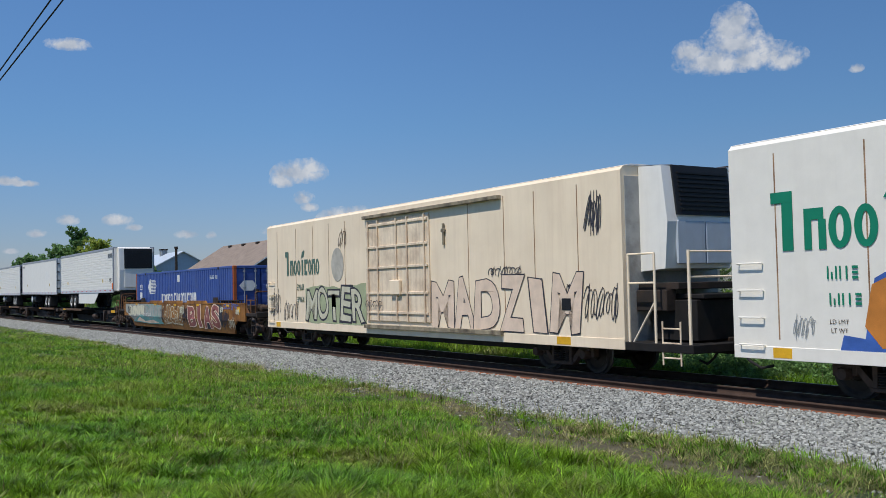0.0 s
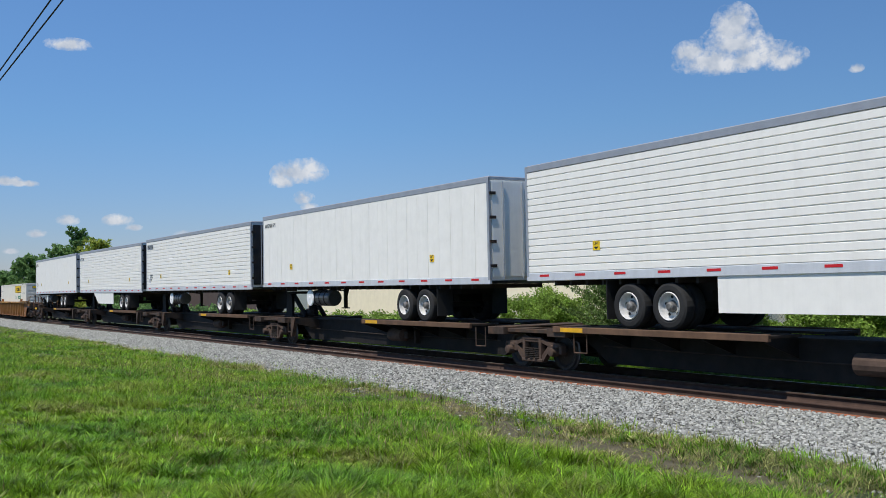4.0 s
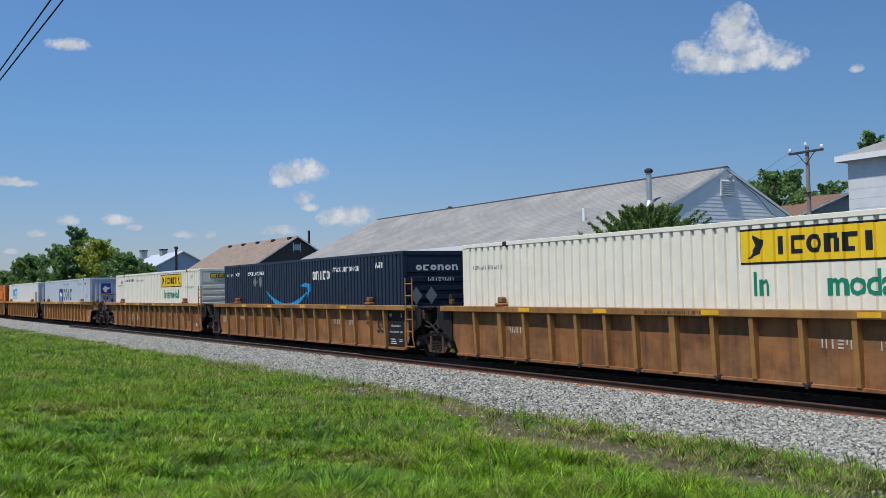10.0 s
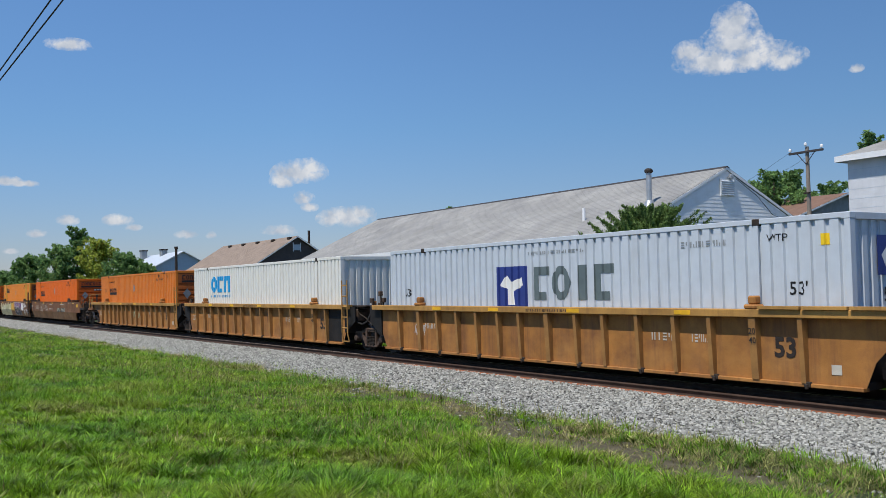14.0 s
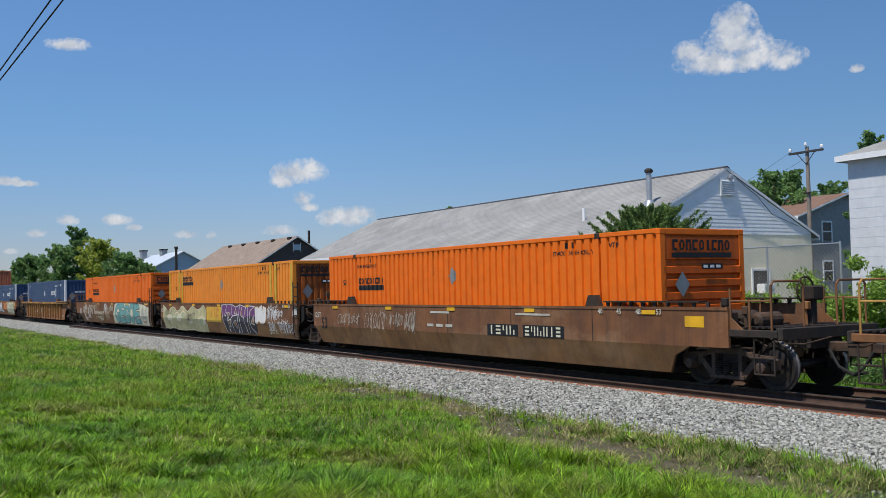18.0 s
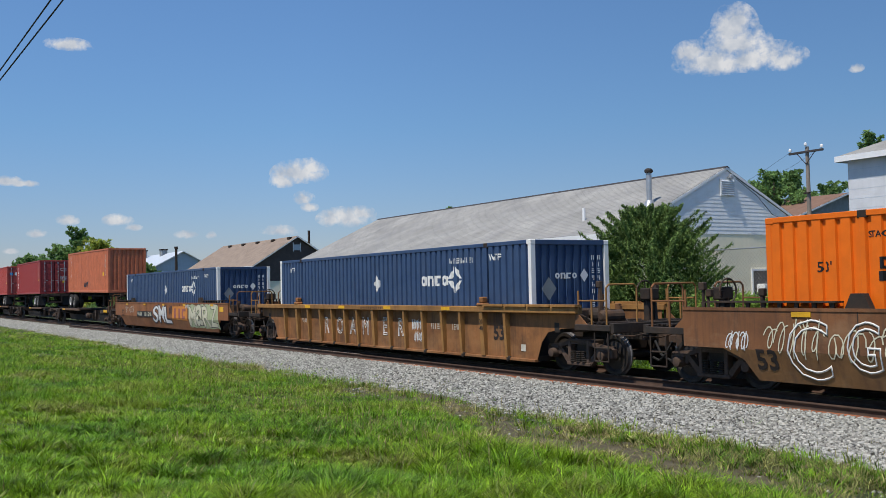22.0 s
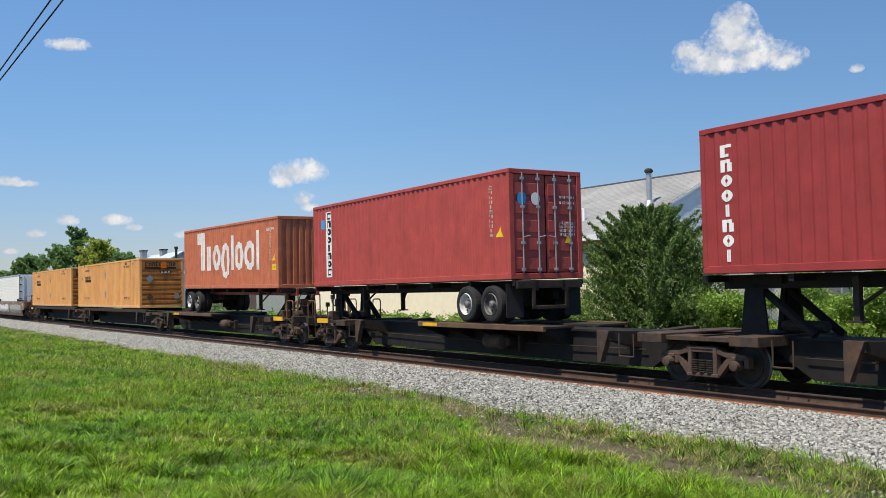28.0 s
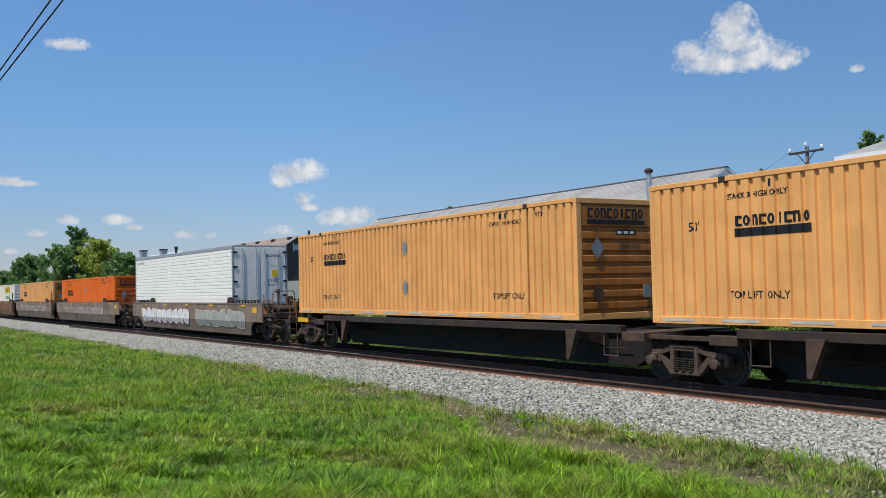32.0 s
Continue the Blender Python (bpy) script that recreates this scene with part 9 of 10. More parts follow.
for k in ("sa", "b", "d", "x1"):
    orange_marks(WELLS_BOX[k])
orange_marks(WELLS_BOX["c"], 0.4)
orange_marks(WELLS_BOX["x2"], 0.0, True, placards=(2.06, 0.85))
for yb in YELLOWS:
    orange_marks(yb, 0.0, True, placards=(2.06, 0.85))
    for x in (5.3, -5.3):
        sign("stencil_text", "TOP LIFT ONLY", 0.2, "black_paint", yb, x, SIDE, 0.58, bold=0.003)
    diamond(yb, -0.7, 0.62, 0.2, "mark_brown", -0.034, 8.077)
    p = part("document_box", boxes([(0.75, 0.98, -0.05, -0.03, 0.5, 0.82)]), "tarnish", yb)
    p.matrix_basis = pose(8.077, 0, 0, 0, 0, 90)
    for k in range(10):
        bars("reflective_strip", [(-7.8 + 1.6 * k, -6.9 + 1.6 * k, 0.05, 0.11)], "stencil", yb, -1.298)
p = part("repair_plate", boxes([(-0.05, 0.28, -0.05, -0.03, 2.3, 2.68)]), "orange", YELLOWS[0], "bright orange patch plate")
p.matrix_basis = pose(8.077, 0, 0, 0, 0, 90)
for px in (-6.35, -5.85, 5.85, 6.35, 7.95, -7.95):
    part("pale_post", boxes([(px - 0.1, px + 0.1, -1.305, -1.28, 0.14, 2.8)]), "graf_yellow", WELLS_BOX["c"], "pale yellow post")


def lozenge(box, small=None):
    """White wordmark blocks with a diamond ring beside them."""
    mark_row(box, ["ring", "arch", "slab", "ring"], 2.7, 4.25, 1.78, 2.08, "white_paint", SIDE)
    cx, cz = 4.55, 1.95
    for k, (sx, sz) in enumerate(((1, 1), (1, -1), (-1, -1), (-1, 1))):
        patch("diamond_ring", box, [(cx + sx * 0.36, cz + sz * 0.03), (cx + sx * 0.03, cz + sz * 0.38), (cx + sx * 0.03, cz + sz * 0.2), (cx + sx * 0.17, cz + sz * 0.03)], "white_paint", SIDE)
    digits(box, 10, 4.3, 5.5, 2.4, 2.55, "white_paint", SIDE)
    diamond(box, -0.08, 1.9, 0.22, "graf_white", SIDE)
    sign("stencil_text", "WTP", 0.24, "white_paint", box, 6.5, SIDE, 2.5, bold=0.005)
    sign("stencil_text", "WTP", 0.24, "white_paint", box, -6.9, SIDE, 2.5, bold=0.005)
    e = 8.05
    mark_row(box, ["ring", "arch", "slab", "ring"], -0.55, 0.2, 1.9, 2.05, "white_paint", -0.04, face=e)
    diamond(box, 0.42, 1.98, 0.14, "white_paint", -0.04, e)
    diamond(box, -0.75, 1.65, 0.24, "tarnish", -0.04, e)
    digits(box, 8, 0.68, 0.76, 1.1, 2.5, "white_paint", -0.04, e, True)
    digits(box, 4, 0.88, 0.96, 1.8, 2.5, "white_paint", -0.04, e, True)


lozenge(WELLS_BOX["u1"])
lozenge(WELLS_BOX["u2"])

# ribbed well cars: numbers, stencils and scrawls
for k in ("cream_one", "dark_one", "cream_two", "pale_one", "chalk_one", "sa", "u1"):
    w = WELLS[k][0]
    sign("size_mark", "53", 0.5, "mark_dark", w, 6.72, RIB - 0.002, 0.86, bold=0.016)
    for j, n in enumerate(("20", "40")):
        sign("size_mark", n, 0.16, "mark_dark", w, 6.1, -1.504 + 0.01 * j, 1.16 - 0.17 * j, bold=0.002)
    digits(w, 4, 3.35, 4.0, 0.9, 1.06, "stencil", RIB)
    digits(w, 6, 4.45, 5.1, 0.9, 1.06, "stencil", RIB)
    digits(w, 4, -5.9, -5.3, 0.9, 1.05, "stencil", RIB)
    digits(w, 12, -0.8, 0.8, 1.46, 1.52, "mark_brown", -1.532)
    bars("stencil_block", [(7.66, 7.86, 0.45, 0.62)], "stencil", w, RIB)
part("dark_plate", boxes([(7.2, 8.2, RIB - 0.004, RIB, 0.3, 1.38)]), "black_steel", WELLS["dark_one"][0], "dark painted end plate")
part("dark_plate", boxes([(7.2, 8.2, RIB - 0.004, RIB, 0.3, 1.38)]), "black_steel", WELLS["chalk_one"][0], "dark painted end plate")
for wd_, wz in (("SPECIAL BRAKE BEAM", 0.93), ("2 INCH TREAD CONG. SHOES", 0.74)):
    sign("stencil_text", wd_, 0.075, "pale_grey", WELLS["dark_one"][0], 7.7, RIB - 0.007, wz, bold=0.001, squeeze=0.8)
for n, wx in (("48", 7.36), ("5", 8.05)):
    sign("size_mark", n, 0.17, "pale_grey", WELLS["dark_one"][0], wx, RIB - 0.007, 1.26, bold=0.002)
bars("stencil_line", [(7.35, 7.65, 0.5, 0.53), (7.4, 7.7, 0.43, 0.46), (7.35, 7.72, 0.37, 0.4), (7.85, 8.1, 0.5, 0.52), (7.88, 8.08, 0.45, 0.47)], "pale_grey", WELLS["dark_one"][0], RIB - 0.004)
patch("black_triangle", WELLS["dark_one"][0], [(-1.95, 1.1), (-1.2, 1.1), (-1.55, 0.7)], "black_paint", RIB)
for ch, x, z in zip("ROAMER", (-3.75, -2.7, -1.7, -0.78, 0.53, 1.53), (0.82, 0.82, 0.83, 0.85, 0.87, 0.87)):
    sprayed_letter(WELLS["u1"][0], ch, x, z, 0.78, "graf_white", RIB - 0.004)
scribble(WELLS["u1"][0], 2.2, 2.9, 0.85, 1.15, 2, "graf_white", RIB, 0.03, 7)
scribble(WELLS["u1"][0], 2.35, 2.8, 0.5, 0.8, 3, "graf_white", RIB, 0.025, 4)
for x0, x1, sd in ((-4.7, -3.9, 51), (-3.5, -2.7, 52)):
    scribble(WELLS["cream_two"][0], x0, x1, 0.5, 0.95, sd, "graf_white", RIB, 0.03, 5)
scribble(WELLS["pale_one"][0], -6.5, -5.9, 0.7, 1.05, 53, "graf_white", RIB, 0.025, 4)
scribble(WELLS["sa"][0], -0.2, 0.7, 0.7, 1.1, 54, "graf_green", RIB, 0.03, 5)
scribble(WELLS["sa"][0], 1.1, 1.8, 0.7, 1.0, 55, "graf_green", RIB, 0.03, 5)

# load limits
for k, x, yy in (("dark_one", -7.9, RIB), ("chalk_one", -7.9, RIB), ("sa", -7.9, RIB)):
    sign("capacity_mark", "125T", 0.3, "stencil", WELLS[k][0], x, yy - 0.002, 0.86, bold=0.006)
for k in "bcd":
    sign("capacity_mark", "125T", 0.26, "stencil", WELLS[k][0], -8.65 if k != "d" else 8.2, PLAIN - 0.002, 1.2, bold=0.006)

# smooth well cars
wb, wc, wd, wu = (WELLS[k][0] for k in ("b", "c", "d", "u2"))
patch("number_panel", wb, [(1.95, 0.83), (3.3, 0.83), (3.3, 1.12), (1.95, 1.12)], "black_paint", PLAIN)
patch("number_panel", wb, [(3.5, 0.83), (5.1, 0.83), (5.1, 1.12), (3.5, 1.12)], "black_paint", PLAIN)
digits(wb, 4, 2.05, 3.25, 0.86, 1.09, "graf_cream", PLAIN - 0.004)
digits(wb, 6, 3.6, 5.05, 0.86, 1.09, "graf_cream", PLAIN - 0.004)
bars("stencil_block", [(-1.1 + 0.5 * k, -0.75 + 0.5 * k, 0.98, 1.06) for k in range(3)] + [(-0.9, 0.1, 1.36, 1.42), (3.2, 4.6, 1.36, 1.41)], "stencil", wb, PLAIN)
for x0, x1, z0, z1, sd in ((-5.0, -3.6, 0.75, 1.4, 61), (-3.4, -2.5, 0.9, 1.35, 62), (-2.4, -1.8, 0.75, 1.45, 63), (-7.0, -5.4, 0.9, 1.3, 64)):
    scribble(wb, x0, x1, z0, z1, sd, "stencil", PLAIN, 0.022, 5)
sign("size_mark", "53", 0.52, "mark_dark", wb, -8.1, PLAIN, 0.92, bold=0.015)
rng = random.Random(71)
rim_of_piece = [(-8.55 + 0.345 * k, 0.24 + rng.uniform(-0.03, 0.06)) for k in range(21)] + [(-1.6 - 0.345 * k, 1.32 + 0.13 * math.sin(1.35 * k) + rng.uniform(-0.06, 0.06)) for k in range(21)]
patch("graffiti_ground", wc, rim_of_piece, "graf_sage", PLAIN)
part("graffiti_outline", ribbon(bmesh.new(), rim_of_piece + rim_of_piece[:1], 0.03, PLAIN - 0.0022, 0.00001), "graf_cream", wc)
for k in range(11):
    cx, cz, rx, rz = -8.1 + 0.62 * k + rng.uniform(-0.2, 0.2), rng.uniform(0.55, 1.1), rng.uniform(0.16, 0.42), rng.uniform(0.1, 0.24)
    lean, mt = rng.uniform(-0.9, 0.9), ("graf_green", "graf_cream", "graf_green")[k % 3]
    blob = [(cx + rx * math.cos(math.pi * j / 8) * rng.uniform(0.85, 1.12) + lean * rz * math.sin(math.pi * j / 8), cz + rz * math.sin(math.pi * j / 8) * rng.uniform(0.85, 1.12)) for j in range(16)]
    patch("graffiti_fill", wc, blob, mt, PLAIN - 0.003 - 0.0004 * k)
    if k % 2:
        part("graffiti_outline", ribbon(bmesh.new(), blob[:11], 0.045, PLAIN - 0.0076 - 0.0001 * k, 0.00001), "graf_pink", wc)
scribble(wc, -8.2, -6.9, 0.95, 1.25, 72, "graf_dark", PLAIN - 0.009, 0.03, 5)
scribble(wc, -4.4, -3.2, 0.65, 1.15, 73, "graf_dark", PLAIN - 0.009, 0.03, 4)
patch("graffiti_patch", wc, [(-1.5, 0.72), (0.5, 0.72), (0.55, 1.42), (-1.5, 1.42)], "graf_yellow", PLAIN)
mark_row(wc, ["bar", "bar", "slab"], -0.9, 0.3, 0.95, 1.35, "graf_orange", PLAIN - 0.002)
# a piece of black letters that fade to purple at the top, in thin white lines
patch("graffiti_fill", wc, [(0.55, 1.5), (0.74, 1.0), (1.3, 1.07), (2.0, 0.98), (2.7, 1.06), (3.4, 0.97), (4.0, 1.06), (4.66, 1.0), (4.6, 1.46), (3.7, 1.5), (3.62, 1.42), (2.9, 1.53), (2.42, 1.42), (1.98, 1.52), (1.25, 1.54)], "graf_purple", PLAIN)
patch("graffiti_fill", wc, [(0.74, 1.02), (0.95, 0.3), (1.3, 0.34), (2.5, 0.28), (3.4, 0.33), (4.55, 0.3), (4.7, 0.6), (4.66, 1.02), (4.0, 1.08), (3.4, 0.99), (2.7, 1.08), (2.0, 1.0), (1.3, 1.09)], "graf_dark", PLAIN - 0.0015)
for k, gap in enumerate((((1.38, 1.2), (1.66, 1.15), (1.42, 0.92)), ((1.48, 0.85), (1.74, 0.9), (1.55, 0.52)), ((2.2, 1.16), (2.38, 1.36), (2.52, 1.1)), ((2.02, 0.76), (2.36, 0.86), (2.4, 0.48)), ((2.96, 1.08), (3.08, 1.42), (3.2, 1.0)), ((4.2, 0.75), (4.45, 1.1), (4.5, 0.7)))):
    patch("graffiti_gap", wc, gap, "well_tan", PLAIN - 0.003)
    part("graffiti_line", ribbon(bmesh.new(), gap + gap[:1], 0.026, PLAIN - 0.004, 0.0001), "graf_white", wc)
for k, line in enumerate((((0.95, 0.3), (0.55, 1.5), (1.25, 1.54), (1.98, 1.52), (2.42, 1.42), (2.9, 1.53), (3.62, 1.42), (3.7, 1.5), (4.6, 1.46)), ((1.28, 1.52), (0.98, 1.05), (1.1, 1.02), (1.22, 1.2), (1.32, 1.12), (1.38, 0.34)), ((1.95, 1.5), (1.84, 1.24), (1.98, 1.02), (1.78, 0.94), (1.92, 0.33)), ((1.98, 1.04), (2.66, 1.1), (2.5, 0.32)), ((2.9, 1.5), (2.72, 1.12), (2.86, 0.9), (2.8, 0.31)), ((3.6, 1.42), (3.34, 0.98), (3.5, 0.34)), ((3.84, 1.46), (3.78, 0.34)), ((4.58, 1.46), (4.08, 1.28), (3.98, 0.9), (4.1, 0.55), (4.55, 0.32)), ((1.3, 0.36), (1.38, 0.46), (1.5, 0.33)), ((2.4, 0.3), (2.52, 0.42), (2.62, 0.3)))):
    part("graffiti_line", ribbon(bmesh.new(), line, 0.034, PLAIN - 0.005 - 0.0008 * k, 0.0001), "graf_white", wc)
graffiti(wc, 4.65, 5.8, 0.75, 1.5, 3, "graf_white", "graf_pink", 75, PLAIN, 0.16, 0.05)
for x0, x1, z0, z1, sd in ((5.95, 6.9, 0.95, 1.5, 76), (6.0, 6.7, 0.5, 0.9, 77), (7.0, 8.1, 0.45, 1.0, 78), (6.9, 7.5, 1.05, 1.35, 79)):
    scribble(wc, x0, x1, z0, z1, sd, "graf_white", PLAIN, 0.03, 5)
patch("graffiti_ground", wd, [(0.3, 0.3), (8.2, 0.28), (8.35, 0.6), (8.25, 1.3), (7.3, 1.45), (6.4, 1.5), (4.0, 1.52), (1.5, 1.53), (0.9, 1.5), (0.6, 1.0)], "graf_cream", PLAIN)
fat_word(wd, "GESOE", 0.95, 6.5, 0.26, 1.6, "graf_teal", "graf_dark", PLAIN - 0.001, None, 9, 0.05, 0.072)
scribble(wd, 6.9, 7.9, 0.5, 1.35, 83, "graf_grey", PLAIN - 0.002, 0.09, 3)
scribble(wd, 7.0, 7.6, 0.42, 0.55, 84, "graf_red", PLAIN - 0.002, 0.025, 4)
scribble(wd, 5.2, 5.8, 0.5, 0.8, 85, "graf_red", PLAIN - 0.012, 0.02, 3)
digits(wd, 10, -4.6, -1.9, 0.78, 1.02, "graf_cream", PLAIN)
for x0, x1, z0, z1, sd in ((-8.0, -6.8, 0.7, 1.4, 86), (-6.7, -5.0, 0.6, 1.3, 87), (-1.7, -0.5, 0.45, 1.4, 88), (-4.4, -2.2, 0.45, 0.7, 89), (-0.4, 0.4, 1.0, 1.4, 90)):
    scribble(wd, x0, x1, z0, z1, sd, "graf_cream", PLAIN, 0.03, 5)
for x0, x1, z0, z1, sd, mt in ((-5.6, -3.9, 0.9, 1.5, 101, "graf_cream"), (-0.9, -0.1, 0.3, 0.75, 102, "graf_red"), (-1.9, -1.2, 0.95, 1.5, 103, "graf_white"), (-3.2, -2.4, 0.35, 0.75, 104, "graf_cream")):
    scribble(wd, x0, x1, z0, z1, sd, mt, PLAIN - 0.005, 0.035, 4)
for x0, x1, z0, z1, sd, mt in ((5.9, 7.2, 0.9, 1.45, 105, "graf_white"), (7.3, 8.5, 0.4, 0.85, 106, "graf_white"), (8.5, 8.95, 1.1, 1.5, 107, "graf_white"), (5.95, 6.8, 0.35, 0.6, 108, "graf_cream")):
    scribble(wc, x0, x1, z0, z1, sd, mt, PLAIN - 0.005, 0.035, 4)
for x0, x1, z0, z1, sd, mt in ((1.2, 1.75, 0.95, 1.5, 109, "graf_dark"), (3.9, 4.5, 1.3, 1.52, 110, "graf_white"), (-7.6, -5.6, 0.95, 1.4, 111, "stencil")):
    scribble(wu, x0, x1, z0, z1, sd, mt, PLAIN - 0.005, 0.03, 4)
sign("size_mark", "53", 0.52, "mark_dark", wd, -8.0, PLAIN, 0.62, bold=0.015)
scribble(wd, -8.9, -8.4, 0.8, 1.15, 92, "graf_white", PLAIN, 0.03, 3)
sprayed_letter(wd, "C", -7.1, 0.8, 1.5, "graf_white", PLAIN - 0.003, 0.9, 0.02)
sprayed_letter(wd, "G", -6.0, 0.9, 1.2, "graf_white", PLAIN - 0.003, 0.8, 0.02)
patch("number_panel", wu, [(-5.05, 0.8), (-1.9, 0.8), (-1.9, 1.1), (-5.05, 1.1)], "black_paint", PLAIN)
digits(wu, 4, -4.95, -3.85, 0.85, 1.05, "graf_cream", PLAIN - 0.004)
digits(wu, 6, -3.5, -2.0, 0.85, 1.05, "graf_cream", PLAIN - 0.004)
fat_word(wu, "SML", -1.8, 1.5, 0.45, 1.52, "graf_white", "graf_dark", PLAIN, None, 1)
patch("graffiti_patch", wu, [(1.75, 0.75), (4.2, 0.7), (4.25, 1.42), (1.8, 1.4)], "graf_orange", PLAIN)
mark_row(wu, ["bar", "bar", "slab"], 1.95, 4.1, 0.8, 1.3, "graf_red", PLAIN - 0.002)
fat_word(wu, "MaRZ", 4.5, 8.6, 0.4, 1.54, "graf_cream", "graf_dark", PLAIN, "graf_green", 7, 0.02, 0.04)
sign("size_mark", "53", 0.52, "mark_dark", wu, -8.1, PLAIN, 0.95, bold=0.015)
for w in (wb, wc, wd, wu):
    for j, n in enumerate(("53", "48", "45", "40")):
        sign("size_mark", n, 0.16, "stencil", w, 8.2 - 0.6 * j, PLAIN - 0.016, 1.49, bold=0.003)
for k, sd in (("x1", 95), ("x2", 96)):
    scribble(WELLS[k][0], -6.0, 6.0, 0.7, 1.3, sd, "graf_white", PLAIN, 0.04, 14)

# forty-foot boxes
k1, k2, k3, tp = (FORTIES[i] for i in range(4))
for box, mt, cells in ((k1, "white_paint", 6), (k2, "white_paint", 8)):
    h = 1.5 if box == k1 else 2.35
    z1 = 2.58 if box == k1 else 2.52
    for i in range(cells):
        s = ["slab", "arch", "ring", "ring", "bar", "arch", "ring", "bar"][i]
        x = -5.2 if box == k1 else -5.45
        ww = 0.1 if box == k1 else 0.14
        mark_row(box, [s], x - ww, x + ww, z1 - h * (i + 0.82) / cells, z1 - h * i / cells, mt, SIDE40, 0.0)
bars("blank_label", [(-5.05, -4.6, 0.3, 2.63)], "white_paint", k3, SIDE40, "upright white panel")
for i, s in enumerate(("slab", "arch", "ring", "ring", "bar", "arch", "ring", "slab")):
    mark_row(k3, [s], -4.97, -4.68, 2.6 - 2.28 * (i + 0.84) / 8, 2.6 - 2.28 * i / 8, "black_paint", SIDE40 - 0.004, 0.0)
for box in (k1, k2, k3, tp):
    digits(box, 11, 5.18, 5.28, 1.1, 2.5, "stencil", SIDE40, upright=True)
    patch("warning_triangle", box, [(4.5 if box == k1 else 5.45, 1.12), (4.84 if box == k1 else 5.79, 1.12), (4.67 if box == k1 else 5.62, 1.4)], "sign_yellow", SIDE40, "yellow warning triangle")
bars("caution_label", [(5.43, 5.81, 0.74, 0.98)], "sign_yellow", tp, SIDE40)
sign("caution_text", "CAUTION", 0.08, "black_paint", tp, 5.62, SIDE40 - 0.004, 0.86)
digits(tp, 8, 4.85, 5.6, 2.35, 2.47, "white_paint", SIDE40)
patch("round_badge", k3, [(-5.31 + 0.17 * math.cos(a), 2.2 + 0.17 * math.sin(a)) for a in np.linspace(0, 6.28, 18)[:-1]], "cyan_paint", SIDE40, "blue round badge")
for u, mt in ((-0.8, "cyan_paint"), (-0.35, "white_paint")):
    p = patch("round_badge", k3, [(u + 0.15 * math.cos(a), 2.12 + 0.17 * math.sin(a)) for a in np.linspace(0, 6.28, 18)[:-1]], mt, -0.006)
    p.matrix_basis = pose(6.08, 0, 0, 0, 0, 90)
for box in (k2, k3):
    for z in (2.15, 2.0, 1.45, 1.35, 1.25, 1.15):
        digits(box, 7, 0.45, 1.0, z, z + 0.07, "white_paint", -0.006, face=6.08)
    p = patch("warning_triangle", box, [(0.6, 0.95), (0.85, 0.95), (0.725, 1.18)], "sign_yellow", -0.006)
    p.matrix_basis = pose(6.08, 0, 0, 0, 0, 90)
# large white lettering shapes
Y4 = SIDE40
big = [[("b", -4.0, 2.12, -2.9, 2.66), ("b", -3.5, 0.86, -2.9, 2.12)], [("b", -2.6, 0.84, -2.05, 1.98)], [("o", -1.78, 0.82, -0.78, 2.02)],
       [("o", -0.64, 0.45, 0.5, 2.05)], [("b", 0.67, 0.82, 1.03, 2.36)], [("o", 1.15, 0.8, 2.2, 2.04)],
       [("o", 2.34, 0.78, 3.54, 2.04)], [("b", 3.7, 0.78, 4.06, 2.44)]]
for shapes in big:
    bm = bmesh.new()
    for k, (kind, a, b, c, d) in enumerate(shapes):
        if kind == "b":
            boxes([(a, c, Y4 - 0.004 - 0.002 * k, Y4, b, d)], 0, bm)
        else:
            oval(bm, a, c, b, d, Y4 - 0.006, 0.34, 28)
    part("lettering_shape", bm, "worn_white", tp, "large worn white lettering shape")
scribble(k1, -0.9, 0.3, 0.35, 0.75, 99, "graf_dark", SIDE40, 0.1, 4)


# lay the marks onto the corrugations and creases that they are painted on
MARKS = ("lettering_shape", "number_bar", "stencil_text", "size_mark", "word", "placard", "underline", "sign_panel", "scroll_shape", "logo_", "blank_label", "curved_arrow",
         "arrow_head", "diamond_ring", "warning_triangle", "caution", "round_badge", "tag", "bracket", "graffiti")


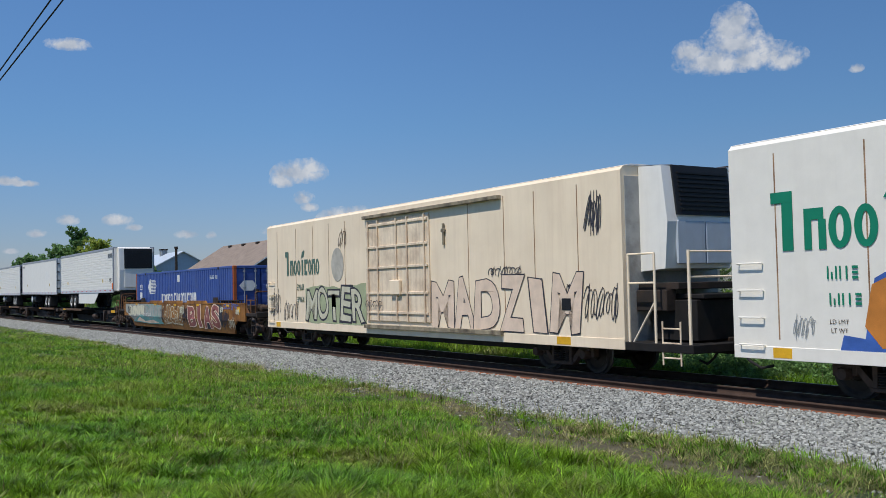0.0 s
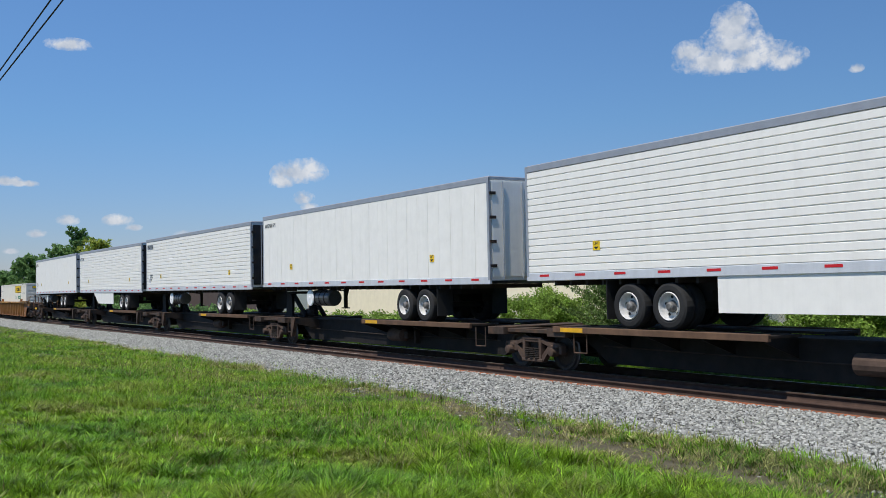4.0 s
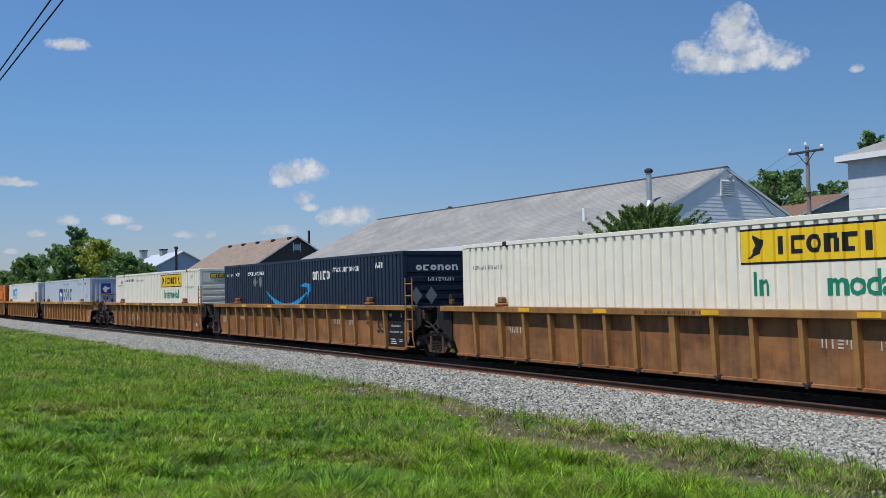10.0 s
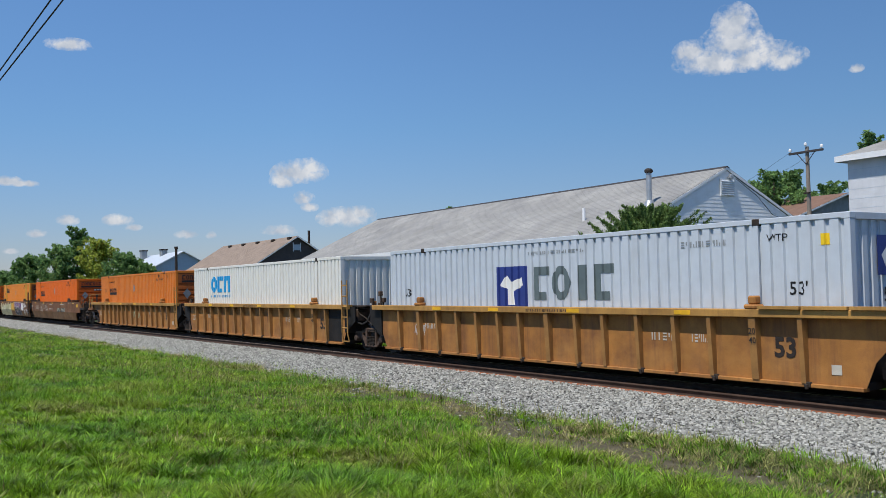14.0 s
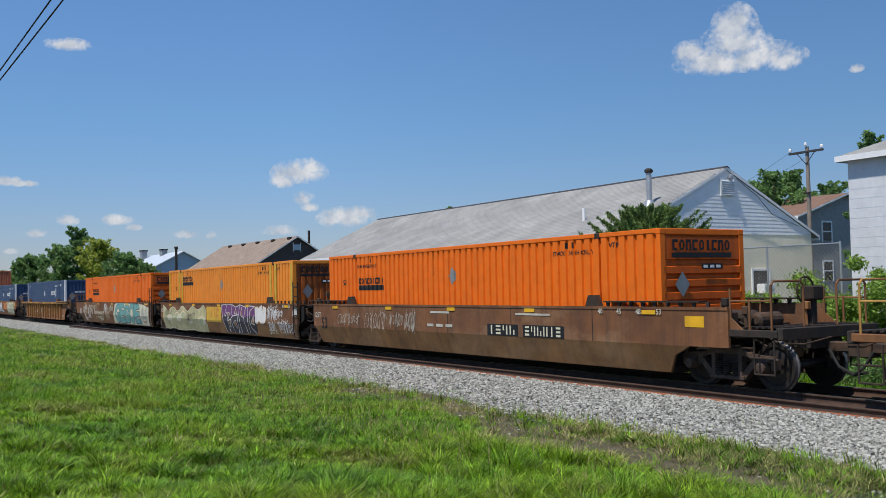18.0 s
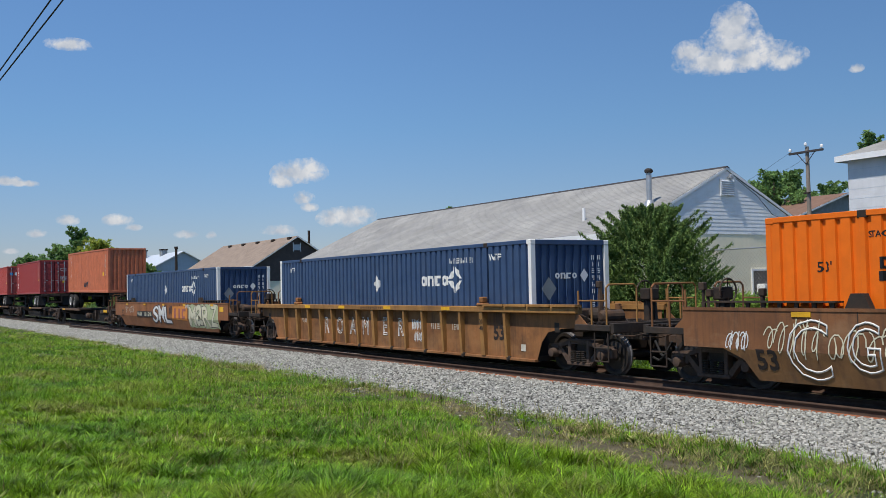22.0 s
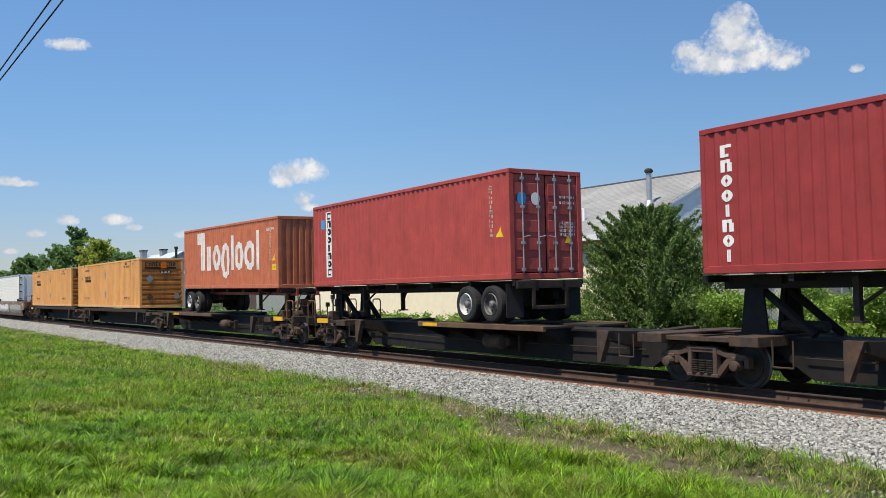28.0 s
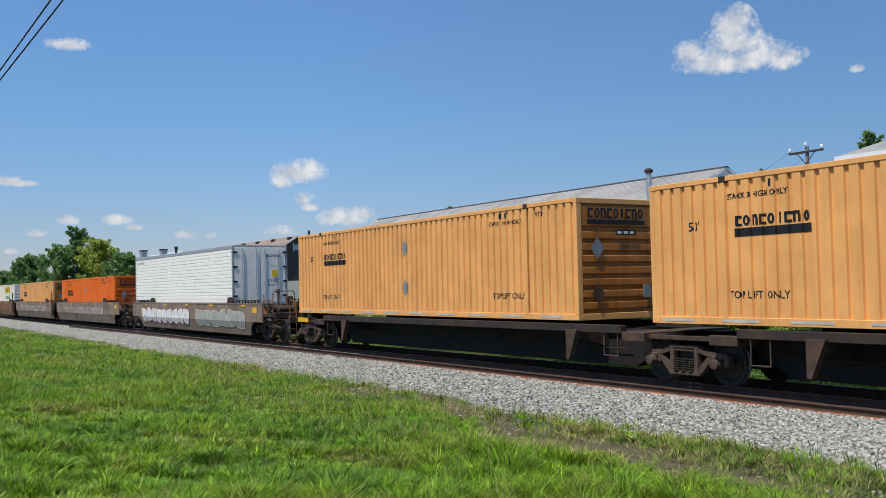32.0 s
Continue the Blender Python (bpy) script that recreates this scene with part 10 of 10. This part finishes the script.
def laid(ob, cuts, axis, shift):
    bm = bmesh.new()
    bm.from_mesh(ob.data)
    lo = min(v.co[axis] for v in bm.verts) + ob.location[axis]
    hi = max(v.co[axis] for v in bm.verts) + ob.location[axis]
    no = (1, 0, 0) if axis == 0 else (0, 0, 1)
    for c in cuts:
        if lo < c < hi:
            at = [0, 0, 0]
            at[axis] = c - ob.location[axis]
            bmesh.ops.bisect_plane(bm, geom=list(bm.verts) + list(bm.edges) + list(bm.faces), plane_co=at, plane_no=no, dist=1e-5)
    for v in bm.verts:
        v.co.y += shift(v.co[axis] + ob.location[axis])
    bm.to_mesh(ob.data)
    bm.free()


def painted_on(parent):
    return [o for o in parent.children if o.name.startswith(MARKS) and o.matrix_basis.to_quaternion().angle < 0.01]


for box, (L, pitch, (depth, duty, slant)) in CORR.items():
    xs, ds = zip(*corrugated_line(L, pitch, duty, slant, depth))
    for o in painted_on(box):
        laid(o, xs, 0, lambda x: float(np.interp(x, xs, ds)))
for w in (mustard, pale, wb, wc, wd, wu, WELLS["x1"][0], WELLS["x2"][0]):
    for o in painted_on(w):
        laid(o, [CREASE], 2, lambda z: CREASE_IN * max(0.0, CREASE - z))


def spin_rows(wheel, at):
    """The wheel's turn while its car is in sight."""
    a, b = max(0.0, (-112 - at) / 14.55 + 16), min(32.0, (2 - at) / 14.55 + 16)
    f0, f1 = int(a * FPS), int(b * FPS)
    x, y, z = wheel.location
    rows = []
    if f1 - f0 < 2:
        return [(0.0, pose(x, y, z)), (32.0, pose(x, y, z))]
    for f in range(f0, f1 + 1):
        turn = math.degrees((advance(f / FPS) - advance(f0 / FPS)) / 0.457)
        rows.append((f / FPS, pose(x, y, z, 0, turn, 0)))
    if f0 > 0:
        rows.insert(0, (0.0, rows[0][1]))
    if f1 < 32 * FPS:
        rows.append((32.0, rows[-1][1]))
    return rows


def motions():
    times = [float(k) for k in range(33)]
    for ob, at, half, lift, pitch in MOVERS:
        walk(ob, [(t, on_track(at + advance(t), half, lift, pitch)) for t in times])
    ats = {ob: at for ob, at, *_ in MOVERS}
    for w in WHEELSETS:
        walk(w, spin_rows(w, ats[w.parent.parent] + w.parent.location.x))


motions()
